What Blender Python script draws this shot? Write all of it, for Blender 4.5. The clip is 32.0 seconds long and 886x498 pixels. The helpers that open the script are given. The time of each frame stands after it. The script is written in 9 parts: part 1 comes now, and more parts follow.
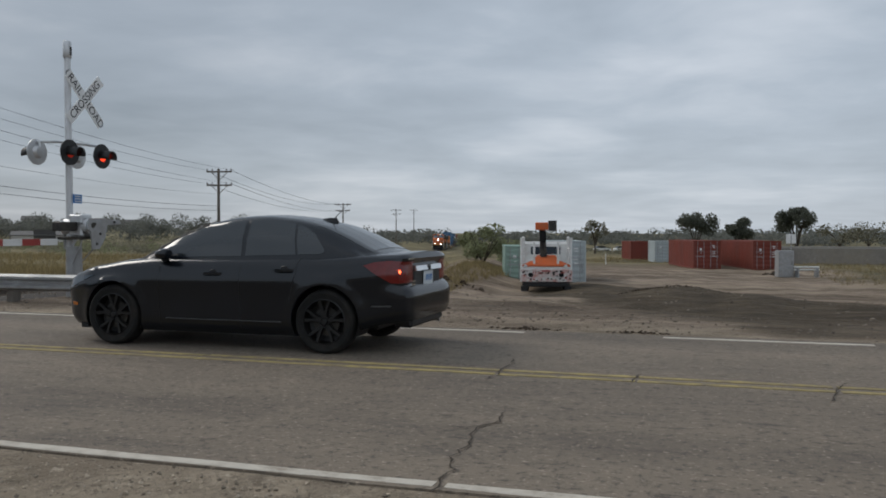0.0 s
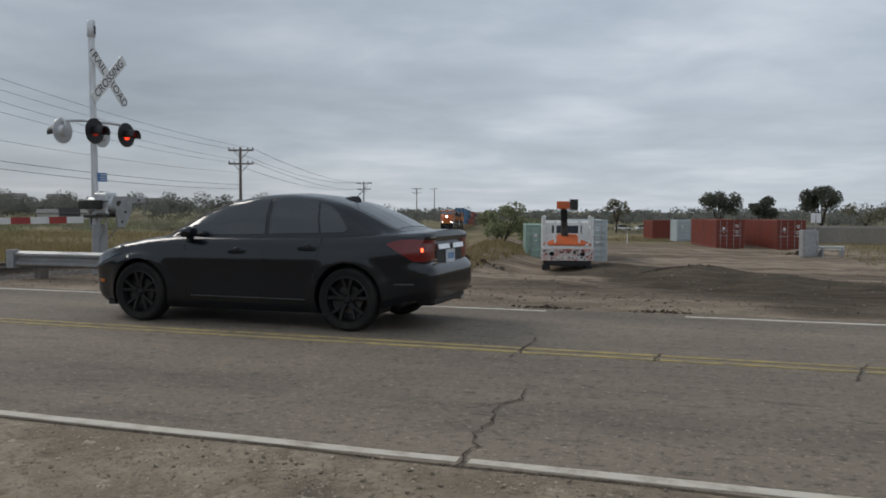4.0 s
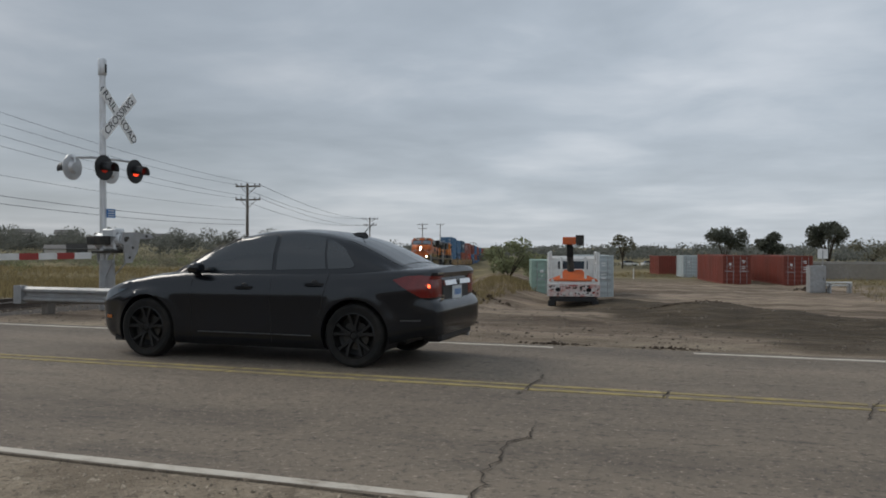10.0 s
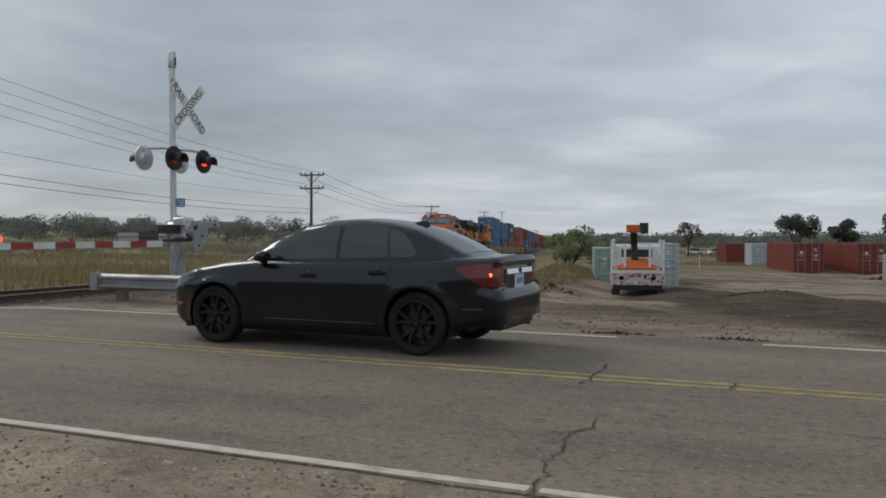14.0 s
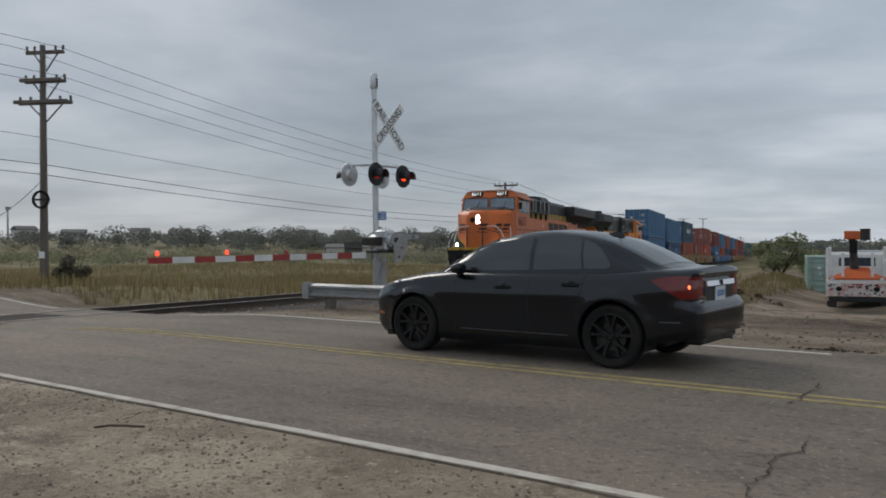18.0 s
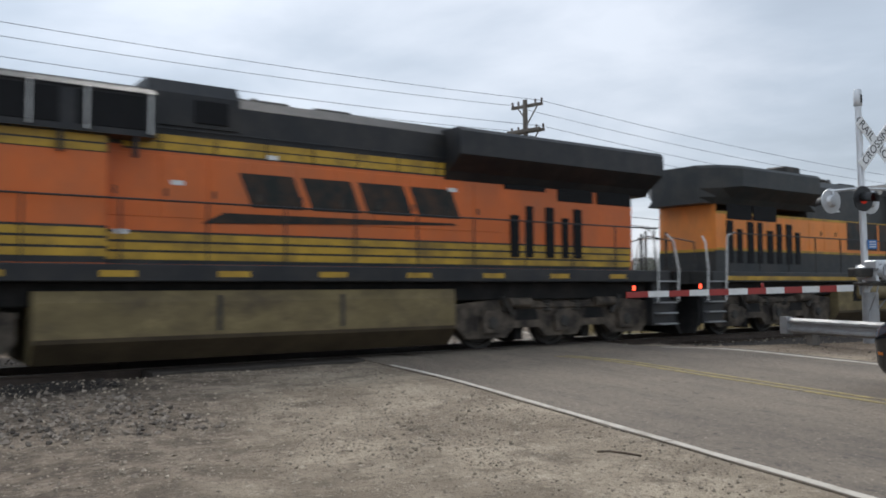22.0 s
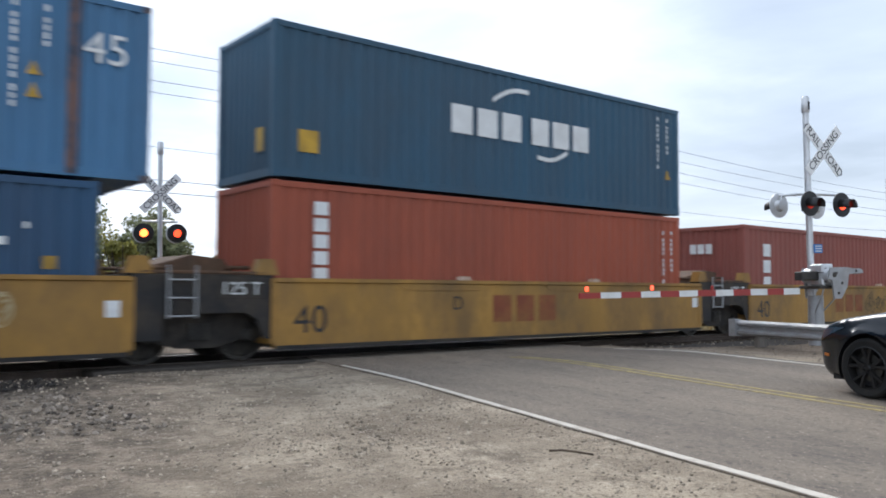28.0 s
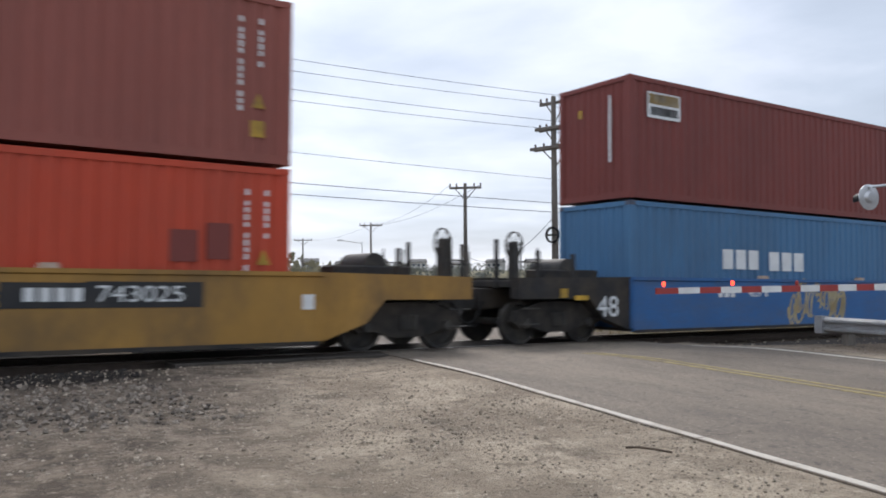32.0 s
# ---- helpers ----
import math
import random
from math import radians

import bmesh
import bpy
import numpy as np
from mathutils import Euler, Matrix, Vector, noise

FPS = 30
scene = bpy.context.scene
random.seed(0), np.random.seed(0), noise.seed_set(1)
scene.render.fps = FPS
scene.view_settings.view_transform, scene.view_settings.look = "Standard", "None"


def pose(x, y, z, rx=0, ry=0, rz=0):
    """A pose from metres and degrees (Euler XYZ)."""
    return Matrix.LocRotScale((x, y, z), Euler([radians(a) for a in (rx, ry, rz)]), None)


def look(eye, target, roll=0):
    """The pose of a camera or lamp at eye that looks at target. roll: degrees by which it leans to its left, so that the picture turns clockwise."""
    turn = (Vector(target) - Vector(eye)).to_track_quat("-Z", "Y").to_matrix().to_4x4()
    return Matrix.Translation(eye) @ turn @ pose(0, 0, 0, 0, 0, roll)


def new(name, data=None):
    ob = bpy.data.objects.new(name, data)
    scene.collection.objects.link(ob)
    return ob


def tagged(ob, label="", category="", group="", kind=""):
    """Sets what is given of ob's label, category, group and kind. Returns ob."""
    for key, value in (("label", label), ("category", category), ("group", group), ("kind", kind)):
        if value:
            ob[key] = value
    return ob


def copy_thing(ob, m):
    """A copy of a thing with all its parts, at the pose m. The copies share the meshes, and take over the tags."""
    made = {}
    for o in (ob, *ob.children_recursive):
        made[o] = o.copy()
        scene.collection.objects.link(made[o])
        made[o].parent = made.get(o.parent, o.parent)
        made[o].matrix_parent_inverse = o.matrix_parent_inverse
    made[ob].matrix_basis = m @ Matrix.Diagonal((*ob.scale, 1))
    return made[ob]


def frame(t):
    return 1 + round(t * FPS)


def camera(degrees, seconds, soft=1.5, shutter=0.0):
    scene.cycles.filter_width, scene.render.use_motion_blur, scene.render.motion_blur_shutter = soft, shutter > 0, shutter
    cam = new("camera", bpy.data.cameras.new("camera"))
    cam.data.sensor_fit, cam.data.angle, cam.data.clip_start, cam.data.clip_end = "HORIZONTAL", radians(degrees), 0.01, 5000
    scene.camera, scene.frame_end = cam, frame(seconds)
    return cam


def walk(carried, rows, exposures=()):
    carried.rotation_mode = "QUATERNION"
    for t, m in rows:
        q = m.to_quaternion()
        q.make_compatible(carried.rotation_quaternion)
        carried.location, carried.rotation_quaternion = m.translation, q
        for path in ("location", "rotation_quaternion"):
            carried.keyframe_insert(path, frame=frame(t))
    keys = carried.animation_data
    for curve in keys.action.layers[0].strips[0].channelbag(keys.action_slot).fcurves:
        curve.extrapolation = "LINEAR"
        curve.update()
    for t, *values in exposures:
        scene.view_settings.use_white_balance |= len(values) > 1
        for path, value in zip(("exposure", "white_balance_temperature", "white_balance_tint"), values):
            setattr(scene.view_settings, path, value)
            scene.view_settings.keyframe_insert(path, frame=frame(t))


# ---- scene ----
cam = camera(57.12, 32.0, soft=1.8, shutter=0.35)
# seconds; the eye; yaw, pitch, roll
PATH = [
    (0, -0.008, 0.187, 1.256, 16.837, -1.099, -0.099),
    (0.5, -0.004, 0.165, 1.268, 16.81, -1.436, -0.487),
    (1, -0.017, 0.166, 1.262, 17.414, -1.269, -0.376),
    (1.5, -0.009, 0.145, 1.268, 17.972, -1.549, -0.165),
    (2, -0.01, 0.149, 1.262, 17.826, -1.675, -0.896),
    (2.5, -0.007, 0.15, 1.267, 18.275, -2.554, -0.763),
    (3, -0.008, 0.15, 1.269, 17.47, -2.219, -0.479),
    (3.5, -0.013, 0.159, 1.26, 18.341, -2.638, -0.148),
    (5.5, -0.029, 0.162, 1.25, 17.97, -1.958, -0.503),
    (6, -0.023, 0.158, 1.255, 18.52, -1.627, -0.081),
    (6.5, -0.036, 0.162, 1.255, 18.781, -1.718, -0.052),
    (7, -0.041, 0.168, 1.255, 19.37, -1.766, 0.018),
    (7.5, -0.027, 0.155, 1.258, 19.891, -1.974, 0.492),
    (8, -0.035, 0.17, 1.256, 20.011, -1.199, 0.357),
    (8.5, -0.035, 0.158, 1.259, 20.176, -0.916, 0.258),
    (9, -0.033, 0.145, 1.26, 20.334, -0.646, 0.032),
    (9.5, -0.023, 0.153, 1.262, 19.202, -0.196, -0.164),
    (10, -0.028, 0.153, 1.259, 18.685, -0.097, -0.195),
    (10.5, -0.026, 0.159, 1.26, 18.669, -0.166, -0.198),
    (11, -0.027, 0.166, 1.263, 19.046, 0.032, 0.261),
    (11.5, -0.027, 0.167, 1.26, 19.424, -0.386, 0.093),
    (12, -0.047, 0.168, 1.257, 21.563, -0.628, 0.013),
    (12.5, -0.037, 0.159, 1.252, 22.301, -1.79, -0.169),
    (13, -0.053, 0.166, 1.256, 23, -2.218, -0.388),
    (13.5, -0.046, 0.16, 1.262, 23.065, -1.516, -0.261),
    (15.5, 0.012, 0.099, 1.297, 23.296, -0.427, 0.276),
    (16, -0.011, 0.107, 1.299, 26.126, -0.149, 0.46),
    (16.5, -0.006, 0.085, 1.301, 30.96, -0.06, 0.028),
    (17, -0.014, 0.074, 1.298, 33.321, -0.487, 0.01),
    (17.5, 0.004, 0.087, 1.308, 35.106, -0.415, 0.796),
    (18, 0.014, 0.086, 1.301, 36.606, -0.319, 0.315),
    (18.5, -0.017, 0.018, 1.308, 39.503, 0.132, -0.205),
    (19, -0.048, -0.061, 1.313, 41.606, 0.281, -0.984),
    (19.5, -0.018, -0.179, 1.317, 45.91, -0.089, -0.984),
    (20, 0.003, -0.229, 1.346, 52.998, -1.26, -0.074),
    (20.2, 0.005, -0.2, 1.335, 57.0, 0.5, 0.1),
    (20.5, 0.045, -0.234, 1.357, 59.557, -0.148, 0.348),
    (20.8, 0.1, -0.225, 1.355, 64.1, 1.6, -0.05),
    (21, 0.154, -0.249, 1.368, 66.416, 1.157, 0.065),
    (21.5, 0.13, -0.23, 1.361, 68.805, 1.68, 0.694),
    (22, 0.14, -0.254, 1.399, 68.31, 2.062, 0.926),
    (22.5, 0.173, -0.299, 1.372, 68.071, 0.496, 1.074),
    (22.7, 0.164, -0.286, 1.368, 68.8, 0.345, 0.95),
    (23, 0.139, -0.247, 1.367, 68.025, 0.185, 0.772),
    (23.5, 0.189, -0.273, 1.392, 70.44, 0.482, 1.647),
    (24, 0.191, -0.259, 1.404, 70.338, 0.668, 1.345),
    (24.5, 0.136, -0.223, 1.373, 70.492, 1.817, 0.783),
    (26.5, -0.006, -0.219, 1.25, 71.972, 2.024, 0.207),
    (27, -0.013, -0.179, 1.259, 71.048, 2.637, 0.322),
    (27.3, -0.018, -0.159, 1.287, 68.4, 1.65, 0.386),
    (27.5, -0.02, -0.153, 1.318, 64.894, 0.928, 0.344),
    (28, 0.019, -0.187, 1.34, 65.072, 2.24, 0.445),
    (28.5, -0.03, -0.142, 1.308, 65.799, 1.07, 0.163),
    (29, -0.101, -0.109, 1.29, 65.077, 1.436, -0.365),
    (29.5, -0.064, -0.12, 1.287, 66.605, 1.011, 0.046),
    (30, -0.1, -0.124, 1.293, 66.917, 1.142, 0.217),
    (30.5, -0.052, -0.129, 1.311, 68.007, 1.47, 0.279),
    (31, -0.088, -0.134, 1.318, 68.316, 2.936, 0.811),
    (31.5, -0.062, -0.162, 1.311, 69.363, 1.724, 0.101),
    (32, -0.05, -0.153, 1.305, 70.188, 2.049, 0.409),
]
walk(cam, [(t, pose(x, y, z, 90 + pitch, roll, yaw)) for t, x, y, z, yaw, pitch, roll in PATH],
     exposures=((0, 0.02, 6600, 10), (2, 0.03, 6600, 10), (5, 0.08, 6650, 10), (9, 0.10, 6750, 10), (10, 0.02, 6720, 10), (12, 0.02, 6720, 10), (16, 0.06, 6700, 10), (17, 0.03, 6700, 10), (18.5, -0.02, 6550, 10), (19.5, -0.03, 6350, 10), (20, 0.06, 6250, 10), (21, 0.24, 6150, 9), (22, 0.64, 6500, 11), (23, 0.84, 6450, 12), (24, 0.88, 6550, 13), (26, 1.0, 6200, 11), (27, 1.16, 6000, 11), (27.4, 1.42, 6150, 11), (28, 1.12, 6300, 12), (28.6, 1.08, 6300, 13), (29, 0.82, 6300, 13), (30, 0.48, 6450, 11), (31, 0.86, 6450, 13), (31.4, 1.10, 6400, 13), (32, 0.86, 6450, 14)))

# ---- world, sun ----
world = bpy.data.worlds.new("overcast_sky")
scene.world = world
world.use_nodes = True
wn, wl = world.node_tree.nodes, world.node_tree.links
wn.clear()
SUN_EL, SUN_ROT = radians(40), radians(286)
sky = wn.new("ShaderNodeTexSky")
sky.sky_type, sky.sun_disc, sky.sun_elevation, sky.sun_rotation = "NISHITA", False, SUN_EL, SUN_ROT
sky_dim = wn.new("ShaderNodeVectorMath"); sky_dim.operation = "SCALE"; sky_dim.inputs["Scale"].default_value = 0.10
wl.new(sky.outputs[0], sky_dim.inputs[0])
tc = wn.new("ShaderNodeTexCoord")
sep = wn.new("ShaderNodeSeparateXYZ"); wl.new(tc.outputs["Generated"], sep.inputs[0])


def wmath(op, a, b, clamp=False):
    nd = wn.new("ShaderNodeMath"); nd.operation, nd.use_clamp = op, clamp
    for k, v in enumerate((a, b)):
        if isinstance(v, (int, float)):
            nd.inputs[k].default_value = v
        else:
            wl.new(v, nd.inputs[k])
    return nd.outputs[0]


# the cloud deck: directions laid onto a flat layer overhead, so the clouds crowd together at the horizon
up = wmath("MAXIMUM", sep.outputs[2], 0.0)
den = wmath("ADD", up, 0.10)
flat = wn.new("ShaderNodeCombineXYZ")
wl.new(wmath("DIVIDE", sep.outputs[0], den), flat.inputs[0])
wl.new(wmath("DIVIDE", sep.outputs[1], den), flat.inputs[1])


def wnoise(scale, detail, rough, dist):
    nd = wn.new("ShaderNodeTexNoise")
    nd.inputs["Scale"].default_value, nd.inputs["Detail"].default_value = scale, detail
    nd.inputs["Roughness"].default_value, nd.inputs["Distortion"].default_value = rough, dist
    wl.new(flat.outputs[0], nd.inputs["Vector"])
    return nd.outputs[0]


big, fine = wnoise(0.42, 4, 0.5, 0.35), wnoise(1.15, 6, 0.55, 0.25)
mixv = wmath("ADD", wmath("MULTIPLY", big, 0.66), wmath("MULTIPLY", fine, 0.34))
ramp = wn.new("ShaderNodeValToRGB")
wl.new(mixv, ramp.inputs[0])
cr = ramp.color_ramp
cr.elements[0].position, cr.elements[0].color = 0.36, (0.285, 0.34, 0.405, 1)
cr.elements[1].position, cr.elements[1].color = 0.63, (0.60, 0.655, 0.73, 1)
e = cr.elements.new(0.50); e.color = (0.405, 0.47, 0.55, 1)
# a brighter, slightly warm strip low over the ground
low = wmath("MULTIPLY", wmath("POWER", wmath("SUBTRACT", 1.0, up, True), 9.0), 0.50, True)
mixc = wn.new("ShaderNodeMix"); mixc.data_type = "RGBA"
wl.new(low, mixc.inputs[0]); wl.new(ramp.outputs[0], mixc.inputs[6]); mixc.inputs[7].default_value = (0.55, 0.595, 0.65, 1)
# the deck is thicker to the west; the unseen south is brightened to light the train's side


def wtowards(d, power, amount):
    nd = wn.new("ShaderNodeVectorMath"); nd.operation = "DOT_PRODUCT"
    wl.new(tc.outputs["Generated"], nd.inputs[0]); nd.inputs[1].default_value = d
    return wmath("MULTIPLY", wmath("POWER", wmath("MAXIMUM", nd.outputs["Value"], 0.0), power), amount)


gl = wmath("ADD", wmath("ADD", wtowards((-0.90, 0.40, 0.15), 4.0, -0.15), wtowards((-0.66, 0.74, 0.12), 14.0, -0.16)), wtowards((0.25, -0.92, 0.30), 1.5, 0.22))
scl = wn.new("ShaderNodeVectorMath"); scl.operation = "SCALE"
wl.new(mixc.outputs[2], scl.inputs[0]); wl.new(wmath("ADD", gl, 1.06), scl.inputs["Scale"])
mix2 = wn.new("ShaderNodeMix"); mix2.data_type = "RGBA"; mix2.inputs[0].default_value = 0.93
wl.new(sky_dim.outputs[0], mix2.inputs[6]); wl.new(scl.outputs[0], mix2.inputs[7])
bg = wn.new("ShaderNodeBackground"); bg.inputs["Strength"].default_value = 1.0
wl.new(mix2.outputs[2], bg.inputs[0])
wo = wn.new("ShaderNodeOutputWorld"); wl.new(bg.outputs[0], wo.inputs[0])

sun = new("sun", bpy.data.lights.new("sun", "SUN"))
sun.data.energy, sun.data.angle, sun.data.color = 1.3, radians(25), (1.0, 0.96, 0.9)
sun.matrix_world = look((50 * math.sin(SUN_ROT) * math.cos(SUN_EL), 50 * math.cos(SUN_ROT) * math.cos(SUN_EL), 50 * math.sin(SUN_EL)), (0, 0, 0))

# ---- materials ----
MATS = {}


def mat(name, color, rough=0.7, metal=0.0, vary=0.25, scale=3.0, bump=0.15, bscale=40.0, spec=0.5, dirt=None, dirt_amount=0.0, dirt_scale=1.2, streak=(1, 1, 1), glow_color=None, glow_strength=0.0, per_object=0.0):
    """A worn painted or raw surface: colour at two scales, a dirt layer, fine relief."""
    if name in MATS:
        return MATS[name]
    m = bpy.data.materials.new(name)
    m.use_nodes = True
    n, l = m.node_tree.nodes, m.node_tree.links
    b = n["Principled BSDF"]
    b.inputs["Roughness"].default_value, b.inputs["Metallic"].default_value = rough, metal
    b.inputs["Specular IOR Level"].default_value = spec
    co = n.new("ShaderNodeTexCoord")
    mp = n.new("ShaderNodeMapping"); mp.inputs["Scale"].default_value = streak
    l.new(co.outputs["Object"], mp.inputs[0])

    def nz(sc, det, ro=0.6):
        t = n.new("ShaderNodeTexNoise")
        t.inputs["Scale"].default_value, t.inputs["Detail"].default_value, t.inputs["Roughness"].default_value = sc, det, ro
        l.new(mp.outputs[0], t.inputs["Vector"])
        return t.outputs[0]

    def mx(f, a, c):
        t = n.new("ShaderNodeMix"); t.data_type = "RGBA"
        for k, v in ((0, f), (6, a), (7, c)):
            if isinstance(v, bpy.types.NodeSocket):
                l.new(v, t.inputs[k])
            else:
                t.inputs[k].default_value = v
        return t.outputs[2]

    def ramp01(v, lo, hi):
        t = n.new("ShaderNodeMapRange")
        t.inputs[1].default_value, t.inputs[2].default_value = lo, hi
        l.new(v, t.inputs[0])
        return t.outputs[0]

    dark = tuple(c * (1 - vary) for c in color) + (1,)
    light = tuple(min(1, c * (1 + vary)) for c in color) + (1,)
    c1 = mx(ramp01(nz(scale, 5), 0.3, 0.7), dark, light)
    c2 = mx(ramp01(nz(scale * 9, 4), 0.35, 0.75), c1, tuple(c * (1 - vary * 0.6) for c in color) + (1,))
    if per_object:
        oi = n.new("ShaderNodeObjectInfo")
        hs = n.new("ShaderNodeHueSaturation")
        l.new(ramp01(oi.outputs["Random"], 0, 1), hs.inputs["Value"])
        mr = hs.inputs["Value"].links[0].from_node
        mr.inputs[3].default_value, mr.inputs[4].default_value = 1 - per_object, 1 + per_object
        l.new(c2, hs.inputs["Color"])
        c2 = hs.outputs[0]
    if dirt:
        f = n.new("ShaderNodeMath"); f.operation = "MULTIPLY"; f.inputs[1].default_value = dirt_amount
        l.new(ramp01(nz(dirt_scale, 7, 0.65), 0.42, 0.68), f.inputs[0])
        c2 = mx(f.outputs[0], c2, tuple(dirt) + (1,))
    l.new(c2, b.inputs["Base Color"])
    rr = n.new("ShaderNodeMapRange")
    rr.inputs[3].default_value, rr.inputs[4].default_value = max(0.02, rough - 0.12), min(1, rough + 0.12)
    l.new(nz(scale * 4, 3), rr.inputs[0]); l.new(rr.outputs[0], b.inputs["Roughness"])
    if bump:
        bp = n.new("ShaderNodeBump"); bp.inputs["Strength"].default_value, bp.inputs["Distance"].default_value = bump, 0.02
        l.new(nz(bscale, 5), bp.inputs["Height"]); l.new(bp.outputs[0], b.inputs["Normal"])
    if glow_strength:
        b.inputs["Emission Color"].default_value, b.inputs["Emission Strength"].default_value = tuple(glow_color) + (1,), glow_strength
    MATS[name] = m
    return m


def glass(name, color=(0.02, 0.025, 0.03), rough=0.04):
    if name not in MATS:
        m = mat(name, color, rough, 0, 0.1, 2, 0, 10, 0.6)
    return MATS[name]


DUST = (0.30, 0.24, 0.17)
M_BLACK = mat("black_gloss_paint", (0.0055, 0.0075, 0.011), 0.17, 0, 0.3, 2, 0.0, 8, 0.5, (0.03, 0.027, 0.024), 0.04, 3)
M_AMBER = mat("amber_lens", (0.45, 0.13, 0.015), 0.25, 0, 0.2, 8, 0.05, 40)
M_MARK = mat("painted_dark_mark", (0.014, 0.017, 0.015), 0.55, 0, 0.25, 2, 0.02, 20, 0.3, (0.16, 0.06, 0.02), 0.35, 2)
M_PLOUGH = mat("black_plough_steel", (0.007, 0.007, 0.007), 0.7, 0.0, 0.4, 3, 0.3, 20, 0.25, (0.045, 0.038, 0.031), 0.4, 2)
M_BOARDLIT = mat("lit_number_board_figures", (0.8, 0.8, 0.76), 0.5, 0, 0.02, 3, 0, glow_color=(1, 0.97, 0.9), glow_strength=0.7)
# blue-grey base imitates the sky reflected in the windscreens
M_SCREEN = mat("pale_windscreen_glass", (0.16, 0.20, 0.24), 0.06, 0, 0.3, 3, 0, 10, 0.9)
M_TRIM = mat("black_plastic", (0.007, 0.007, 0.008), 0.5, 0, 0.2, 6, 0.1, 60)
M_RUBBER = mat("tyre_rubber", (0.012, 0.012, 0.012), 0.85, 0, 0.3, 8, 0.3, 60, 0.25, DUST, 0.05, 6)
M_WHEELBLACK = mat("satin_black_wheel", (0.007, 0.007, 0.0075), 0.45, 0, 0.2, 6, 0.02, 30, 0.35, DUST, 0.03, 5)
M_DULLSTRIP = mat("dull_trim_strip", (0.09, 0.09, 0.09), 0.5, 0.4, 0.2, 6, 0.02, 30)
M_SURROUND = mat("matt_black_surround", (0.006, 0.007, 0.009), 0.62, 0, 0.2, 3, 0.02, 30, 0.12)
M_TINT = mat("tinted_glass", (0.020, 0.025, 0.029), 0.05, 0, 0.1, 2, 0, 10, 0.75)
M_WINDOW = glass("window_glass", (0.03, 0.045, 0.06), 0.06)
M_CHROME = mat("chrome", (0.75, 0.76, 0.78), 0.14, 1.0, 0.08, 8, 0.02, 30)
M_GALV = mat("galvanised_steel", (0.36, 0.365, 0.37), 0.55, 0.5, 0.22, 5, 0.12, 35, 0.5, (0.25, 0.22, 0.18), 0.35, 2)
M_STEEL = mat("dark_steel", (0.035, 0.033, 0.031), 0.65, 0.2, 0.35, 4, 0.3, 30, 0.4, (0.10, 0.085, 0.065), 0.6, 2.5)
M_TRUCK = mat("greasy_truck_steel", (0.046, 0.038, 0.032), 0.8, 0.0, 0.6, 4, 0.6, 14, 0.25, (0.20, 0.16, 0.118), 0.75, 2.4)
M_RAIL = mat("rail_steel", (0.085, 0.062, 0.048), 0.75, 0.2, 0.3, 6, 0.2, 40)
M_RAILTOP = mat("polished_rail_head", (0.30, 0.275, 0.25), 0.42, 1.0, 0.1, 6, 0.02, 40)
M_WHITE = mat("white_paint", (0.72, 0.72, 0.70), 0.55, 0, 0.08, 3, 0.08, 30, 0.4, (0.35, 0.31, 0.26), 0.35, 2.5)
M_SIGNWHITE = mat("white_reflective_sheet", (0.80, 0.80, 0.79), 0.45, 0, 0.05, 5, 0.02, 30, 0.4, (0.5, 0.48, 0.44), 0.25, 4)
M_INK = mat("black_lettering", (0.02, 0.02, 0.022), 0.6, 0, 0.2, 6, 0.02, 30)
M_MAST = mat("aluminium_mast", (0.62, 0.63, 0.64), 0.42, 0.55, 0.12, 5, 0.08, 30, 0.5, (0.3, 0.28, 0.25), 0.3, 2)
M_LIGHTBLACK = mat("black_signal_plate", (0.015, 0.015, 0.016), 0.6, 0, 0.2, 6, 0.1, 40)
M_REDLENS = mat("red_lens", (0.25, 0.012, 0.008), 0.2, 0, 0.1, 8, 0.1, 60, 0.6, glow_color=(1, 0.05, 0.02), glow_strength=0.12)
M_REDLIT = mat("lit_red_lens", (0.5, 0.03, 0.01), 0.25, 0, 0.1, 8, 0.1, 60, 0.6, glow_color=(1, 0.06, 0.02), glow_strength=1.6)
M_REDHOT = mat("bright_lit_red_lens", (0.5, 0.05, 0.01), 0.25, 0, 0.1, 8, 0.1, 60, 0.6, glow_color=(1, 0.15, 0.03), glow_strength=3.2)
M_GATELAMP = mat("lit_gate_lamp", (0.5, 0.03, 0.01), 0.25, 0, 0.1, 8, 0.1, 60, 0.6, glow_color=(1, 0.07, 0.03), glow_strength=1.8)
M_REDTAPE = mat("red_reflective_tape", (0.32, 0.032, 0.026), 0.5, 0, 0.15, 5, 0.02, 30)
M_BLUESIGN = mat("blue_sign_sheet", (0.03, 0.16, 0.42), 0.5, 0, 0.12, 5, 0.02, 30)
M_WOODPOLE = mat("weathered_pole_wood", (0.165, 0.145, 0.125), 0.85, 0, 0.35, 3, 0.5, 25, 0.2, streak=(1, 1, 0.12))
M_WIRE = mat("wire", (0.03, 0.03, 0.032), 0.6, 0, 0.1, 3, 0)
M_PORC = mat("porcelain", (0.12, 0.09, 0.08), 0.25, 0, 0.1, 5, 0.05)
M_ORANGE = mat("locomotive_orange", (0.62, 0.135, 0.022), 0.42, 0, 0.10, 1.2, 0.05, 12, 0.4, (0.22, 0.11, 0.06), 0.38, 0.9, (1, 1, 0.5))
M_ORANGE2 = mat("faded_locomotive_orange", (0.82, 0.265, 0.050), 0.5, 0, 0.14, 1.2, 0.05, 12, 0.35, (0.28, 0.15, 0.08), 0.35, 1.0, (1, 1, 0.5))
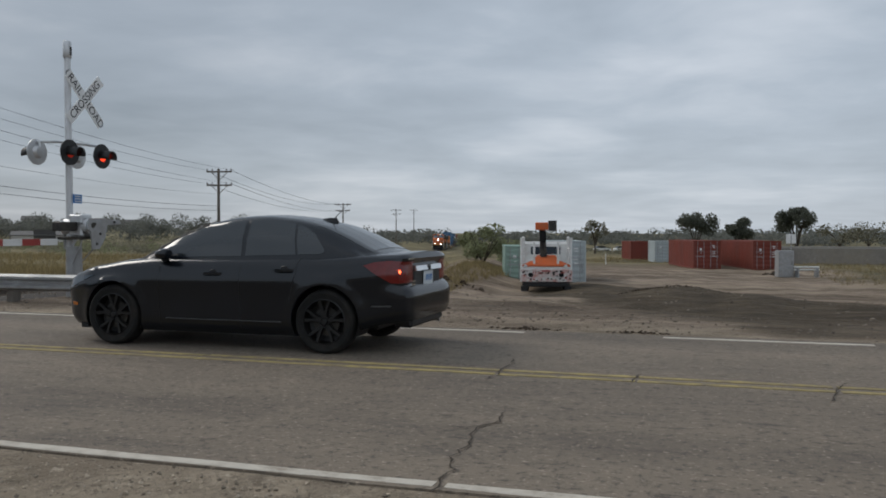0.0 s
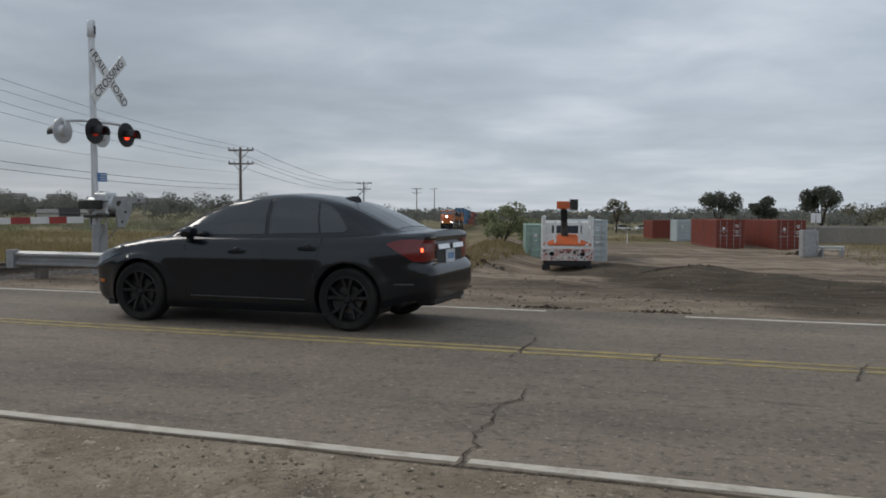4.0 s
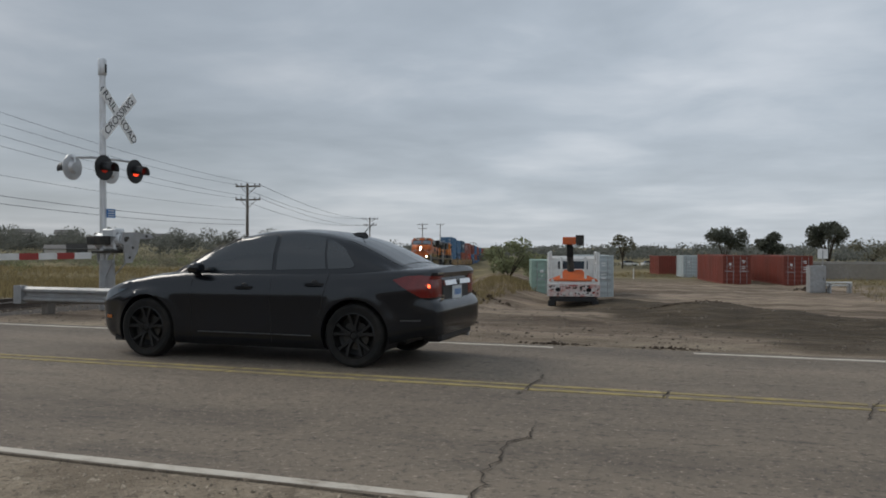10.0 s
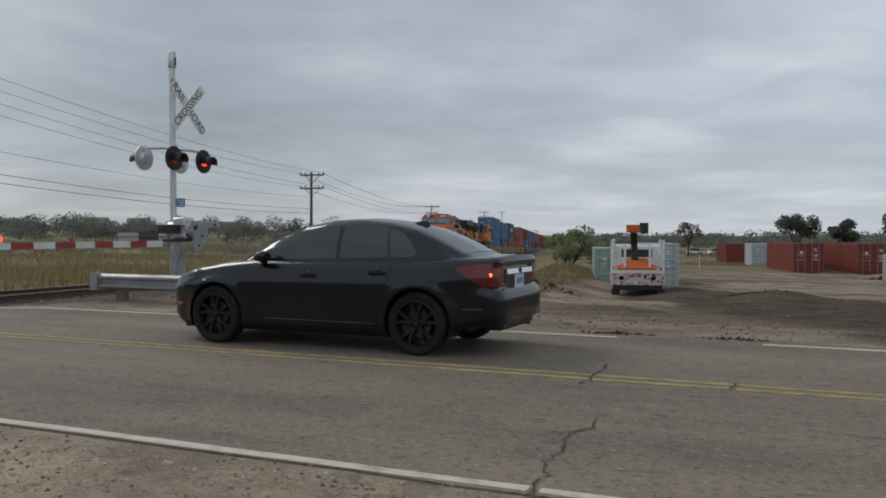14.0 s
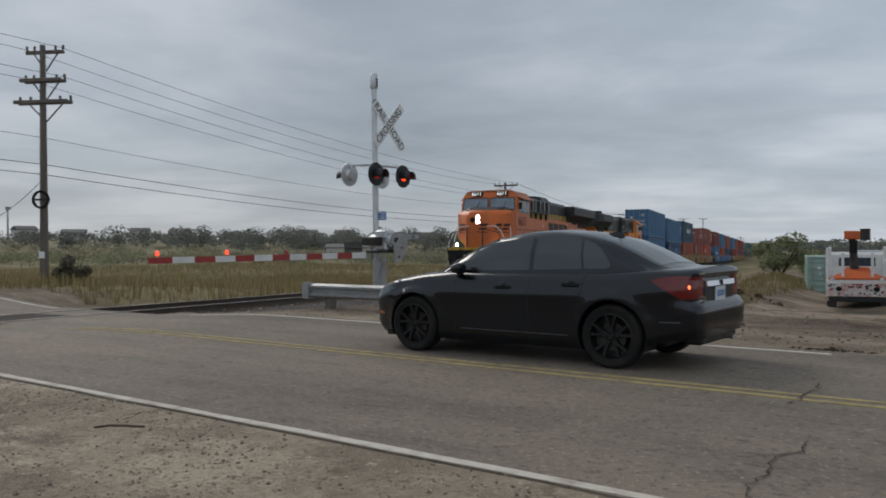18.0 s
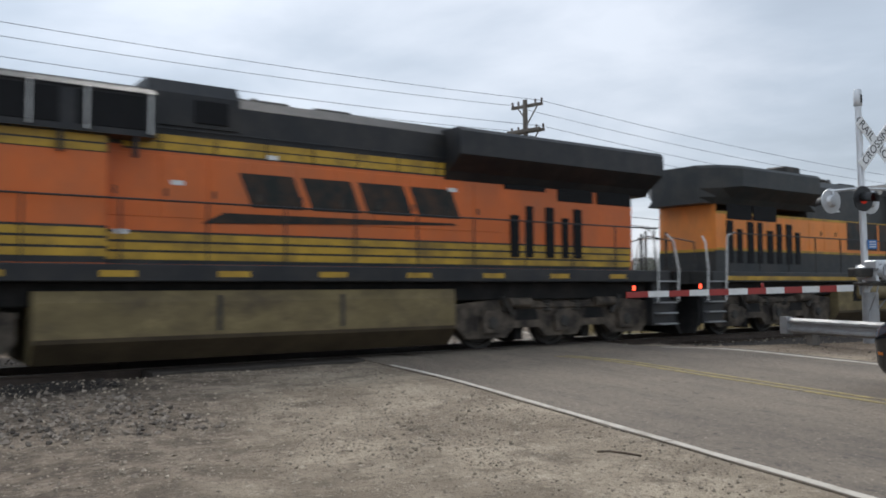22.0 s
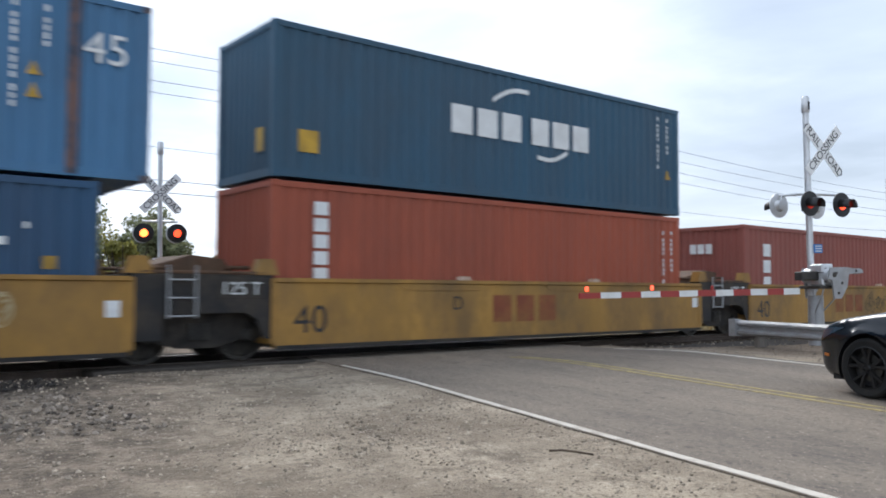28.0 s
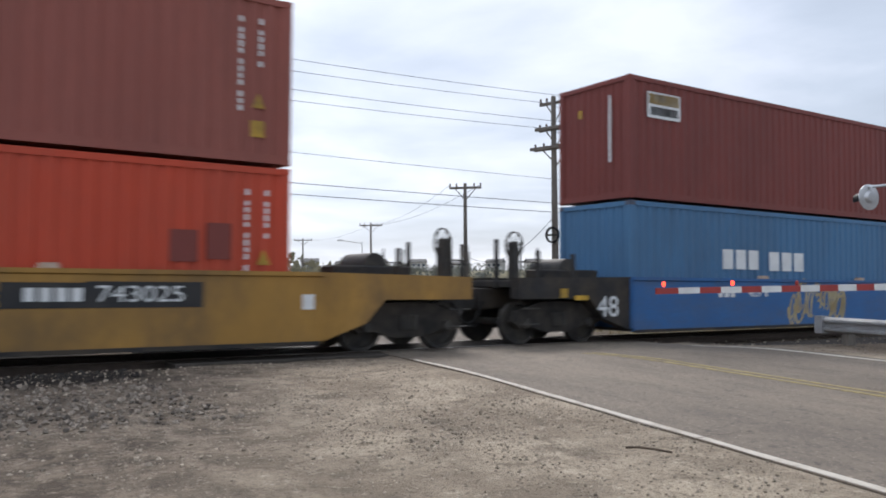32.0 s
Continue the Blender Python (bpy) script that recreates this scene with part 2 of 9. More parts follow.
M_LOCOBLACK = mat("locomotive_black", (0.014, 0.015, 0.017), 0.5, 0, 0.25, 1.5, 0.08, 15, 0.4, (0.09, 0.075, 0.06), 0.28, 1.3)
M_LOCOGREY = mat("locomotive_dark_green", (0.024, 0.028, 0.029), 0.55, 0, 0.25, 1.5, 0.08, 15, 0.4, (0.11, 0.09, 0.07), 0.3, 1.3)
M_YELLOW = mat("stripe_yellow", (0.52, 0.31, 0.03), 0.5, 0, 0.25, 2, 0.04, 20, 0.4, (0.09, 0.06, 0.025), 0.75, 1.8)
M_TANK = mat("dusty_fuel_tank", (0.205, 0.158, 0.078), 0.8, 0, 0.3, 1.5, 0.15, 15, 0.25, (0.060, 0.047, 0.036), 0.7, 1.0, (1, 1, 1.6))
# oil grime plus the shade of the inward slope, in one dark brown
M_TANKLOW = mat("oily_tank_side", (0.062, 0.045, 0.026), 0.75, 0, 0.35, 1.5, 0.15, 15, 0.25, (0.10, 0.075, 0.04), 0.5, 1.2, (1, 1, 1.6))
M_GRILLE = mat("black_grille", (0.010, 0.010, 0.011), 0.7, 0, 0.2, 6, 0.5, 60, 0.2)
M_HEADLAMP = mat("lit_headlamp", (0.9, 0.9, 0.85), 0.2, 0, 0.02, 3, 0, glow_color=(1.0, 0.95, 0.86), glow_strength=30.0)
M_SILVERHAND = mat("white_handrail", (0.66, 0.66, 0.64), 0.5, 0, 0.1, 5, 0.05)
M_WELL = mat("well_car_yellow", (0.35, 0.190, 0.045), 0.62, 0, 0.24, 0.9, 0.1, 14, 0.3, (0.135, 0.085, 0.042), 0.8, 0.8, (1, 1, 0.55))
M_WELLBLUE = mat("well_car_blue", (0.03, 0.12, 0.30), 0.6, 0, 0.15, 0.8, 0.1, 14, 0.3, (0.09, 0.09, 0.09), 0.45, 0.7, (1, 1, 2.2))
M_PLATFORM = mat("grimy_end_platform", (0.026, 0.025, 0.025), 0.7, 0.1, 0.35, 2, 0.2, 20, 0.3, (0.11, 0.08, 0.05), 0.42, 1.6)
M_CARTRUCK = mat("sooty_truck_steel", (0.024, 0.022, 0.020), 0.75, 0.1, 0.4, 4, 0.4, 18, 0.3, (0.09, 0.072, 0.055), 0.55, 2.0)
M_GUIDE = mat("worn_pale_guide", (0.50, 0.38, 0.30), 0.7, 0, 0.2, 6, 0.1, 20, 0.3, (0.3, 0.15, 0.05), 0.5, 4)
M_RUSTY = mat("rusty_brown_casting", (0.13, 0.075, 0.045), 0.85, 0.1, 0.4, 5, 0.4, 20, 0.3, (0.06, 0.045, 0.035), 0.6, 3)
M_TTXRED = mat("faded_red_lettering", (0.215, 0.062, 0.030), 0.7, 0, 0.25, 2, 0.02, 20, 0.3, (0.27, 0.14, 0.04), 0.7, 1.5)
M_GRAFFITIDARK = mat("sprayed_dark_marks", (0.075, 0.058, 0.035), 0.7, 0, 0.25, 3, 0.0, 20, 0.3, (0.20, 0.12, 0.035), 0.5, 2.2)
M_GRAFFITI = mat("sprayed_white_marks", (0.44, 0.37, 0.23), 0.7, 0, 0.25, 3, 0.0, 20, 0.3, (0.36, 0.22, 0.06), 0.6, 2.2)
M_LETTER = mat("white_lettering", (0.70, 0.71, 0.70), 0.55, 0, 0.1, 3, 0.02, 20, 0.3, (0.4, 0.38, 0.35), 0.3, 2)
M_PLATE = mat("number_plate_sheet", (0.62, 0.66, 0.68), 0.4, 0, 0.12, 12, 0.02, 30)
M_TAIL = mat("lit_tail_lamp", (0.07, 0.004, 0.004), 0.12, 0, 0.4, 14, 0.15, 40, 0.6, glow_color=(1, 0.03, 0.015), glow_strength=0.022)
M_TAILHOT = mat("lit_brake_bulb", (0.6, 0.05, 0.02), 0.2, 0, 0.1, 8, 0.0, 40, 0.6, glow_color=(1, 0.10, 0.03), glow_strength=5.0)
CONT = {
    "blue": mat("container_blue", (0.060, 0.165, 0.300), 0.55, 0, 0.10, 0.8, 0.06, 10, 0.35, (0.045, 0.06, 0.085), 0.35, 0.6, (1, 1, 0.4)),
    "slate": mat("container_slate_blue", (0.026, 0.082, 0.135), 0.55, 0, 0.10, 0.8, 0.06, 10, 0.35, (0.05, 0.05, 0.055), 0.35, 0.6, (1, 1, 0.4)),
    "navy": mat("container_navy", (0.024, 0.075, 0.150), 0.55, 0, 0.10, 0.8, 0.06, 10, 0.35, (0.04, 0.045, 0.06), 0.35, 0.6, (1, 1, 0.4)),
    "oxide": mat("yard_oxide_red", (0.20, 0.045, 0.030), 0.65, 0, 0.15, 0.8, 0.06, 10, 0.3, (0.11, 0.045, 0.035), 0.5, 0.6, (1, 1, 0.4)),
    "faded": mat("container_faded_brown", (0.27, 0.085, 0.065), 0.65, 0, 0.12, 0.8, 0.06, 10, 0.3, (0.18, 0.075, 0.06), 0.4, 0.6, (1, 1, 0.4)),
    "rust": mat("container_oxide_red", (0.33, 0.080, 0.042), 0.6, 0, 0.10, 0.8, 0.06, 10, 0.3, (0.14, 0.05, 0.035), 0.4, 0.6, (1, 1, 0.4)),
    "brown": mat("container_brown", (0.19, 0.047, 0.038), 0.6, 0, 0.10, 0.8, 0.06, 10, 0.3, (0.10, 0.035, 0.03), 0.35, 0.6, (1, 1, 0.4)),
    "red": mat("container_orange_red", (0.46, 0.055, 0.022), 0.55, 0, 0.10, 0.8, 0.06, 10, 0.35, (0.25, 0.06, 0.035), 0.4, 0.6, (1, 1, 0.4)),
    "grey": mat("container_pale_grey", (0.42, 0.47, 0.48), 0.55, 0, 0.10, 0.8, 0.06, 10, 0.35, (0.25, 0.25, 0.24), 0.4, 0.6, (1, 1, 0.4)),
    "mint": mat("container_pale_green", (0.28, 0.40, 0.34), 0.55, 0, 0.10, 0.8, 0.06, 10, 0.35, (0.2, 0.24, 0.2), 0.4, 0.6, (1, 1, 0.4)),
    "teal": mat("container_teal", (0.04, 0.12, 0.13), 0.55, 0, 0.10, 0.8, 0.06, 10, 0.35, (0.05, 0.07, 0.07), 0.4, 0.6, (1, 1, 0.4)),
}


def asphalt():
    """Old chip-sealed asphalt: pale stones in dark binder, wheel-polished bands, oil and dust stains."""
    m = bpy.data.materials.new("worn_asphalt")
    m.use_nodes = True
    n, l = m.node_tree.nodes, m.node_tree.links
    b = n["Principled BSDF"]
    b.inputs["Roughness"].default_value, b.inputs["Specular IOR Level"].default_value = 0.85, 0.3
    co = n.new("ShaderNodeTexCoord")

    def nz(sc, det, ro, stretch=(1, 1, 1)):
        mp = n.new("ShaderNodeMapping"); mp.inputs["Scale"].default_value = stretch
        l.new(co.outputs["Object"], mp.inputs[0])
        t = n.new("ShaderNodeTexNoise")
        t.inputs["Scale"].default_value, t.inputs["Detail"].default_value, t.inputs["Roughness"].default_value = sc, det, ro
        l.new(mp.outputs[0], t.inputs["Vector"])
        return t.outputs[0]

    def step(v, lo, hi, amount=1.0):
        t = n.new("ShaderNodeMapRange"); t.inputs[1].default_value, t.inputs[2].default_value, t.inputs[4].default_value = lo, hi, amount
        l.new(v, t.inputs[0])
        return t.outputs[0]

    def mx(f, a, c):
        t = n.new("ShaderNodeMix"); t.data_type = "RGBA"
        l.new(f, t.inputs[0])
        for k, v in ((6, a), (7, c)):
            if isinstance(v, tuple):
                t.inputs[k].default_value = v + (1,)
            else:
                l.new(v, t.inputs[k])
        return t.outputs[2]

    c = mx(step(nz(0.35, 6, 0.6, (0.3, 1.2, 1)), 0.38, 0.64), (0.128, 0.104, 0.082), (0.230, 0.186, 0.140))
    c = mx(step(nz(1.6, 7, 0.75), 0.5, 0.72, 0.5), c, (0.255, 0.206, 0.153))
    c = mx(step(nz(2.4, 8, 0.8, (0.35, 1.1, 1)), 0.55, 0.66, 0.7), c, (0.095, 0.081, 0.068))
    # open pores and torn-out stones, then pale chippings
    c = mx(step(nz(7.5, 5, 0.8, (0.7, 1, 1)), 0.565, 0.63, 0.7), c, (0.060, 0.050, 0.041))
    grit = nz(15, 4, 0.85)
    c = mx(step(grit, 0.53, 0.62, 0.75), c, (0.072, 0.061, 0.051))
    c = mx(step(nz(21, 3, 0.8), 0.58, 0.67, 0.7), c, (0.40, 0.33, 0.255))
    l.new(c, b.inputs["Base Color"])
    bp = n.new("ShaderNodeBump"); bp.inputs["Strength"].default_value, bp.inputs["Distance"].default_value = 0.8, 0.012
    l.new(grit, bp.inputs["Height"]); l.new(bp.outputs[0], b.inputs["Normal"])
    MATS["worn_asphalt"] = m
    return m


M_ASPHALT = asphalt()
M_CRACK = mat("open_crack", (0.062, 0.050, 0.040), 0.95, 0, 0.3, 6, 0.4, 40, 0.2)
M_LINEWHITE = mat("worn_white_line", (0.64, 0.585, 0.50), 0.85, 0, 0.25, 5, 0.35, 45, 0.2, (0.24, 0.20, 0.155), 0.8, 5.0)
M_LINEYELLOW = mat("worn_yellow_line", (0.36, 0.285, 0.12), 0.85, 0, 0.3, 5, 0.35, 45, 0.2, (0.19, 0.155, 0.11), 1.0, 6.0)
M_CONCRETE = mat("crossing_panel", (0.070, 0.060, 0.051), 0.95, 0, 0.3, 2, 0.4, 25, 0.08, (0.05, 0.045, 0.04), 0.6, 1.5)
M_KERB = mat("pale_concrete", (0.33, 0.31, 0.28), 0.85, 0, 0.2, 1, 0.2, 15, 0.3)
M_TIE = mat("creosoted_tie", (0.06, 0.045, 0.035), 0.9, 0, 0.3, 4, 0.4, 25, 0.2, DUST, 0.35, 3)
M_BALLAST = mat("ballast", (0.075, 0.062, 0.052), 0.9, 0, 0.5, 9, 1.0, 30, 0.3)
M_STONE = mat("loose_stone", (0.25, 0.205, 0.155), 0.9, 0, 0.35, 12, 0.3, 40, 0.3, per_object=0.2)
M_STICK = mat("dry_stick", (0.08, 0.055, 0.035), 0.9, 0, 0.3, 8, 0.4, 40)
M_BARK = mat("bark", (0.07, 0.055, 0.042), 0.9, 0, 0.35, 4, 0.6, 20, 0.2)
M_HOUSEWALL = mat("house_siding", (0.45, 0.43, 0.40), 0.7, 0, 0.15, 0.5, 0.05, 4, per_object=0.3)
M_HOUSEROOF = mat("house_shingle", (0.10, 0.095, 0.09), 0.85, 0, 0.2, 0.8, 0.1, 4, per_object=0.3)


def leafy(name, color, vary=0.35):
    """Foliage; each leaf differs a little from the next."""
    m = bpy.data.materials.new(name)
    m.use_nodes = True
    n, l = m.node_tree.nodes, m.node_tree.links
    b = n["Principled BSDF"]
    g = n.new("ShaderNodeNewGeometry")
    r = n.new("ShaderNodeValToRGB")
    l.new(g.outputs["Random Per Island"], r.inputs[0])
    r.color_ramp.elements[0].color = tuple(c * (1 - vary) for c in color) + (1,)
    r.color_ramp.elements[1].color = tuple(c * (1 + vary) for c in color) + (1,)
    l.new(r.outputs[0], b.inputs["Base Color"])
    b.inputs["Roughness"].default_value = 0.75
    b.inputs["Specular IOR Level"].default_value = 0.25
    # thin leaves let part of the light through
    tl, mixs = n.new("ShaderNodeBsdfTranslucent"), n.new("ShaderNodeMixShader")
    l.new(r.outputs[0], tl.inputs["Color"])
    mixs.inputs[0].default_value = 0.42
    l.new(b.outputs[0], mixs.inputs[1]); l.new(tl.outputs[0], mixs.inputs[2])
    l.new(mixs.outputs[0], n["Material Output"].inputs["Surface"])
    MATS[name] = m
    return m


M_LEAF = leafy("dull_green_leaves", (0.20, 0.215, 0.115))
# dark green, greyed and lifted for the haze in front of these trees
M_LEAFDARK = leafy("dark_green_leaves", (0.105, 0.112, 0.085))
M_LEAFYEL = leafy("yellowing_leaves", (0.22, 0.21, 0.06))
M_SAGE = leafy("grey_green_scrub", (0.175, 0.165, 0.115), 0.22)
M_DRYGRASS = leafy("dry_grass", (0.235, 0.185, 0.092), 0.45)
# distance haze is mixed into this leaf colour
M_FARWOOD = leafy("far_wood_leaves", (0.150, 0.155, 0.135), 0.2)

# ---- mesh helpers ----
def box(bm, x0, x1, y0, y1, z0, z1, bevel=0.0):
    vs = [bm.verts.new(p) for p in ((x0, y0, z0), (x1, y0, z0), (x1, y1, z0), (x0, y1, z0), (x0, y0, z1), (x1, y0, z1), (x1, y1, z1), (x0, y1, z1))]
    fs = [bm.faces.new([vs[i] for i in f]) for f in ((3, 2, 1, 0), (4, 5, 6, 7), (0, 1, 5, 4), (1, 2, 6, 5), (2, 3, 7, 6), (3, 0, 4, 7))]
    if bevel:
        es = list({e for f in fs for e in f.edges})
        bmesh.ops.bevel(bm, geom=es, offset=bevel, segments=1, affect="EDGES", profile=0.5)
    return bm


def rings(bm, sections, cap=True, closed=True):
    """Skins a row of sections that have the same number of points."""
    rows = [[bm.verts.new(p) for p in s] for s in sections]
    k = len(rows[0])
    for a, b in zip(rows, rows[1:]):
        for i in range(k if closed else k - 1):
            j = (i + 1) % k
            try:
                bm.faces.new((a[i], a[j], b[j], b[i]))
            except ValueError:
                pass
    if cap and closed:
        bm.faces.new(rows[0][::-1]); bm.faces.new(rows[-1])
    return rows


def rod(bm, p, q, r, r2=None, n=8):
    p, q = Vector(p), Vector(q)
    d = (q - p).normalized()
    a = d.orthogonal().normalized(); b = d.cross(a)
    r2 = r if r2 is None else r2
    rings(bm, [[c + (a * math.cos(2 * math.pi * i / n) + b * math.sin(2 * math.pi * i / n)) * rr for i in range(n)] for c, rr in ((p, r), (q, r2))])
    return bm


def pipe(bm, pts, r, n=6):
    for a, b in zip(pts, pts[1:]):
        rod(bm, a, b, r, n=n)
    return bm


def spun(bm, profile, origin=(0, 0, 0), axis="Y", n=24):
    """Turns a profile of (radius, along) round an axis."""
    o = Vector(origin)
    secs = []
    for i in range(n):
        a = 2 * math.pi * i / n
        s = []
        for r, h in profile:
            u, v = r * math.cos(a), r * math.sin(a)
            s.append(o + Vector({"X": (h, u, v), "Y": (u, h, v), "Z": (u, v, h)}[axis]))
        secs.append(s)
    rows = [[bm.verts.new(p) for p in s] for s in secs]
    for a, b in zip(rows, rows[1:] + rows[:1]):
        for i in range(len(profile) - 1):
            bm.faces.new((a[i], a[i + 1], b[i + 1], b[i]))
    bmesh.ops.remove_doubles(bm, verts=bm.verts[:], dist=1e-6)
    return bm


def prism(bm, outline, axis, a0, a1):
    """Extrudes an outline of (u, v) along an axis: X takes (y, z), Y takes (x, z), Z takes (x, y)."""
    put = {"X": lambda u, v, a: (a, u, v), "Y": lambda u, v, a: (u, a, v), "Z": lambda u, v, a: (u, v, a)}[axis]
    rings(bm, [[put(u, v, a) for u, v in outline] for a in (a0, a1)])
    return bm


def fresh():
    return bmesh.new()


def as_mesh(name, bm, material, smooth=False):
    bmesh.ops.recalc_face_normals(bm, faces=bm.faces[:])
    me = bpy.data.meshes.new(name)
    bm.to_mesh(me); bm.free()
    me.materials.append(material)
    if smooth:
        me.shade_smooth()
        me.set_sharp_from_angle(angle=radians(38))
    return me


def part(name, bm, material, parent=None, label="", smooth=False):
    ob = new(name, as_mesh(name, bm, material, smooth))
    ob.parent = parent
    return tagged(ob, label)


def again(src, parent, m):
    """One more piece on the same mesh."""
    ob = new(src.name.split(".")[0], src.data)
    ob.parent, ob.matrix_basis = parent, m
    return ob


def thing(name, m, label, category, group="", kind=""):
    ob = new(name)
    ob.empty_display_size = 0.2
    ob.matrix_basis = m
    return tagged(ob, label, category, group, kind)


def solo(name, bm, material, label, category="", group="", kind="", m=None, smooth=False):
    ob = part(name, bm, material, None, "", smooth)
    if m is not None:
        ob.matrix_basis = m
    return tagged(ob, label, category, group, kind)


def lettering(name, text, height, material, parent, m, depth=0.004, label="", stretch=1.0):
    """Words or figures in the built-in font, upright in the local xz plane of m, read from its -y side."""
    cu = bpy.data.curves.new("letters", "FONT")
    cu.body, cu.size, cu.extrude, cu.align_x, cu.align_y = text, height / 0.70, depth, "CENTER", "CENTER"
    tmp = new("letters", cu)
    bpy.context.view_layer.update()
    me = bpy.data.meshes.new_from_object(tmp)
    bpy.data.objects.remove(tmp); bpy.data.curves.remove(cu)
    me.materials.clear(); me.materials.append(material)
    me.transform(Matrix.Rotation(radians(90), 4, "X") @ Matrix.Diagonal((stretch, 1, 1, 1)))
    ob = new(name, me)
    ob.parent, ob.matrix_basis = parent, m
    return tagged(ob, label)


def blocks(bm, x, z, w, h, count, gap=0.25, slant=0.0, y=0.0, depth=0.004):
    """Plain slabs in a row, which stand for a painted company mark."""
    step = w / count
    for k in range(count):
        a = x + k * step
        b = a + step * (1 - gap)
        prism(bm, [(a, z), (b, z), (b + slant, z + h), (a + slant, z + h)], "Y", y - depth, y)
    return bm


def pieces(name, bm, material, parent, label=""):
    """Each separate piece of a bmesh becomes a part of its own."""
    bm.verts.index_update(); bm.faces.index_update()
    left = set(bm.verts)
    while left:
        seed_, island = [min(left, key=lambda v: v.index)], set()
        while seed_:
            v = seed_.pop()
            if v in island:
                continue
            island.add(v)
            seed_ += [e.other_vert(v) for e in v.link_edges]
        left -= island
        one = fresh()
        made = {v: one.verts.new(v.co) for v in sorted(island, key=lambda v: v.index)}
        for f in sorted({f for v in island for f in v.link_faces}, key=lambda f: f.index):
            one.faces.new([made[v] for v in f.verts])
        part(name, one, material, parent, label)
    bm.free()

# ---- plan ----
# x runs along the road (cars in the far lane go towards -x), y across it, z up from the road.
ROAD_NEAR, ROAD_MID, ROAD_FAR = 4.05, 7.40, 10.35       # the painted lines
TRACK_TURN, TRACK_OFF, TRACK_GRADE, RAIL_Z = 13.6, 14.57, 0.016, 0.05
TA = radians(TRACK_TURN)
TU = Vector((-math.sin(TA), math.cos(TA), 0.0))         # along the track, away from the road
TN = Vector((-math.cos(TA), -math.sin(TA), 0.0))        # from the camera's side to the track


def track_point(s, side=0.0, z=0.0):
    p = TN * (TRACK_OFF + side) + TU * s
    return Vector((p.x, p.y, RAIL_Z - TRACK_GRADE * s + z))


def smooth01(v, lo, hi):
    v = np.clip((v - lo) / (hi - lo), 0, 1)
    return v * v * (3 - 2 * v)


def land(x, y):
    """Height of the bare ground."""
    x, y = np.asarray(x, float), np.asarray(y, float)
    z = -1.9 * smooth01(y, 11.5, 44) - 0.012 * np.clip(y - 80, 0, 260)
    z = z - 0.5 * smooth01(-x, 24, 60) * (1 - smooth01(y, 12, 40))
    r = np.hypot(x, y)
    head = np.degrees(np.arctan2(-x, np.maximum(y, 1e-6)))
    rise = smooth01(r, 200, 520)
    z = z + rise * (6.0 + 3.2 * smooth01(head, 18, 40)) + rise * 0.5 * np.sin(x * 0.021) * np.cos(y * 0.017)
    # railway bank
    s = -math.sin(TA) * x + math.cos(TA) * y
    d = np.abs((-math.cos(TA) * x - math.sin(TA) * y) - TRACK_OFF)
    bank = RAIL_Z - TRACK_GRADE * s - 0.20 - 0.24 * smooth01(s, 14, 30)
    # dirt packed up against the crossing and the near rail
    bank = bank + 0.185 * smooth01(d, 1.30, 1.7) * smooth01(s, -9, -3) * (1 - smooth01(s, 14.5, 17))
    w = 1 - smooth01(d, 2.3, 6.5)
    z = z * (1 - w) + bank * w * (r < 900) + z * w * (r >= 900)
    # ruts and heaps of the yard
    yard = smooth01(y, 12, 16) * (1 - smooth01(y, 70, 90)) * smooth01(x, -14, -9)
    z = z + yard * (0.012 * np.sin(x * 0.9 + y * 0.35) + 0.012 * np.sin(y * 1.15 + 0.4 * x) + 0.045 * np.sin(2.3 * x - 1.7 * y) * np.sin(0.7 * x + 1.3 * y) + 0.04 * np.sin(3.1 * y + 1.1 * x) * np.sin(1.9 * x))
    # a long ridge of pushed-up soil, and a heap by the track
    ridge_x = -5.6 + (48 - y) * 0.205
    bumps = 1 + 0.12 * np.sin(0.7 * y + 0.6 * x) + 0.08 * np.sin(1.9 * x - 0.8 * y)
    heap = 0.34 * np.exp(-(((x - ridge_x) / 2.3) ** 2)) * smooth01(y, 13.5, 24) * (1 - smooth01(y, 44, 54)) * bumps
    heap = heap + np.exp(-(((x + 13.5) / 2.5) ** 2 + ((y - 40) / 3) ** 2)) * 0.7
    heap = heap + 1.0 * np.exp(-(((x + 0.265 * y) / np.maximum(1.0, 0.048 * y)) ** 2)) * smooth01(y, 37, 50) * (1 - smooth01(y, 78, 98))
    z = z + heap
    # bed of the road
    near = smooth01(y, 4.1, 4.6) * (1 - smooth01(y, 10.1, 10.6))
    laid = (1 - smooth01(d, 1.6, 6.0)) * (RAIL_Z - TRACK_GRADE * s - 0.012)
    z = z * (1 - near) + (laid - 0.09) * near
    # gravel apron by the camera
    z = np.where((y < 11.3) & (y > 2.5) & (d > 2.4), np.minimum(z, -0.006), z)
    apron = (1 - smooth01(y, 2.8, 4.0)) * (r < 80)
    z = z + apron * (-0.022 + 0.014 * np.sin(1.9 * x + 0.8 * y) + 0.010 * np.sin(2.7 * y - 1.3 * x))
    return z


def land_at(x, y):
    return float(land(np.array([x]), np.array([y]))[0])


def spread(lo, hi, fine_lo, fine_hi, step, grow):
    v = list(np.arange(fine_lo, fine_hi + 1e-6, step))
    d = step
    while v[-1] < hi:
        d *= grow; v.append(v[-1] + d)
    d, head = step, []
    a = fine_lo
    while a > lo:
        d *= grow; a -= d; head.append(a)
    return np.array(head[::-1] + v)


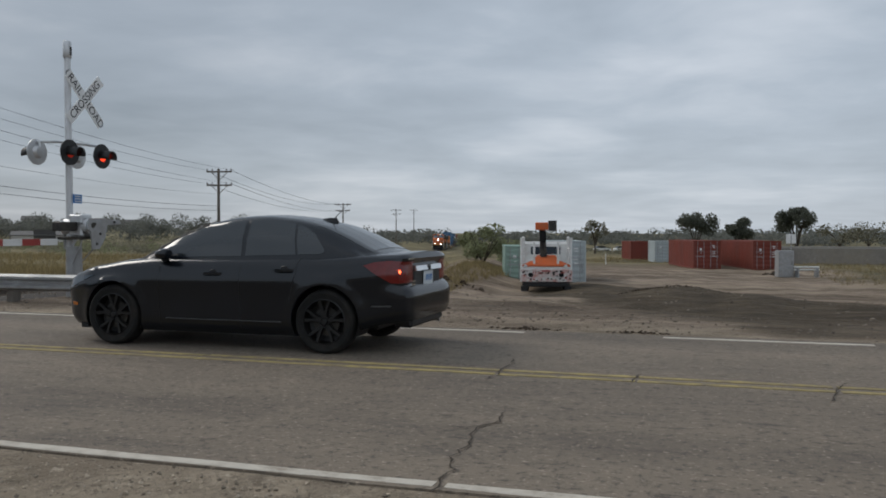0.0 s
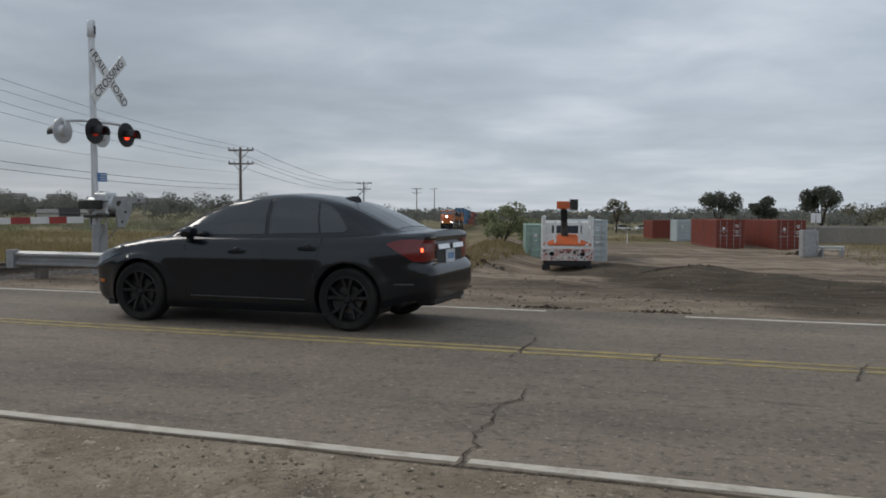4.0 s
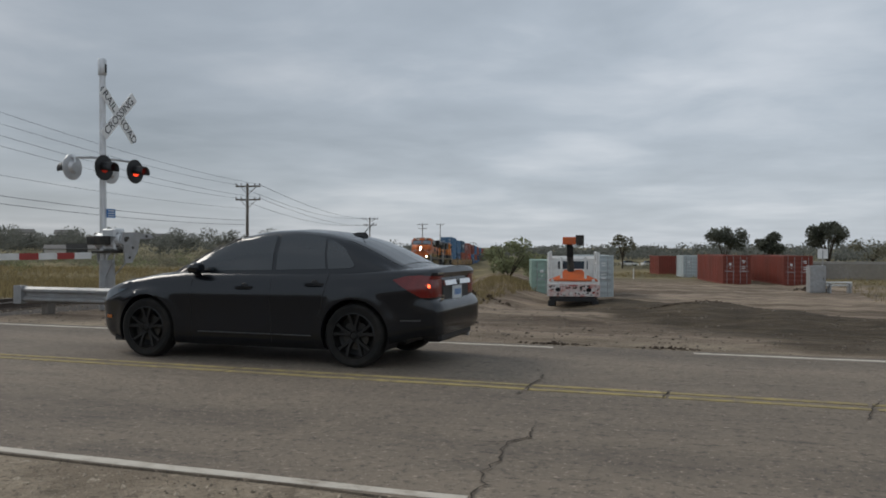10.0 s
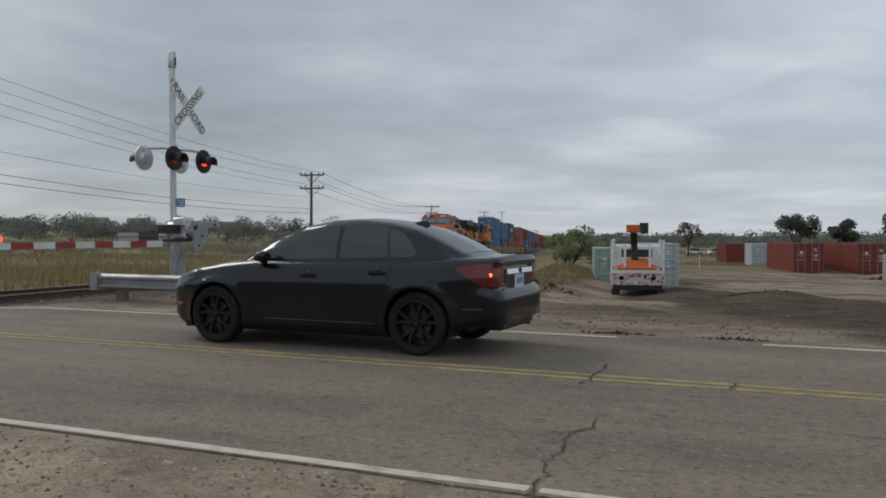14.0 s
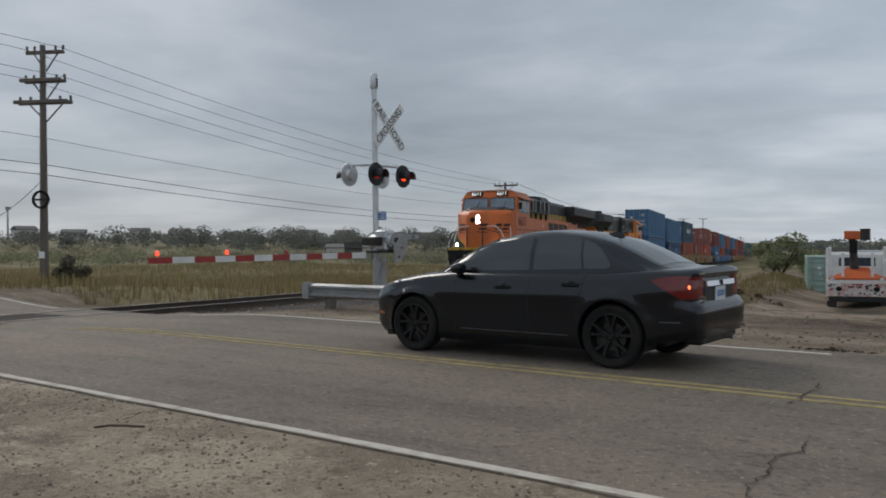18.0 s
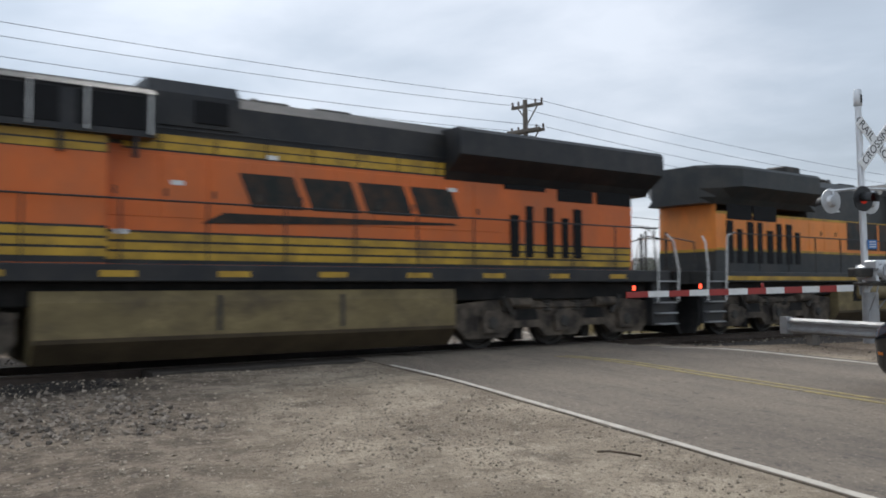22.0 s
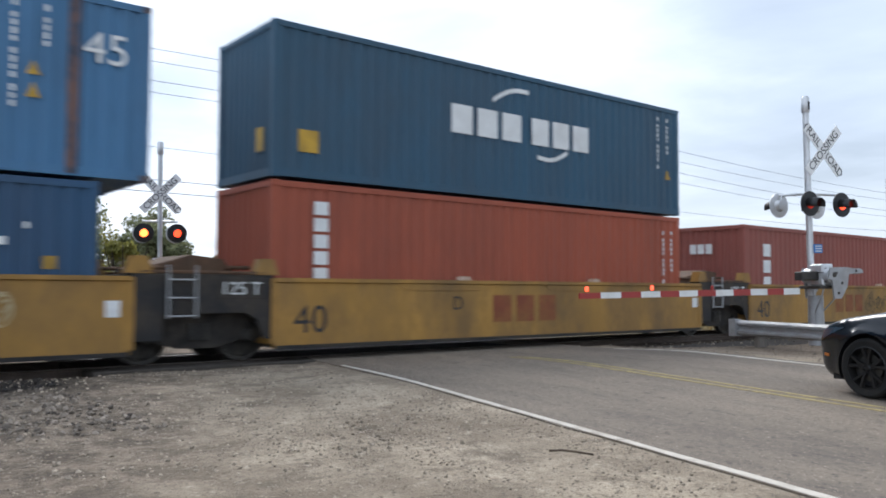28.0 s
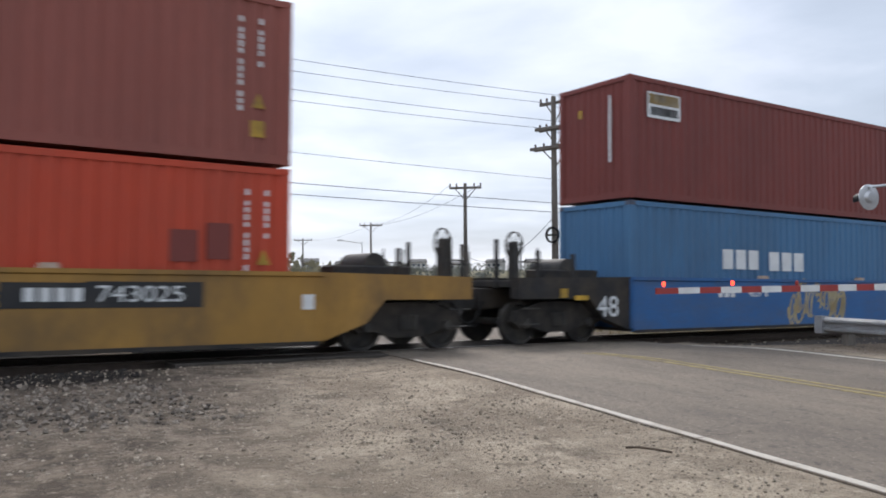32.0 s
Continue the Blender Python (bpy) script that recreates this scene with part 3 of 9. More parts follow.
# ---- ground: one sheet to the horizon ----
gx, gy = spread(-2600, 2600, -30, 14, 0.45, 1.13), spread(-1500, 2600, -6, 48, 0.45, 1.13)
GX, GY = np.meshgrid(gx, gy)
GZ = land(GX, GY)
nx, ny = len(gx), len(gy)
me = bpy.data.meshes.new("ground")
idx = np.arange(nx * ny).reshape(ny, nx)
faces = np.stack([idx[:-1, :-1], idx[:-1, 1:], idx[1:, 1:], idx[1:, :-1]], -1).reshape(-1, 4)
me.from_pydata(np.stack([GX, GY, GZ], -1).reshape(-1, 3).tolist(), [], faces.tolist())
me.shade_smooth()
ground = tagged(new("ground", me), "bare tan dirt, gravel and dry prairie grass beside the road", "ground", kind="structure")


def ground_material():
    m = bpy.data.materials.new("prairie_ground")
    m.use_nodes = True
    n, l = m.node_tree.nodes, m.node_tree.links
    b = n["Principled BSDF"]
    b.inputs["Roughness"].default_value, b.inputs["Specular IOR Level"].default_value = 0.92, 0.2
    co = n.new("ShaderNodeTexCoord")
    sp = n.new("ShaderNodeSeparateXYZ"); l.new(co.outputs["Object"], sp.inputs[0])

    def mth(op, a, c, clamp=False):
        t = n.new("ShaderNodeMath"); t.operation, t.use_clamp = op, clamp
        for k, v in enumerate((a, c)):
            if isinstance(v, (int, float)):
                t.inputs[k].default_value = v
            else:
                l.new(v, t.inputs[k])
        return t.outputs[0]

    def nz(sc, det=5, ro=0.6, stretch=None):
        t = n.new("ShaderNodeTexNoise")
        t.inputs["Scale"].default_value, t.inputs["Detail"].default_value, t.inputs["Roughness"].default_value = sc, det, ro
        if stretch:
            mp = n.new("ShaderNodeMapping"); mp.inputs["Scale"].default_value = stretch
            l.new(co.outputs["Object"], mp.inputs[0]); l.new(mp.outputs[0], t.inputs["Vector"])
        else:
            l.new(co.outputs["Object"], t.inputs["Vector"])
        return t.outputs[0]

    def step(v, lo, hi):
        t = n.new("ShaderNodeMapRange"); t.interpolation_type = "SMOOTHSTEP"
        t.inputs[1].default_value, t.inputs[2].default_value = lo, hi
        l.new(v, t.inputs[0])
        return t.outputs[0]

    def mx(f, a, c):
        t = n.new("ShaderNodeMix"); t.data_type = "RGBA"
        l.new(f, t.inputs[0])
        for k, v in ((6, a), (7, c)):
            if isinstance(v, tuple):
                t.inputs[k].default_value = v + (1,)
            else:
                l.new(v, t.inputs[k])
        return t.outputs[2]

    wob = mth("MULTIPLY", mth("SUBTRACT", nz(0.25, 5), 0.5), 7.0)
    X, Y = mth("ADD", sp.outputs[0], wob), mth("ADD", sp.outputs[1], wob)
    grit = nz(26, 6, 0.75)
    gravel = mx(step(nz(0.55, 6, 0.65), 0.35, 0.66), (0.255, 0.203, 0.147), (0.50, 0.412, 0.305))
    gravel = mx(step(grit, 0.45, 0.75), gravel, (0.20, 0.158, 0.115))
    gravel = mx(mth("MULTIPLY", step(nz(11, 5, 0.85), 0.53, 0.68), 0.45), gravel, (0.15, 0.118, 0.085))
    soil = mx(step(nz(0.30, 7, 0.7, (0.45, 1.3, 1)), 0.36, 0.66), (0.125, 0.092, 0.065), (0.37, 0.29, 0.215))
    soil = mx(step(nz(1.1, 8, 0.75, (0.35, 1.2, 1)), 0.50, 0.66), soil, (0.13, 0.100, 0.074))
    soil = mx(mth("MULTIPLY", step(nz(4.5, 6, 0.8, (0.6, 1.2, 1)), 0.54, 0.64), 0.6), soil, (0.42, 0.335, 0.25))
    soil = mx(mth("MULTIPLY", step(nz(2.6, 8, 0.8, (0.4, 1.4, 1)), 0.58, 0.66), 0.8), soil, (0.055, 0.042, 0.032))
    soil = mx(mth("MULTIPLY", step(grit, 0.45, 0.8), 0.6), soil, (0.085, 0.064, 0.048))
    gravel = mx(mth("MULTIPLY", step(nz(0.9, 7, 0.7), 0.50, 0.64), 0.6), gravel, (0.215, 0.172, 0.125))
    gravel = mx(mth("MULTIPLY", step(nz(3.2, 7, 0.75), 0.52, 0.66), 0.65), gravel, (0.145, 0.116, 0.084))
    gravel = mx(mth("MULTIPLY", step(nz(0.75, 6, 0.7, (1, 1, 1)), 0.54, 0.64), 0.65), gravel, (0.125, 0.100, 0.074))
    gravel = mx(mth("MULTIPLY", step(nz(6.0, 6, 0.8), 0.57, 0.66), 0.7), gravel, (0.60, 0.505, 0.39))
    gravel = mx(mth("MULTIPLY", step(nz(17, 4, 0.8), 0.58, 0.66), 0.7), gravel, (0.085, 0.067, 0.05))
    # darker spilled ballast and coal dust towards the track
    D = mth("ADD", mth("MULTIPLY", sp.outputs[0], -math.cos(TA)), mth("MULTIPLY", sp.outputs[1], -math.sin(TA)))
    D = mth("ADD", D, mth("MULTIPLY", mth("SUBTRACT", nz(0.5, 6), 0.5), 4.0))
    spill = mx(step(nz(2.2, 7, 0.75), 0.40, 0.64), (0.105, 0.082, 0.062), (0.30, 0.238, 0.178))
    spill = mx(mth("MULTIPLY", step(nz(9, 5, 0.8), 0.54, 0.64), 0.75), spill, (0.42, 0.35, 0.275))
    spill = mx(mth("MULTIPLY", step(nz(13, 5, 0.8), 0.55, 0.64), 0.75), spill, (0.055, 0.044, 0.034))
    E = mth("ADD", mth("MULTIPLY", sp.outputs[1], -1.0), mth("MULTIPLY", sp.outputs[0], -0.17))
    E = mth("ADD", E, mth("MULTIPLY", mth("SUBTRACT", nz(0.6, 7, 0.7), 0.5), 3.2))
    coarse = mth("MAXIMUM", mth("MULTIPLY", step(D, 10.6, 12.8), 0.8), mth("MULTIPLY", step(E, -0.4, 1.4), 0.9))
    gravel = mx(coarse, gravel, spill)
    # black grit against the rails: oil, with the train's shade painted in
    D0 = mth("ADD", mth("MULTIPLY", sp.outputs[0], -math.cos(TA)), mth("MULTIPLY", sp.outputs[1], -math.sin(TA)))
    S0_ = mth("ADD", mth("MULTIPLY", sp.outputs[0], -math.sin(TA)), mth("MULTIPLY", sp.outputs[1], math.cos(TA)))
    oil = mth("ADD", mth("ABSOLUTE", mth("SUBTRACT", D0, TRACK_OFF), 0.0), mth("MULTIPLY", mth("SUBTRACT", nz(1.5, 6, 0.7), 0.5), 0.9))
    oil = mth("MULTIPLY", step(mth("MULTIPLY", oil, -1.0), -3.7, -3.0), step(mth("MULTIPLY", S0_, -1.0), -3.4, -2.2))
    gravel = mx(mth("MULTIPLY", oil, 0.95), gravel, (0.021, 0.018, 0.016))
    grass = mx(step(nz(0.10, 7, 0.65), 0.38, 0.64), (0.105, 0.088, 0.048), (0.25, 0.20, 0.105))
    grass = mx(step(nz(0.9, 6, 0.7), 0.5, 0.75), grass, (0.10, 0.098, 0.05))
    # a heap of darker, fresher soil pushed up in the yard
    ridge = mth("ADD", sp.outputs[0], mth("MULTIPLY", mth("SUBTRACT", sp.outputs[1], 48.0), 0.205))
    dx = mth("DIVIDE", mth("ADD", mth("ADD", ridge, 5.4), mth("MULTIPLY", wob, 0.4)), 4.8)
    dy = mth("DIVIDE", mth("SUBTRACT", Y, 31.0), 21.0)
    fresh_soil = mth("SUBTRACT", 1.0, mth("ADD", mth("MULTIPLY", dx, dx), mth("MULTIPLY", dy, dy)), True)
    dark_soil = mx(step(nz(1.6, 7, 0.75, (0.5, 1.1, 1)), 0.38, 0.66), (0.046, 0.035, 0.022), (0.115, 0.087, 0.055))
    soil = mx(mth("MULTIPLY", step(fresh_soil, 0.0, 0.28), 0.92), soil, dark_soil)
    # bare gravel by the road's near side, soil in the yard, grass elsewhere
    far_side = step(Y, 9.5, 12.5)
    c = mx(far_side, gravel, soil)
    left = step(mth("MULTIPLY", X, -1.0), 16.0, 20.0)
    c = mx(mth("MULTIPLY", left, step(Y, 11.0, 14.0)), c, grass)
    c = mx(step(Y, 70.0, 100.0), c, grass)
    c = mx(mth("MULTIPLY", step(X, 9.0, 15.0), step(Y, 22.0, 34.0)), c, grass)
    c = mx(step(mth("MULTIPLY", X, -1.0), 30.0, 40.0), c, grass)
    d = n.new("ShaderNodeVectorMath"); d.operation = "LENGTH"; l.new(co.outputs["Object"], d.inputs[0])
    c = mx(step(d.outputs["Value"], 160, 420), c, mx(step(nz(0.012, 6, 0.7), 0.35, 0.65), (0.15, 0.135, 0.08), (0.25, 0.215, 0.125)))
    l.new(c, b.inputs["Base Color"])
    bp = n.new("ShaderNodeBump"); bp.inputs["Strength"].default_value, bp.inputs["Distance"].default_value = 0.9, 0.035
    l.new(mth("ADD", mth("ADD", grit, mth("MULTIPLY", nz(7, 6, 0.7), 1.5)), mth("MULTIPLY", mth("MULTIPLY", nz(1.7, 9, 0.75, (0.45, 1.4, 1)), far_side), 5.0)), bp.inputs["Height"]); l.new(bp.outputs[0], b.inputs["Normal"])
    return m


me.materials.append(ground_material())


# ---- road ----
def road_z(x, y):
    """The road's surface: flat, but laid to the rails where it crosses them."""
    s_ = -math.sin(TA) * x + math.cos(TA) * y
    d = abs((-math.cos(TA) * x - math.sin(TA) * y) - TRACK_OFF)
    w = 1 - float(smooth01(d, 1.6, 6.0))
    return w * (RAIL_Z - TRACK_GRADE * s_ - 0.012)


def strip(name, x0, x1, y0, y1, z, step, material, label, wobble=0.0, across=1):
    """A thin sheet along the road, with slightly uneven edges."""
    bm = fresh()
    n = max(1, int(round((x1 - x0) / step)))
    if x1 - x0 > 60:
        xs = [x for x in np.concatenate([np.linspace(x0, max(x0, -40), 40, endpoint=False), np.arange(max(x0, -40), min(x1, 14), step), np.linspace(min(x1, 14), x1, 20)])]
    else:
        xs = [x0 + (x1 - x0) * k / n for k in range(n + 1)]
    rnd = random.Random(len(name) * 7 + int(y0 * 10))
    prev = None
    for x in xs:
        a, b = y0 + rnd.uniform(-wobble, wobble), y1 + rnd.uniform(-wobble, wobble)
        ys = [a + (b - a) * k / across for k in range(across + 1)]
        row = [bm.verts.new((x, y, road_z(x, y) + z)) for y in ys] + [bm.verts.new((x, y, road_z(x, y) + z - 0.05)) for y in ys[::-1]]
        if prev:
            for i in range(len(row)):
                j = (i + 1) % len(row)
                bm.faces.new((prev[i], prev[j], row[j], row[i]))
        prev = row
    return solo(name, bm, material, label, "road marking" if "line" in name else "road", kind="structure")


strip("road", -420, 120, 3.98, 10.60, 0.0, 0.6, M_ASPHALT, "worn grey-brown asphalt of a two-lane road", 0.022, 10)
RC = [track_point(y / math.cos(TA)) for y in (ROAD_NEAR, ROAD_MID, ROAD_FAR)]
for x0, x1, inset in ((-300, RC[0].x - 2.6, 0.55), (RC[0].x + 2.0, -5.60, 0), (-5.575, -1.22, 0), (-1.16, 110, 0)):
    strip("near_white_line", x0, x1, ROAD_NEAR + inset - 0.043, ROAD_NEAR + inset + 0.043, 0.0025, 0.35, M_LINEWHITE, "worn white edge line painted on asphalt", 0.008)
for x0, x1 in ((-300, RC[2].x - 2.6), (RC[2].x + 2.6, -2.0), (-0.3, 2.0), (2.4, 110)):
    strip("far_white_line", x0, x1, ROAD_FAR - 0.05, ROAD_FAR + 0.05, 0.005, 0.35, M_LINEWHITE, "dusty white edge line half under dirt", 0.012)
for x0, x1 in ((-300, RC[1].x - 15), (RC[1].x + 2.8, -4.75), (-4.735, -1.66), (-1.63, -0.44), (-0.42, 1.12), (1.16, 110)):
    for dy in (-0.13, 0.07):
        strip("yellow_line", x0, x1, ROAD_MID + dy - 0.045, ROAD_MID + dy + 0.045, 0.005, 0.35, M_LINEYELLOW, "faded double yellow centre line", 0.010)


def crack(pts, width, label="open crack across the asphalt"):
    bm = fresh()
    rnd = random.Random(int(abs(pts[0][0] * 100)))
    fine = []
    for (xa, ya), (xb, yb) in zip(pts, pts[1:]):
        n = max(2, int(math.hypot(xb - xa, yb - ya) / 0.06))
        for k in range(n):
            t = k / n
            fine.append((xa + (xb - xa) * t + rnd.uniform(-.022, .022), ya + (yb - ya) * t + rnd.uniform(-.02, .02)))
    fine.append(pts[-1])
    prev = None
    for k, (x, y) in enumerate(fine):
        w = width * rnd.uniform(0.35, 1.0)
        dx, dy = (fine[min(k + 1, len(fine) - 1)][0] - fine[max(k - 1, 0)][0], fine[min(k + 1, len(fine) - 1)][1] - fine[max(k - 1, 0)][1])
        ln = math.hypot(dx, dy) or 1
        nxv, nyv = -dy / ln * w, dx / ln * w
        row = [bm.verts.new((x + nxv, y + nyv, 0.009)), bm.verts.new((x - nxv, y - nyv, 0.009))]
        if prev:
            bm.faces.new((prev[0], prev[1], row[1], row[0]))
        prev = row
    return solo("road_crack", bm, M_CRACK, label, "crack", kind="structure")


crack([(-1.20, 3.93), (-1.20, 4.30), (-1.27, 4.55), (-1.25, 4.80), (-1.31, 5.25), (-1.22, 5.45), (-1.24, 5.75)], 0.008)
crack([(-1.46, 5.22), (-1.31, 5.28), (-1.22, 5.46)], 0.006)
crack([(-1.66, 6.95), (-1.63, 7.22), (-1.65, 7.43), (-1.62, 7.83), (-1.69, 8.15)], 0.008)
crack([(1.01, 6.83), (1.13, 7.20), (1.15, 7.40), (1.27, 7.67)], 0.008)
crack([(-0.45, 7.2), (-0.43, 7.48), (-0.40, 7.6)], 0.009)
crack([(-5.62, 3.9), (-5.58, 4.3), (-5.66, 4.6)], 0.007)
crack([(-4.76, 7.15), (-4.74, 7.35), (-4.70, 7.55)], 0.009)

# ---- railway: ballast, ties, rails, crossing panels ----
S0, S1 = -70.0, 640.0


def along(name, outline, s0, s1, step, material, label, category, smooth=False):
    """Carries a section of (side, height) along the track."""
    bm = fresh()
    secs = []
    s = s0
    while s < s1:
        secs.append([track_point(s, a, b) for a, b in outline]); s += step
    secs.append([track_point(s1, a, b) for a, b in outline])
    rings(bm, secs)
    return solo(name, bm, material, label, category, kind="structure", smooth=smooth)


for a, b in ((S0, S1),):
    along("ballast", [(-2.9, -0.45), (-1.65, -0.19), (1.65, -0.19), (2.9, -0.55), (2.9, -0.8), (-2.9, -0.8)], a, b, 6, M_BALLAST, "grey crushed-stone ballast bed", "ballast")
for side in (-0.755, 0.755):
    along("rail", [(side - 0.07, -0.17), (side + 0.07, -0.17), (side + 0.07, -0.155), (side + 0.012, -0.13), (side + 0.012, -0.045), (side + 0.036, -0.035), (side + 0.036, -0.002), (side - 0.036, -0.002), (side - 0.036, -0.035), (side - 0.012, -0.045), (side - 0.012, -0.13), (side - 0.07, -0.155)], S0, S1, 10, M_RAIL, "rusty steel rail", "rail")
    along("rail_head", [(side - 0.030, -0.004), (side + 0.030, -0.004), (side + 0.026, 0.002), (side - 0.026, 0.002)], S0, S1, 10, M_RAILTOP, "polished top of a steel rail", "rail")
bm = fresh()
box(bm, -0.115, 0.115, -1.3, 1.3, -0.33, -0.168, 0.008)
tie_mesh = as_mesh("railway_tie", bm, M_TIE)
track_bed = thing("track_bed", Matrix(), "creosoted wooden ties under the rails", "railway track", kind="structure")
TRACK_M = pose(0, 0, 0, 0, 0, TRACK_TURN + 90)
s = -24.0
while s < 130:
    if not 3.2 < s < 13.0:
        ob = new("railway_tie", tie_mesh); ob.parent = track_bed
        ob.matrix_basis = Matrix.Translation(track_point(s)) @ pose(0, 0, 0, 0, math.degrees(TRACK_GRADE), TRACK_TURN + 90)
    s += 0.53
bm = fresh()
box(bm, -1.19, 1.19, -0.66, 0.66, -0.15, -0.010, 0.012)
panel_mesh = as_mesh("crossing_panel", bm, M_CONCRETE)
bm = fresh()
box(bm, -1.19, 1.19, -0.33, 0.33, -0.15, -0.012, 0.012)
panel_edge = as_mesh("crossing_panel", bm, M_CONCRETE)
crossing = thing("level_crossing", Matrix(), "worn dark crossing panels between and beside the rails", "level crossing", kind="structure")
for k in range(4):
    for side, me_ in ((0, panel_mesh), (-1.15, panel_edge), (1.15, panel_edge)):
        ob = new("crossing_panel", me_); ob.parent = crossing
        ob.matrix_basis = Matrix.Translation(track_point(4.6 + 2.4 * k, side)) @ pose(0, 0, 0, 0, math.degrees(TRACK_GRADE), TRACK_TURN + 90)


# ---- crossing signals ----
def flasher(parent, p, face, lit, back_pale=True, hot=None):
    """A flashing light: background disc, hood, lens. face: +1 looks along +x, -1 along -x."""
    bm = fresh()
    x, y, z = p
    f = face
    spun(bm, [(0.0, -0.10 * f), (0.10, -0.09 * f), (0.13, -0.02 * f), (0.255, -0.012 * f), (0.255, 0.006 * f), (0.11, 0.008 * f), (0.0, 0.008 * f)], (x, y, z), "X", 28)
    lamp = part("flashing_light", bm, M_LIGHTBLACK if face > 0 else M_MAST, parent, "round black signal light with hood", True)
    bm = fresh()
    secs = []
    for k in range(2):
        h = (0.01, 0.27)[k] * f
        secs.append([(x + h, y + 0.125 * math.cos(a), z + 0.125 * math.sin(a) - 0.03 * k) for a in [radians(-25 + 230 * i / 14) for i in range(15)]])
    rings(bm, secs, cap=False, closed=False)
    hood = part("hood", bm, M_LIGHTBLACK, lamp, "", True)
    sol = hood.modifiers.new("thick", "SOLIDIFY"); sol.thickness = 0.006
    bm = fresh()
    spun(bm, [(0.0, 0.035 * f), (0.06, 0.03 * f), (0.105, 0.012 * f)], (x, y, z), "X", 20)
    part("lens", bm, hot or M_REDLIT if lit else M_REDLENS, lamp, "lit red lens" if lit else "dark red lens", True)
    return lamp


def crossbuck(parent, x, y, z, face, both=True, tilt=0.0):
    for k, (ang, words) in enumerate(((-45, "RAIL ROAD"), (45, "CROSSING"))):
        bm = fresh()
        box(bm, -0.66, 0.66, -0.004, 0.004, -0.114, 0.114, 0.0)
        blade = part("crossbuck_blade", bm, M_SIGNWHITE, parent, "white board of a crossbuck sign")
        # boards stand across the road, in the yz plane
        blade.matrix_basis = pose(x + 0.012 * k * face, y, z, 0, -ang * face, 90 * face)
        if words == "CROSSING":
            bits = ((words, 0.0, 0.165),)
        else:
            bits = (("RAIL", -0.38, 0.165), ("ROAD", 0.38, 0.165))
        for w, off, h in bits:
            lettering("sign_lettering", w, h, M_INK, blade, pose(off, -0.006, 0, 0, 0, 0), 0.002)
            if both:
                lettering("sign_lettering", w, h, M_INK, blade, pose(-off, 0.006, 0, 0, 0, 180), 0.002)


def gate_arm(parent, root, length, toward, lit=(0.03, 0.30)):
    """A striped arm along y. toward: the sign of y in which it reaches."""
    x, y, z = root
    arm = None
    n = 12
    for k in range(n):
        a, b = y + toward * length * k / n, y + toward * length * (k + 1) / n
        hgt = (0.050 if toward < 0 else 0.044) + 0.012 * (1 - k / n)
        bm = fresh()
        box(bm, x - 0.018, x + 0.018, min(a, b), max(a, b), z - hgt, z + hgt)
        red = k % 2 == 1
        part("arm_stripe", bm, M_REDTAPE if red else M_WHITE, parent, "red stripe" if red else "white stripe")
    for f in lit:
        yy = y + toward * length * (1 - f)
        bm = fresh()
        spun(bm, [(0.0, 0.085), (0.026, 0.078), (0.032, 0.03), (0.024, 0.0), (0, 0)], (x, yy, z + 0.075), "Z", 14)
        part("gate_lamp", bm, M_GATELAMP, parent, "small lit red lamp", True)
    bm = fresh()
    spun(bm, [(0.0, 0.085), (0.026, 0.078), (0.032, 0.03), (0.024, 0.0), (0, 0)], (x, y + toward * length * 0.43, z + 0.06), "Z", 14)
    part("gate_lamp", bm, M_REDTAPE, parent, "small unlit red lamp", True)


def signal(m, label, near):
    g = thing("crossing_signal", m, label, "railroad signal", "crossing signals")
    bm = fresh(); rod(bm, (0, 0, -0.4), (0, 0, 5.2), 0.070, 0.062, 18)
    part("mast", bm, M_MAST, g, "", True)
    bm = fresh(); spun(bm, [(0.075, 0.0), (0.082, 0.01), (0.082, 0.30), (0.06, 0.34), (0.0, 0.345)], (0, 0, 4.88), "Z", 18)
    part("mast_cap", bm, M_MAST, g, "", True)
    if near:
        bm = fresh()
        box(bm, 0.060, 0.086, -0.02, 0.03, 4.93, 5.10)
        part("cap_band", bm, M_INK, g, "dark band")
    bm = fresh(); box(bm, -0.20, 0.20, -0.20, 0.20, -0.4, 0.05, 0.02)
    part("base", bm, M_GALV, g)
    return g


# the near signal leans a little
near_sig = signal(pose(-11.95, 13.72, -0.12, 0.2, -0.4, 0), "white mast with crossbuck, red flashing lights and lowered gate", True)
crossbuck(near_sig, 0.10, 0.36, 4.10, 1)
bm = fresh()
pipe(bm, [(-0.25, -0.58, 3.16), (-0.05, -0.28, 3.18), (0.0, 0.0, 3.19), (0.10, 0.35, 3.18), (0.22, 0.72, 3.16)], 0.028, 8)
part("light_bracket", bm, M_MAST, near_sig, "", True)
for p, f, lit in (((0.26, -0.26, 2.96), 1, False), ((0.26, 0.66, 2.96), 1, True), ((-0.26, -0.56, 2.96), -1, False), ((-0.26, 0.52, 2.96), -1, True)):
    flasher(near_sig, p, f, lit)
    bm = fresh(); rod(bm, (p[0] - 0.08 * f, p[1], p[2] + 0.08), (p[0] - 0.06 * f, p[1], 3.17), 0.022)
    part("light_stem", bm, M_MAST, near_sig)
bm = fresh(); box(bm, 0.085, 0.10, 0.0, 0.24, 1.97, 2.15, 0.0)
part("blue_notice", bm, M_BLUESIGN, near_sig, "small blue emergency notice plate")
bm = fresh()
for k in range(3):
    box(bm, 0.101, 0.104, 0.03, 0.21, 2.00 + 0.05 * k, 2.02 + 0.05 * k)
pieces("notice_bar", bm, M_LETTER, near_sig)


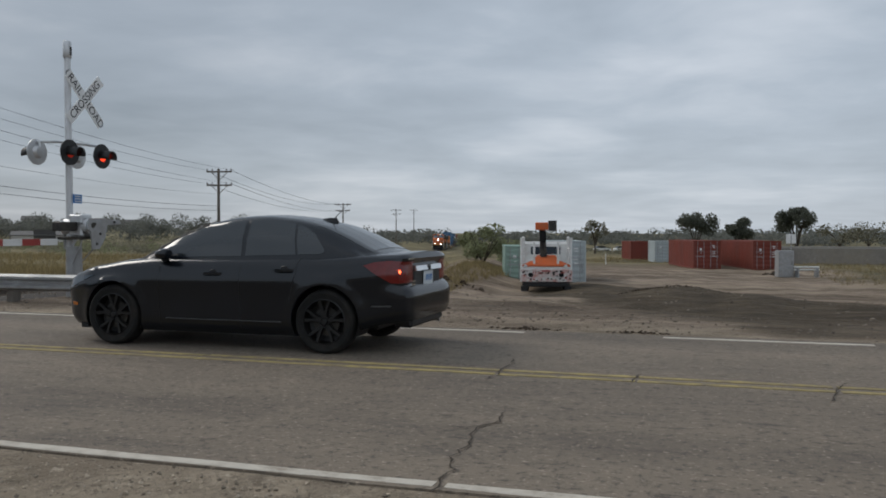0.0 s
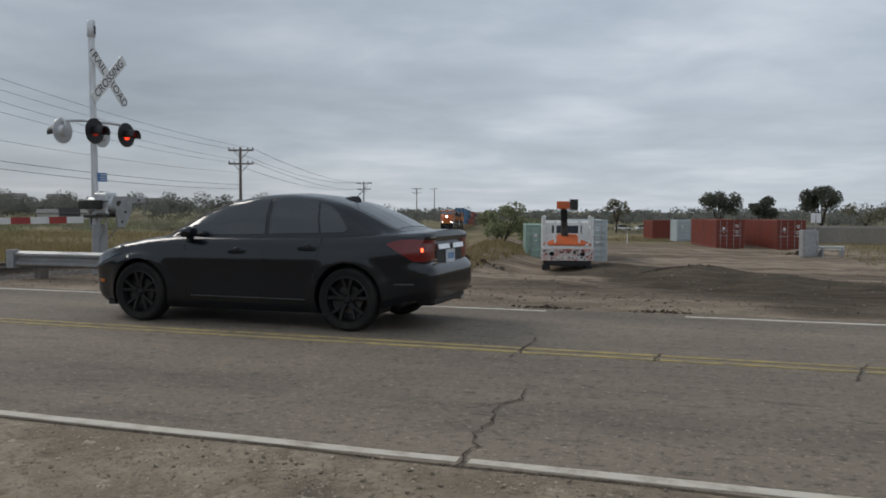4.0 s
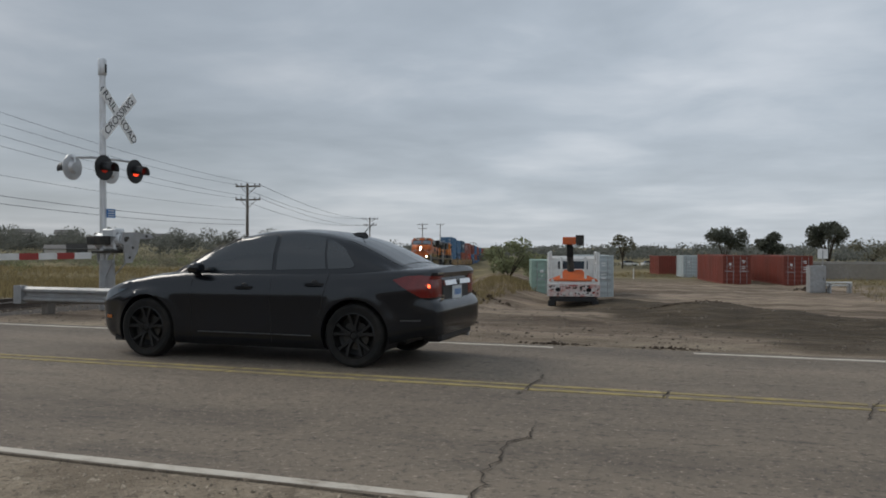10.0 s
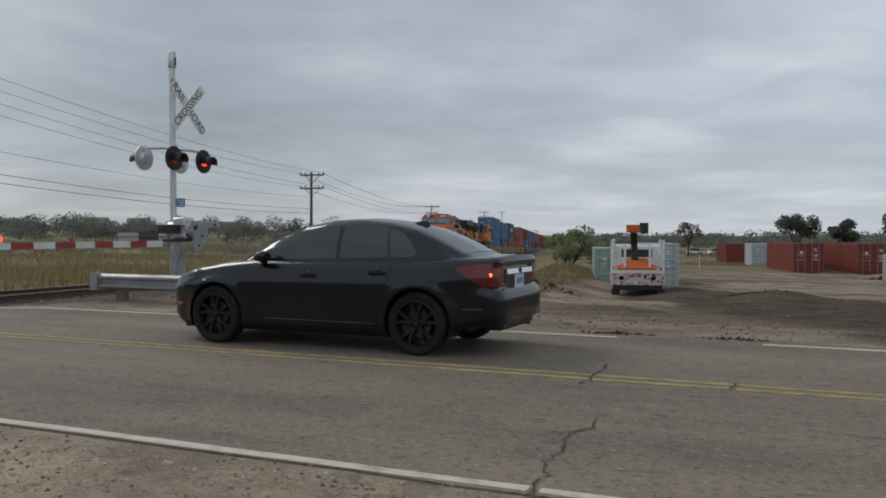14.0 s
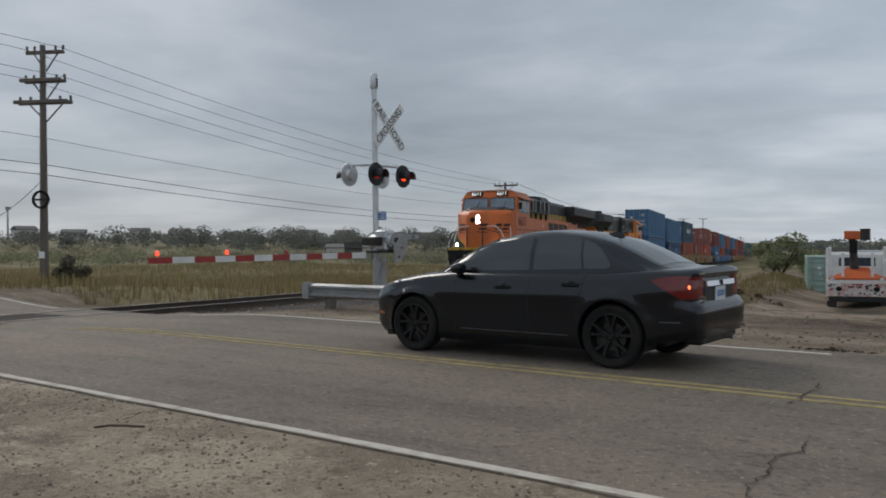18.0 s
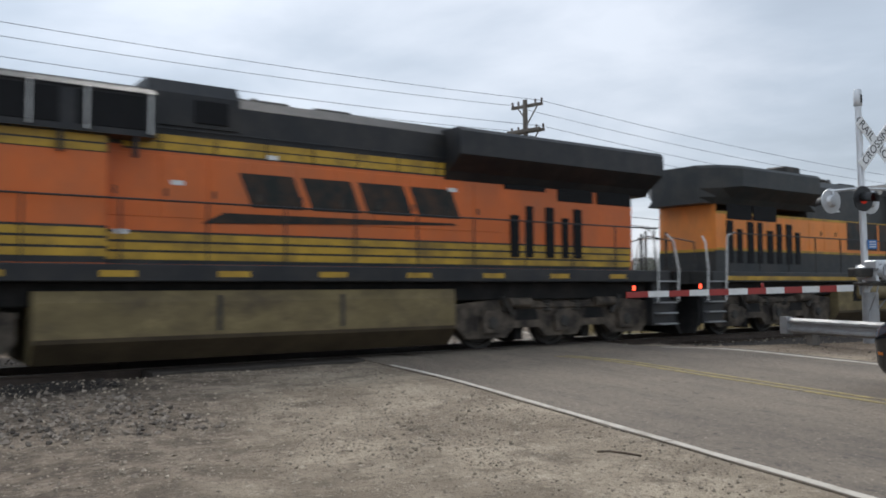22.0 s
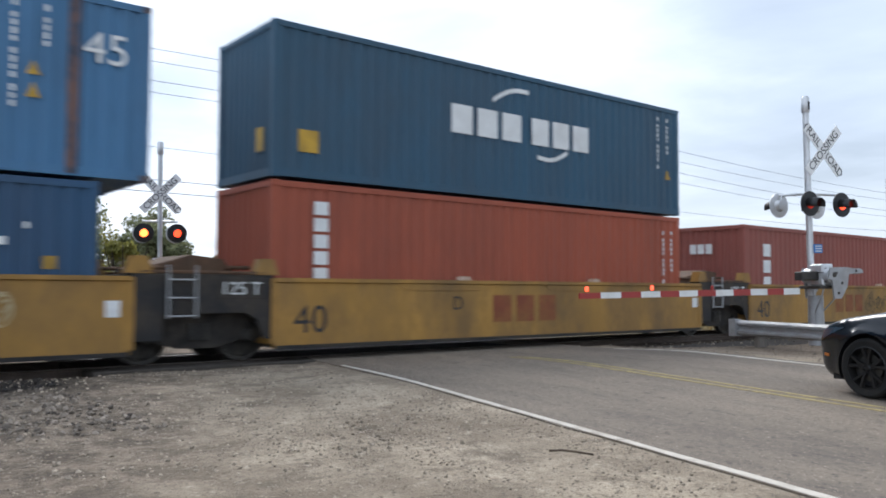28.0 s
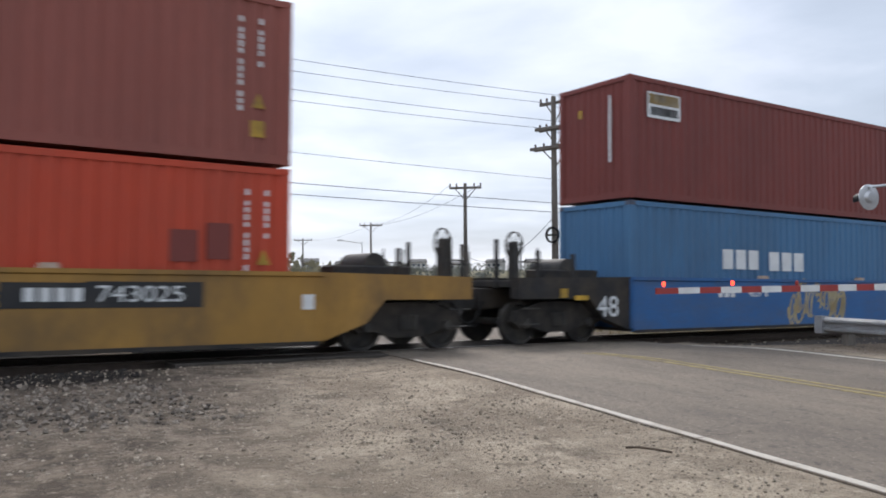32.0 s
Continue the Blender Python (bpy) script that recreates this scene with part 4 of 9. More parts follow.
def gate_works(g, toward, z, long=False):
    """The gate's motor box, hub and counterweight arms."""
    bm = fresh(); box(bm, 0.10, 0.42, -0.16, 0.16, z - 0.20, z + 0.24, 0.03)
    part("motor_box", bm, M_MAST, g, "grey motor box")
    bm = fresh(); box(bm, 0.12, 0.44, -0.205 * 1, 0.205, z + 0.06, z + 0.075)
    part("box_seam", bm, M_STEEL, g)
    bm = fresh(); spun(bm, [(0.0, -0.14), (0.16, -0.12), (0.16, 0.52), (0.0, 0.54)], (0, 0, z), "X", 18)
    part("hub", bm, M_MAST, g, "", True)
    for x in (-0.12, 0.55):
        bm = fresh()
        o = -toward
        outline = [(0.65, z + 0.35), (0.10, z + 0.40), (-0.05, z + 0.38), (-0.12, z - 0.10), (-0.42, z - 0.25), (-0.42, z - 0.35), (0.05, z - 0.35), (0.30, z - 0.02), (0.62, z - 0.06), (0.66, z - 0.12), (1.55, z - 0.10), (1.57, z + 0.30), (0.68, z + 0.32)]
        prism(bm, [(y_ * o, z_) for y_, z_ in outline] if long else [(-0.10 * o, z + 0.16), (0.30 * o, z + 0.17), (0.80 * o, z + 0.12), (0.84 * o, z + 0.05), (0.42 * o, z + 0.03), (0.36 * o, z - 0.22), (0.18 * o, z - 0.46), (-0.02 * o, z - 0.46), (-0.06 * o, z - 0.10), (-0.16 * o, z - 0.06)], "X", x - 0.016, x + 0.016)
        part("support_arm", bm, M_GALV, g, "pale counterweight arm")
        for yy, zz in ((0.05, 0.05), (0.20, -0.15), (0.10, -0.35), (0.62, 0.09)):
            part("arm_bolt", rod(fresh(), (x - 0.03, yy * o, z + zz), (x + 0.03, yy * o, z + zz), 0.028, n=6), M_STEEL, g)
    if long:
        for y_ in (0.72, 1.02, 1.30):
            part("weight_plate", box(fresh(), -0.10, 0.53, min(-y_ * toward, -(y_ + 0.22) * toward), max(-y_ * toward, -(y_ + 0.22) * toward), z - 0.06, z + 0.26, 0.02), M_GALV, g, "grey counterweight plate")
        part("relay_box", box(fresh(), 0.08, 0.30, -0.20, 0.06, z + 0.40, z + 0.70, 0.02), M_MAST, g, "grey relay box")
    else:
        part("counterweight", box(fresh(), -0.10, 0.53, min(-0.66 * toward, -0.84 * toward), max(-0.66 * toward, -0.84 * toward), z + 0.03, z + 0.14, 0.02), M_GALV, g, "grey counterweight")
    part("motor_shelf", box(fresh(), -0.05, 0.45, -0.30, 0.22, z - 0.26, z - 0.20, 0.01), M_STEEL, g, "dark steel shelf under the motor box")
    for dy in (-0.10, 0.10):
        bm = fresh(); rod(bm, (0.43, dy, z - 0.14), (0.43, dy, z - 0.08), 0.03, n=8); part("conduit_gland", bm, M_STEEL, g)
        bm = fresh(); pipe(bm, [(0.43, dy, z - 0.12), (0.40, dy * 2, z - 0.45), (0.15, dy, z - 0.75), (0.10, dy, z - 1.2)], 0.014, 6); part("cable_conduit", bm, M_GALV, g)
    bm = fresh(); box(bm, 0.425, 0.435, -0.10, 0.10, z - 0.06, z + 0.16, 0.004); part("box_door", bm, M_GALV, g)
    bm = fresh(); spun(bm, [(0.0, 0.02), (0.05, 0.015), (0.06, 0.0)], (0.56, 0.0, z + 0.02), "X", 12); part("pivot_cap", bm, M_STEEL, g)
    bm = fresh(); box(bm, 0.12, 0.32, min(0.1 * toward, 0.62 * toward), max(0.1 * toward, 0.62 * toward), z - 0.09, z + 0.09, 0.02)
    part("arm_socket", bm, M_STEEL, g)


gate_works(near_sig, -1, 1.50)
gate_arm(near_sig, (0.22, -0.60, 1.20), 5.25, -1)
bm = fresh(); rod(bm, (0.05, 0.05, 0.0), (0.05, 0.05, 1.1), 0.16, 0.15, 14)
part("mast_sleeve", bm, M_GALV, near_sig, "grey cast base sleeve", True)

far_sig = signal(pose(-22.81, 2.11, -0.10, 0, 0, 0), "far white mast with crossbuck and lit red flashers beyond the tracks", False)
crossbuck(far_sig, 0.10, 0.0, 3.82, 1)
bm = fresh(); pipe(bm, [(0, -0.45, 3.08), (0, 0.45, 3.08)], 0.03, 8)
part("light_bracket", bm, M_MAST, far_sig)
for y, hot_ in ((-0.42, M_REDHOT), (0.42, M_REDLIT)):
    flasher(far_sig, (0.16, y, 2.76), 1, True, hot=hot_)
    flasher(far_sig, (-0.22, y, 2.76), -1, True)
gate_works(far_sig, 1, 1.40, True)
gate_arm(far_sig, (0.22, 0.60, 1.22), 6.0, 1)


# ---- guard rails ----
def guard_rail(m, length, posts, label, pale):
    g = thing("guard_rail", m, label, "guard rail", "guard rails")
    prof = [(0.00, 0.50), (0.03, 0.485), (0.075, 0.455), (0.075, 0.415), (0.0, 0.375), (0.0, 0.325), (0.075, 0.285), (0.075, 0.245), (0.03, 0.215), (0.0, 0.20)]
    ring = [(-y, z) for y, z in prof] + [(-y + 0.005, z) for y, z in prof[::-1]]
    bm = fresh(); prism(bm, ring, "X", 0, length)
    part("w_beam", bm, M_GALV, g, "corrugated galvanised beam", True)
    bm = fresh()
    prism(bm, [(-0.11, 0.18), (0.05, 0.18), (0.05, 0.52), (-0.11, 0.52)], "X", -0.16, 0.02)
    part("end_shoe", bm, M_GALV, g, "flared end plate")
    for k in range(posts):
        bm = fresh()
        x = 0.45 + k * (length - 0.8) / max(1, posts - 1)
        box(bm, x - 0.075, x + 0.075, 0.02, 0.22, -0.5, 0.44, 0.01)
        part("post", bm, M_WOODPOLE, g)
    return g


guard_rail(pose(-12.45, 12.2, 0.0, 0, 0, 0), 5.0, 3, "galvanised guard rail beside the road with an end plate", True)
guard_rail(pose(-24.1, 3.4, -0.05, 0, 0, 176), 9.0, 4, "far galvanised guard rail beyond the tracks", True)


# ---- the train: things are built with x ahead, y to the left of travel (the camera's side), z up from the rail ----
TRAIN = []                                              # (thing, metres behind the leading headlamp)


def on_track(s):
    return Matrix.Translation(track_point(s)) @ pose(0, 0, 0, 0, -math.degrees(math.atan(TRACK_GRADE)), TRACK_TURN - 90)


def wheelset(parent, x, r, gauge=0.755):
    bm = fresh()
    for side in (-1, 1):
        y = gauge * side
        spun(bm, [(0.0, y + 0.05 * side), (0.12, y + 0.07 * side), (r * 0.80, y + 0.02 * side), (r * 0.86, y + 0.07 * side), (r, y + 0.07 * side), (r, y - 0.05 * side), (r + 0.025, y - 0.07 * side), (r * 0.8, y - 0.07 * side), (0.0, y - 0.05 * side)], (0, 0, 0), "Y", 24)
    rod(bm, (0, -gauge, 0), (0, gauge, 0), 0.085, n=12)
    ob = part("wheelset", bm, M_STEEL, parent, "", True)
    ob.matrix_basis = pose(x, 0, r)
    return ob


def loco_truck(parent, xc, wheels):
    """A three-axle truck: side frames, journal boxes, springs."""
    t = part("truck", box(fresh(), xc - 0.6, xc + 0.6, -1.1, 1.1, 0.62, 1.05, 0.03), M_TRUCK, parent, "grimy three-axle truck")
    for side in (-1, 1):
        y0, y1 = (1.02, 1.20) if side > 0 else (-1.20, -1.02)
        bm = fresh()
        prism(bm, [(xc - 2.95, 0.52), (xc - 2.66, 0.24), (xc - 1.62, 0.24), (xc - 1.40, 0.44), (xc - 0.66, 0.44), (xc - 0.48, 0.24), (xc + 0.48, 0.24), (xc + 0.66, 0.44), (xc + 1.40, 0.44), (xc + 1.62, 0.24), (xc + 2.66, 0.24), (xc + 2.95, 0.52), (xc + 2.95, 0.96), (xc + 1.3, 1.10), (xc + 0.7, 1.00), (xc - 0.7, 1.00), (xc - 1.3, 1.10), (xc - 2.95, 0.96)], "Y", y0, y1)
        part("side_frame", bm, M_TRUCK, t)
        for w in wheels:
            bm = fresh()
            x = xc + w
            prism(bm, [(x - 0.22, 0.36), (x + 0.22, 0.36), (x + 0.28, 0.70), (x + 0.18, 0.82), (x - 0.18, 0.82), (x - 0.28, 0.70)], "Y", *((1.05, 1.30) if side > 0 else (-1.30, -1.05)))
            part("journal_box", bm, M_TRUCK, t)
            bm = fresh(); spun(bm, [(0.0, 0.04), (0.12, 0.03), (0.13, 0.0)] if side > 0 else [(0.0, -0.04), (0.12, -0.03), (0.13, 0.0)], (x, 1.30 * side, 0.56), "Y", 14)
            part("bearing_cap", bm, M_STEEL, t, "", True)
        for w in (wheels[0] + 0.45, wheels[1] - 0.45, wheels[1] + 0.45, wheels[2] - 0.45):
            bm = fresh()
            spun(bm, [(0.10, 0.0), (0.13, 0.03), (0.10, 0.06), (0.13, 0.09), (0.10, 0.12), (0.13, 0.15), (0.10, 0.18), (0.13, 0.21), (0.10, 0.24)], (xc + w, 1.16 * side, 0.78), "Z", 10)
            part("spring", bm, M_STEEL, t)
        for w in (-1.03, 1.03):
            part("frame_pocket", prism(fresh(), [(xc + w - 0.34, 0.60), (xc + w + 0.34, 0.60), (xc + w + 0.26, 0.84), (xc + w - 0.26, 0.84)], "Y", min(1.19 * side, 1.212 * side), max(1.19 * side, 1.212 * side)), M_PLOUGH, t)
            part("brake_shoe", box(fresh(), xc + w - 0.12, xc + w + 0.12, min(0.62 * side, 0.95 * side), max(0.62 * side, 0.95 * side), 0.16, 0.50, 0.02), M_PLOUGH, t)
        for w in (-2.75, 2.75):
            part("sand_pipe", rod(fresh(), (xc + w, 1.10 * side, 1.1), (xc + w * 0.97, 0.80 * side, 0.12), 0.03, n=6), M_STEEL, t)
        for w in (-1.5, 1.5):
            part("damper", rod(fresh(), (xc + w, 1.30 * side, 0.72), (xc + w * 1.2, 1.30 * side, 1.12), 0.05, n=8), M_STEEL, t)
        part("equaliser_bar", box(fresh(), xc - 1.5, xc + 1.5, min(1.19 * side, 1.25 * side), max(1.19 * side, 1.25 * side), 0.86, 0.96, 0.01), M_TRUCK, t)
        bm = fresh(); rod(bm, (xc - 1.6, 1.28 * side, 0.98), (xc - 1.0, 1.28 * side, 0.98), 0.11, n=12)
        part("brake_cylinder", bm, M_TRUCK, t)
        bm = fresh(); rod(bm, (xc + 1.0, 1.28 * side, 0.98), (xc + 1.6, 1.28 * side, 0.98), 0.11, n=12)
        part("brake_cylinder", bm, M_TRUCK, t)
    sets = [wheelset(t, xc + w, 0.53) for w in wheels]
    return t, sets


def rail_run(parent, pts, r=0.020, name="handrail", material=None, label=""):
    bm = fresh(); pipe(bm, pts, r, 6)
    return part(name, bm, material or M_STEEL, parent, label)


def locomotive(first):
    """A six-axle road locomotive; x = 0 at the nose lamp, the body runs to x = -20.2."""
    orange = M_ORANGE if first else M_ORANGE2
    dark = M_LOCOBLACK if first else M_LOCOGREY
    g = thing("locomotive", Matrix(), "orange and black diesel freight locomotive with a wide cab, headlights lit" if first else "faded orange and dark green diesel freight locomotive running cab last", "locomotive", "locomotives of the train")
    REAR = -20.3 if first else -19.75
    HOOD = -19.27 if first else -18.45
    # frame
    part("frame", box(fresh(), REAR + 0.35, 0.95, -1.54, 1.54, 1.42, 1.70, 0.02), dark if first else M_LOCOGREY, g)
    for k in range(-1, 2, 2):
        for a in range(10):
            x = -18.4 + a * 1.85
            if first:
                bm = fresh(); box(bm, x, x + 0.55, min(1.540 * k, 1.548 * k), max(1.540 * k, 1.548 * k), 1.50, 1.60)
                part("sill_marker", bm, M_YELLOW, g)
        if not first:
            bm = fresh(); box(bm, REAR + 0.9, 0.6, min(1.540 * k, 1.548 * k), max(1.540 * k, 1.548 * k), 1.47, 1.58)
            part("sill_stripe", bm, M_YELLOW, g, "yellow sill stripe")
    part("centre_sill", box(fresh(), REAR + 0.8, 0.6, -0.55, 0.55, 0.85, 1.42), M_STEEL, g)
    part("underframe_duct", box(fresh(), REAR + 0.5, 0.5, -1.22, 1.22, 1.04, 1.42, 0.02), M_PLOUGH, g)
    # nose, cab
    bm = fresh()
    nose_plan = ((0.58, 0.56, 0.36, 3.12, 3.42), (0.52, 0.66, 0.46, 3.26, 3.54), (0.38, 0.80, 0.56, 3.36, 3.62), (-0.28, 1.42, 0.80, 3.50, 3.74), (-0.40, 1.49, 0.86, 3.56, 3.80), (-1.30, 1.515, 0.95, 3.62, 3.88)) if first else (
        (1.08, 0.62, 0.42, 3.10, 3.36), (1.02, 0.74, 0.50, 3.20, 3.46), (0.42, 1.32, 0.80, 3.34, 3.60), (-0.40, 1.49, 0.90, 3.56, 3.82), (-1.30, 1.515, 0.95, 3.62, 3.88))
    rings(bm, [[(x, -a, 1.70), (x, -a, zs), (x, -b, zt), (x, b, zt), (x, a, zs), (x, a, 1.70)] for x, a, b, zs, zt in nose_plan])
    bmesh.ops.bevel(bm, geom=[e for e in bm.edges if e.calc_face_angle(0) > 0.25], offset=0.035, segments=2, affect="EDGES")
    part("nose", bm, orange, g, "wide orange nose", True)
    bm = fresh()
    hw = 1.52
    fore = 0.0 if first else 0.28
    prof = [(-0.95 + fore, 1.70), (-0.95 + fore, 3.50), (-1.16 + fore, 4.38), (-1.30 + fore, 4.70), (-3.52, 4.70), (-3.52, 1.70)]
    left = [bm.verts.new((x, hw if z < 4.5 else hw - 0.26, z)) for x, z in prof]
    right = [bm.verts.new((x, -hw if z < 4.5 else -hw + 0.26, z)) for x, z in prof]
    back = [bm.verts.new((-3.52, hw, 4.38)), bm.verts.new((-3.52, -hw, 4.38))]
    for a, b in ((0, 1), (1, 2), (2, 3), (3, 4), (5, 0)):
        bm.faces.new((left[a], left[b], right[b], right[a]))
    for row, bk in ((left, back[0]), (right, back[1])):
        bm.faces.new((row[0], row[1], row[2], bk, row[5])); bm.faces.new((row[2], row[3], row[4], bk))
    bm.faces.new((left[5], back[0], back[1], right[5])); bm.faces.new((back[0], left[4], right[4], back[1]))
    cab = part("cab", bm, orange, g, "orange crew cab")
    bm = fresh(); prism(bm, [(-1.56, 4.37), (-1.29, 4.66), (-1.05, 4.72), (1.05, 4.72), (1.29, 4.66), (1.56, 4.37), (1.32, 4.70), (1.05, 4.77), (-1.05, 4.77), (-1.32, 4.70)], "X", -3.55, -1.25 + fore)
    part("cab_roof", bm, mat("faded_roof_red", (0.50, 0.17, 0.08), 0.6, 0, 0.2, 2, 0.1, 20, 0.3, (0.3, 0.2, 0.15), 0.5, 2), cab)
    # windscreens follow the sloped front, in black gaskets, with wipers
    def slope(z):
        return float(np.interp(z, [3.50, 4.38], [-0.95, -1.16])) + fore

    for y0, y1 in ((-1.43, -0.07), (0.07, 1.43)):
        for nm, mt, grow, out in (("windscreen_gasket", M_TRIM, 0.05, 0.006), ("windscreen", M_SCREEN, 0.0, 0.014)):
            za, zb = 3.74 - grow, 4.32 + grow
            bm = fresh()
            rings(bm, [[(slope(z) + o, y, z) for y, z in ((y0 - grow, za), (y1 + grow, za), (y1 + grow - (0.06 if y1 > 1 else 0.02), zb), (y0 - grow + (0.02 if y1 > 1 else 0.06), zb))] for o in (out - 0.03, out)])
            part(nm, bm, mt, cab, "sloping windscreen" if mt is M_SCREEN else "")
        ym = (y0 + y1) / 2
        part("wiper", rod(fresh(), (slope(3.70) + 0.03, ym, 3.70), (slope(4.15) + 0.03, ym + 0.22, 4.15), 0.014, n=5), M_TRIM, cab)
    for k in (-1, 1):
        for a, b in ((-1.95, -1.60), (-2.32, -2.02), (-2.85, -2.38), (-3.28, -2.92)) if first else ((-2.05, -1.35), (-2.55, -2.12), (-3.15, -2.75)):
            bm = fresh(); box(bm, a, b, min(1.51 * k, 1.535 * k), max(1.51 * k, 1.535 * k), 3.62, 4.22, 0.006)
            part("side_window", bm, M_WINDOW, cab)
        bm = fresh()
        for z in (3.58, 4.26):
            box(bm, -3.34, -1.54, min(1.52 * k, 1.545 * k), max(1.52 * k, 1.545 * k), z - 0.02, z + 0.02)
        for x in (-3.34, -1.54):
            box(bm, x - 0.02, x + 0.02, min(1.52 * k, 1.545 * k), max(1.52 * k, 1.545 * k), 3.56, 4.28)
        part("window_frame", bm, M_GALV, cab)
        for x in (-2.02, -2.37, -2.90):
            part("window_mullion", box(fresh(), x - 0.02, x + 0.02, min(1.52 * k, 1.542 * k), max(1.52 * k, 1.542 * k), 3.58, 4.26), M_GALV if x == -2.37 else M_TRIM, cab)
        part("cab_mirror", box(fresh(), -1.50, -1.44, min(1.54 * k, 1.70 * k), max(1.54 * k, 1.70 * k), 3.75, 4.10, 0.01), M_TRIM, cab)
        bm = fresh(); prism(bm, [(1.50 * k, 4.42), (1.78 * k, 4.28), (1.78 * k, 4.30), (1.50 * k, 4.445)], "X", -3.3, -1.5)
        part("sunshade", bm, MATS["faded_roof_red"], cab, "faded sunshade")
        if first:
            part("cab_ledge", box(fresh(), -3.50, -1.05, min(1.51 * k, 1.535 * k), max(1.51 * k, 1.535 * k), 2.66, 2.69), M_LOCOBLACK, cab)
            part("number_dash", box(fresh(), -2.98, -2.72, min(1.52 * k, 1.536 * k), max(1.52 * k, 1.536 * k), 2.76, 2.79), M_LOCOBLACK, cab)
        num = "6611" if first else "1030"
        lettering("cab_number", num, 0.50 if first else 0.36, M_LOCOBLACK, cab, pose(-2.10 if first else -2.25, 1.532 * k, 3.10 if first else 3.05, 0, 0, 180 if k > 0 else 0), 0.004, "black road number")
        bm = fresh(); box(bm, -2.62, -2.10, min(1.50 * k, 1.556 * k), max(1.50 * k, 1.556 * k), 1.86, 2.50, 0.01) if first else box(bm, -2.55, -2.05, min(1.50 * k, 1.53 * k), max(1.50 * k, 1.53 * k), 1.98, 2.2, 0.01)
        part("cab_vent", bm, M_GRILLE, cab)
    for y0, y1 in ((-1.02, -0.40), (0.40, 1.02)):
        bm = fresh(); box(bm, -1.52 + fore, -1.10 + fore, y0, y1, 4.44, 4.70, 0.015)
        nb = part("number_board", bm, M_INK, g, "black number board")
        lettering("board_number", "6611" if first else "1030", 0.20, M_BOARDLIT if first else M_LETTER, nb, pose(-1.096 + fore, (y0 + y1) / 2, 4.57, 0, 0, 90), 0.003)
    # long hood in orange below and dark above
    lo_top = 3.66 if first else 3.36
    lower = part("long_hood", prism(fresh(), [(-0.95, 1.70), (0.95, 1.70), (0.95, lo_top), (-0.95, lo_top)], "X", HOOD, -3.52), orange, g, "orange engine hood")
    hz_ = 0.13 if first else 0.0
    part("upper_hood", prism(fresh(), [(-0.95, lo_top + 0.002), (0.95, lo_top + 0.002), (0.95, 4.35 + hz_), (0.72, 4.56 + hz_), (-0.72, 4.56 + hz_), (-0.95, 4.35 + hz_)], "X", -14.0, -3.52), dark, g, "dark upper hood")
    if not first:
        part("lower_band", prism(fresh(), [(-0.96, 1.70), (0.96, 1.70), (0.96, 2.30), (-0.96, 2.30)], "X", HOOD - 0.01, -3.52), M_LOCOGREY, g, "dark lower band")
        part("nose_band", rings_bm([[(x, -a, 1.70), (x, -a, 2.28), (x, a, 2.28), (x, a, 1.70)] for x, a in ((1.095, 0.635), (1.03, 0.765), (0.43, 1.345), (-0.40, 1.51), (-1.3, 1.53), (-3.525, 1.53))]), M_LOCOGREY, g, "dark lower band")
        part("hood_end", rings_bm([[(HOOD + 0.012, -0.955, z), (HOOD - 0.014, -0.80, z), (HOOD - 0.014, 0.80, z), (HOOD + 0.012, 0.955, z)] for z in (2.32, 3.62)]), orange, g, "orange end panel")
        for z in (2.29, 3.60):
            part("end_stripe", box(fresh(), HOOD - 0.03, HOOD + 0.05, -0.93, 0.93, z - 0.035, z + 0.035), M_YELLOW, g)
        for k in (-1, 1):
            for z in (2.32, lo_top - 0.03):
                bm = fresh(); box(bm, HOOD + 0.05, -3.55, min(0.95 * k, 0.966 * k), max(0.95 * k, 0.966 * k), z - 0.03, z + 0.035)
                part("hood_stripe", bm, M_YELLOW, g, "yellow line")
            bm = fresh(); box(bm, -3.5, -0.75, min(1.52 * k, 1.536 * k), max(1.52 * k, 1.536 * k), 2.29, 2.36)
            part("cab_stripe", bm, M_YELLOW, g)
    # wide cabinet behind the cab
    if not first:
        part("equipment_cabinet", prism(fresh(), [(-1.22, 3.42), (1.22, 3.42), (1.22, 4.55), (1.0, 4.74), (-1.0, 4.74), (-1.22, 4.55)], "X", -9.0, -3.55), dark, g, "dark wide cabinet with screens")
    else:
        part("equipment_cabinet", prism(fresh(), [(-1.45, 3.72), (1.45, 3.72), (1.45, 4.42), (1.30, 4.52), (-1.30, 4.52), (-1.45, 4.42)], "X", -7.6 if first else -5.6, -3.6), dark, g, "dark cabinet with screens")
    for k in (-1, 1):
        if first:
            part("cabinet_side", box(fresh(), -6.9, -3.55, min(0.95 * k, 1.30 * k), max(0.95 * k, 1.30 * k), 1.70, 3.72), orange, g)
        else:
            part("cabinet_side", box(fresh(), -6.4, -3.55, min(0.95 * k, 1.36 * k), max(0.95 * k, 1.36 * k), 2.32, 3.42), orange, g)
            part("cabinet_skirt", box(fresh(), -6.4, -3.55, min(0.95 * k, 1.368 * k), max(0.95 * k, 1.368 * k), 1.70, 2.30), dark, g)
            part("cabinet_stripe", box(fresh(), -6.4, -3.55, min(1.34 * k, 1.372 * k), max(1.34 * k, 1.372 * k), 2.28, 2.36), M_YELLOW, g)
            for x in (-5.4, -4.3):
                part("cabinet_joint", box(fresh(), x, x + 0.03, min(1.35 * k, 1.366 * k), max(1.35 * k, 1.366 * k), 2.37, 3.40), M_LOCOGREY, g)
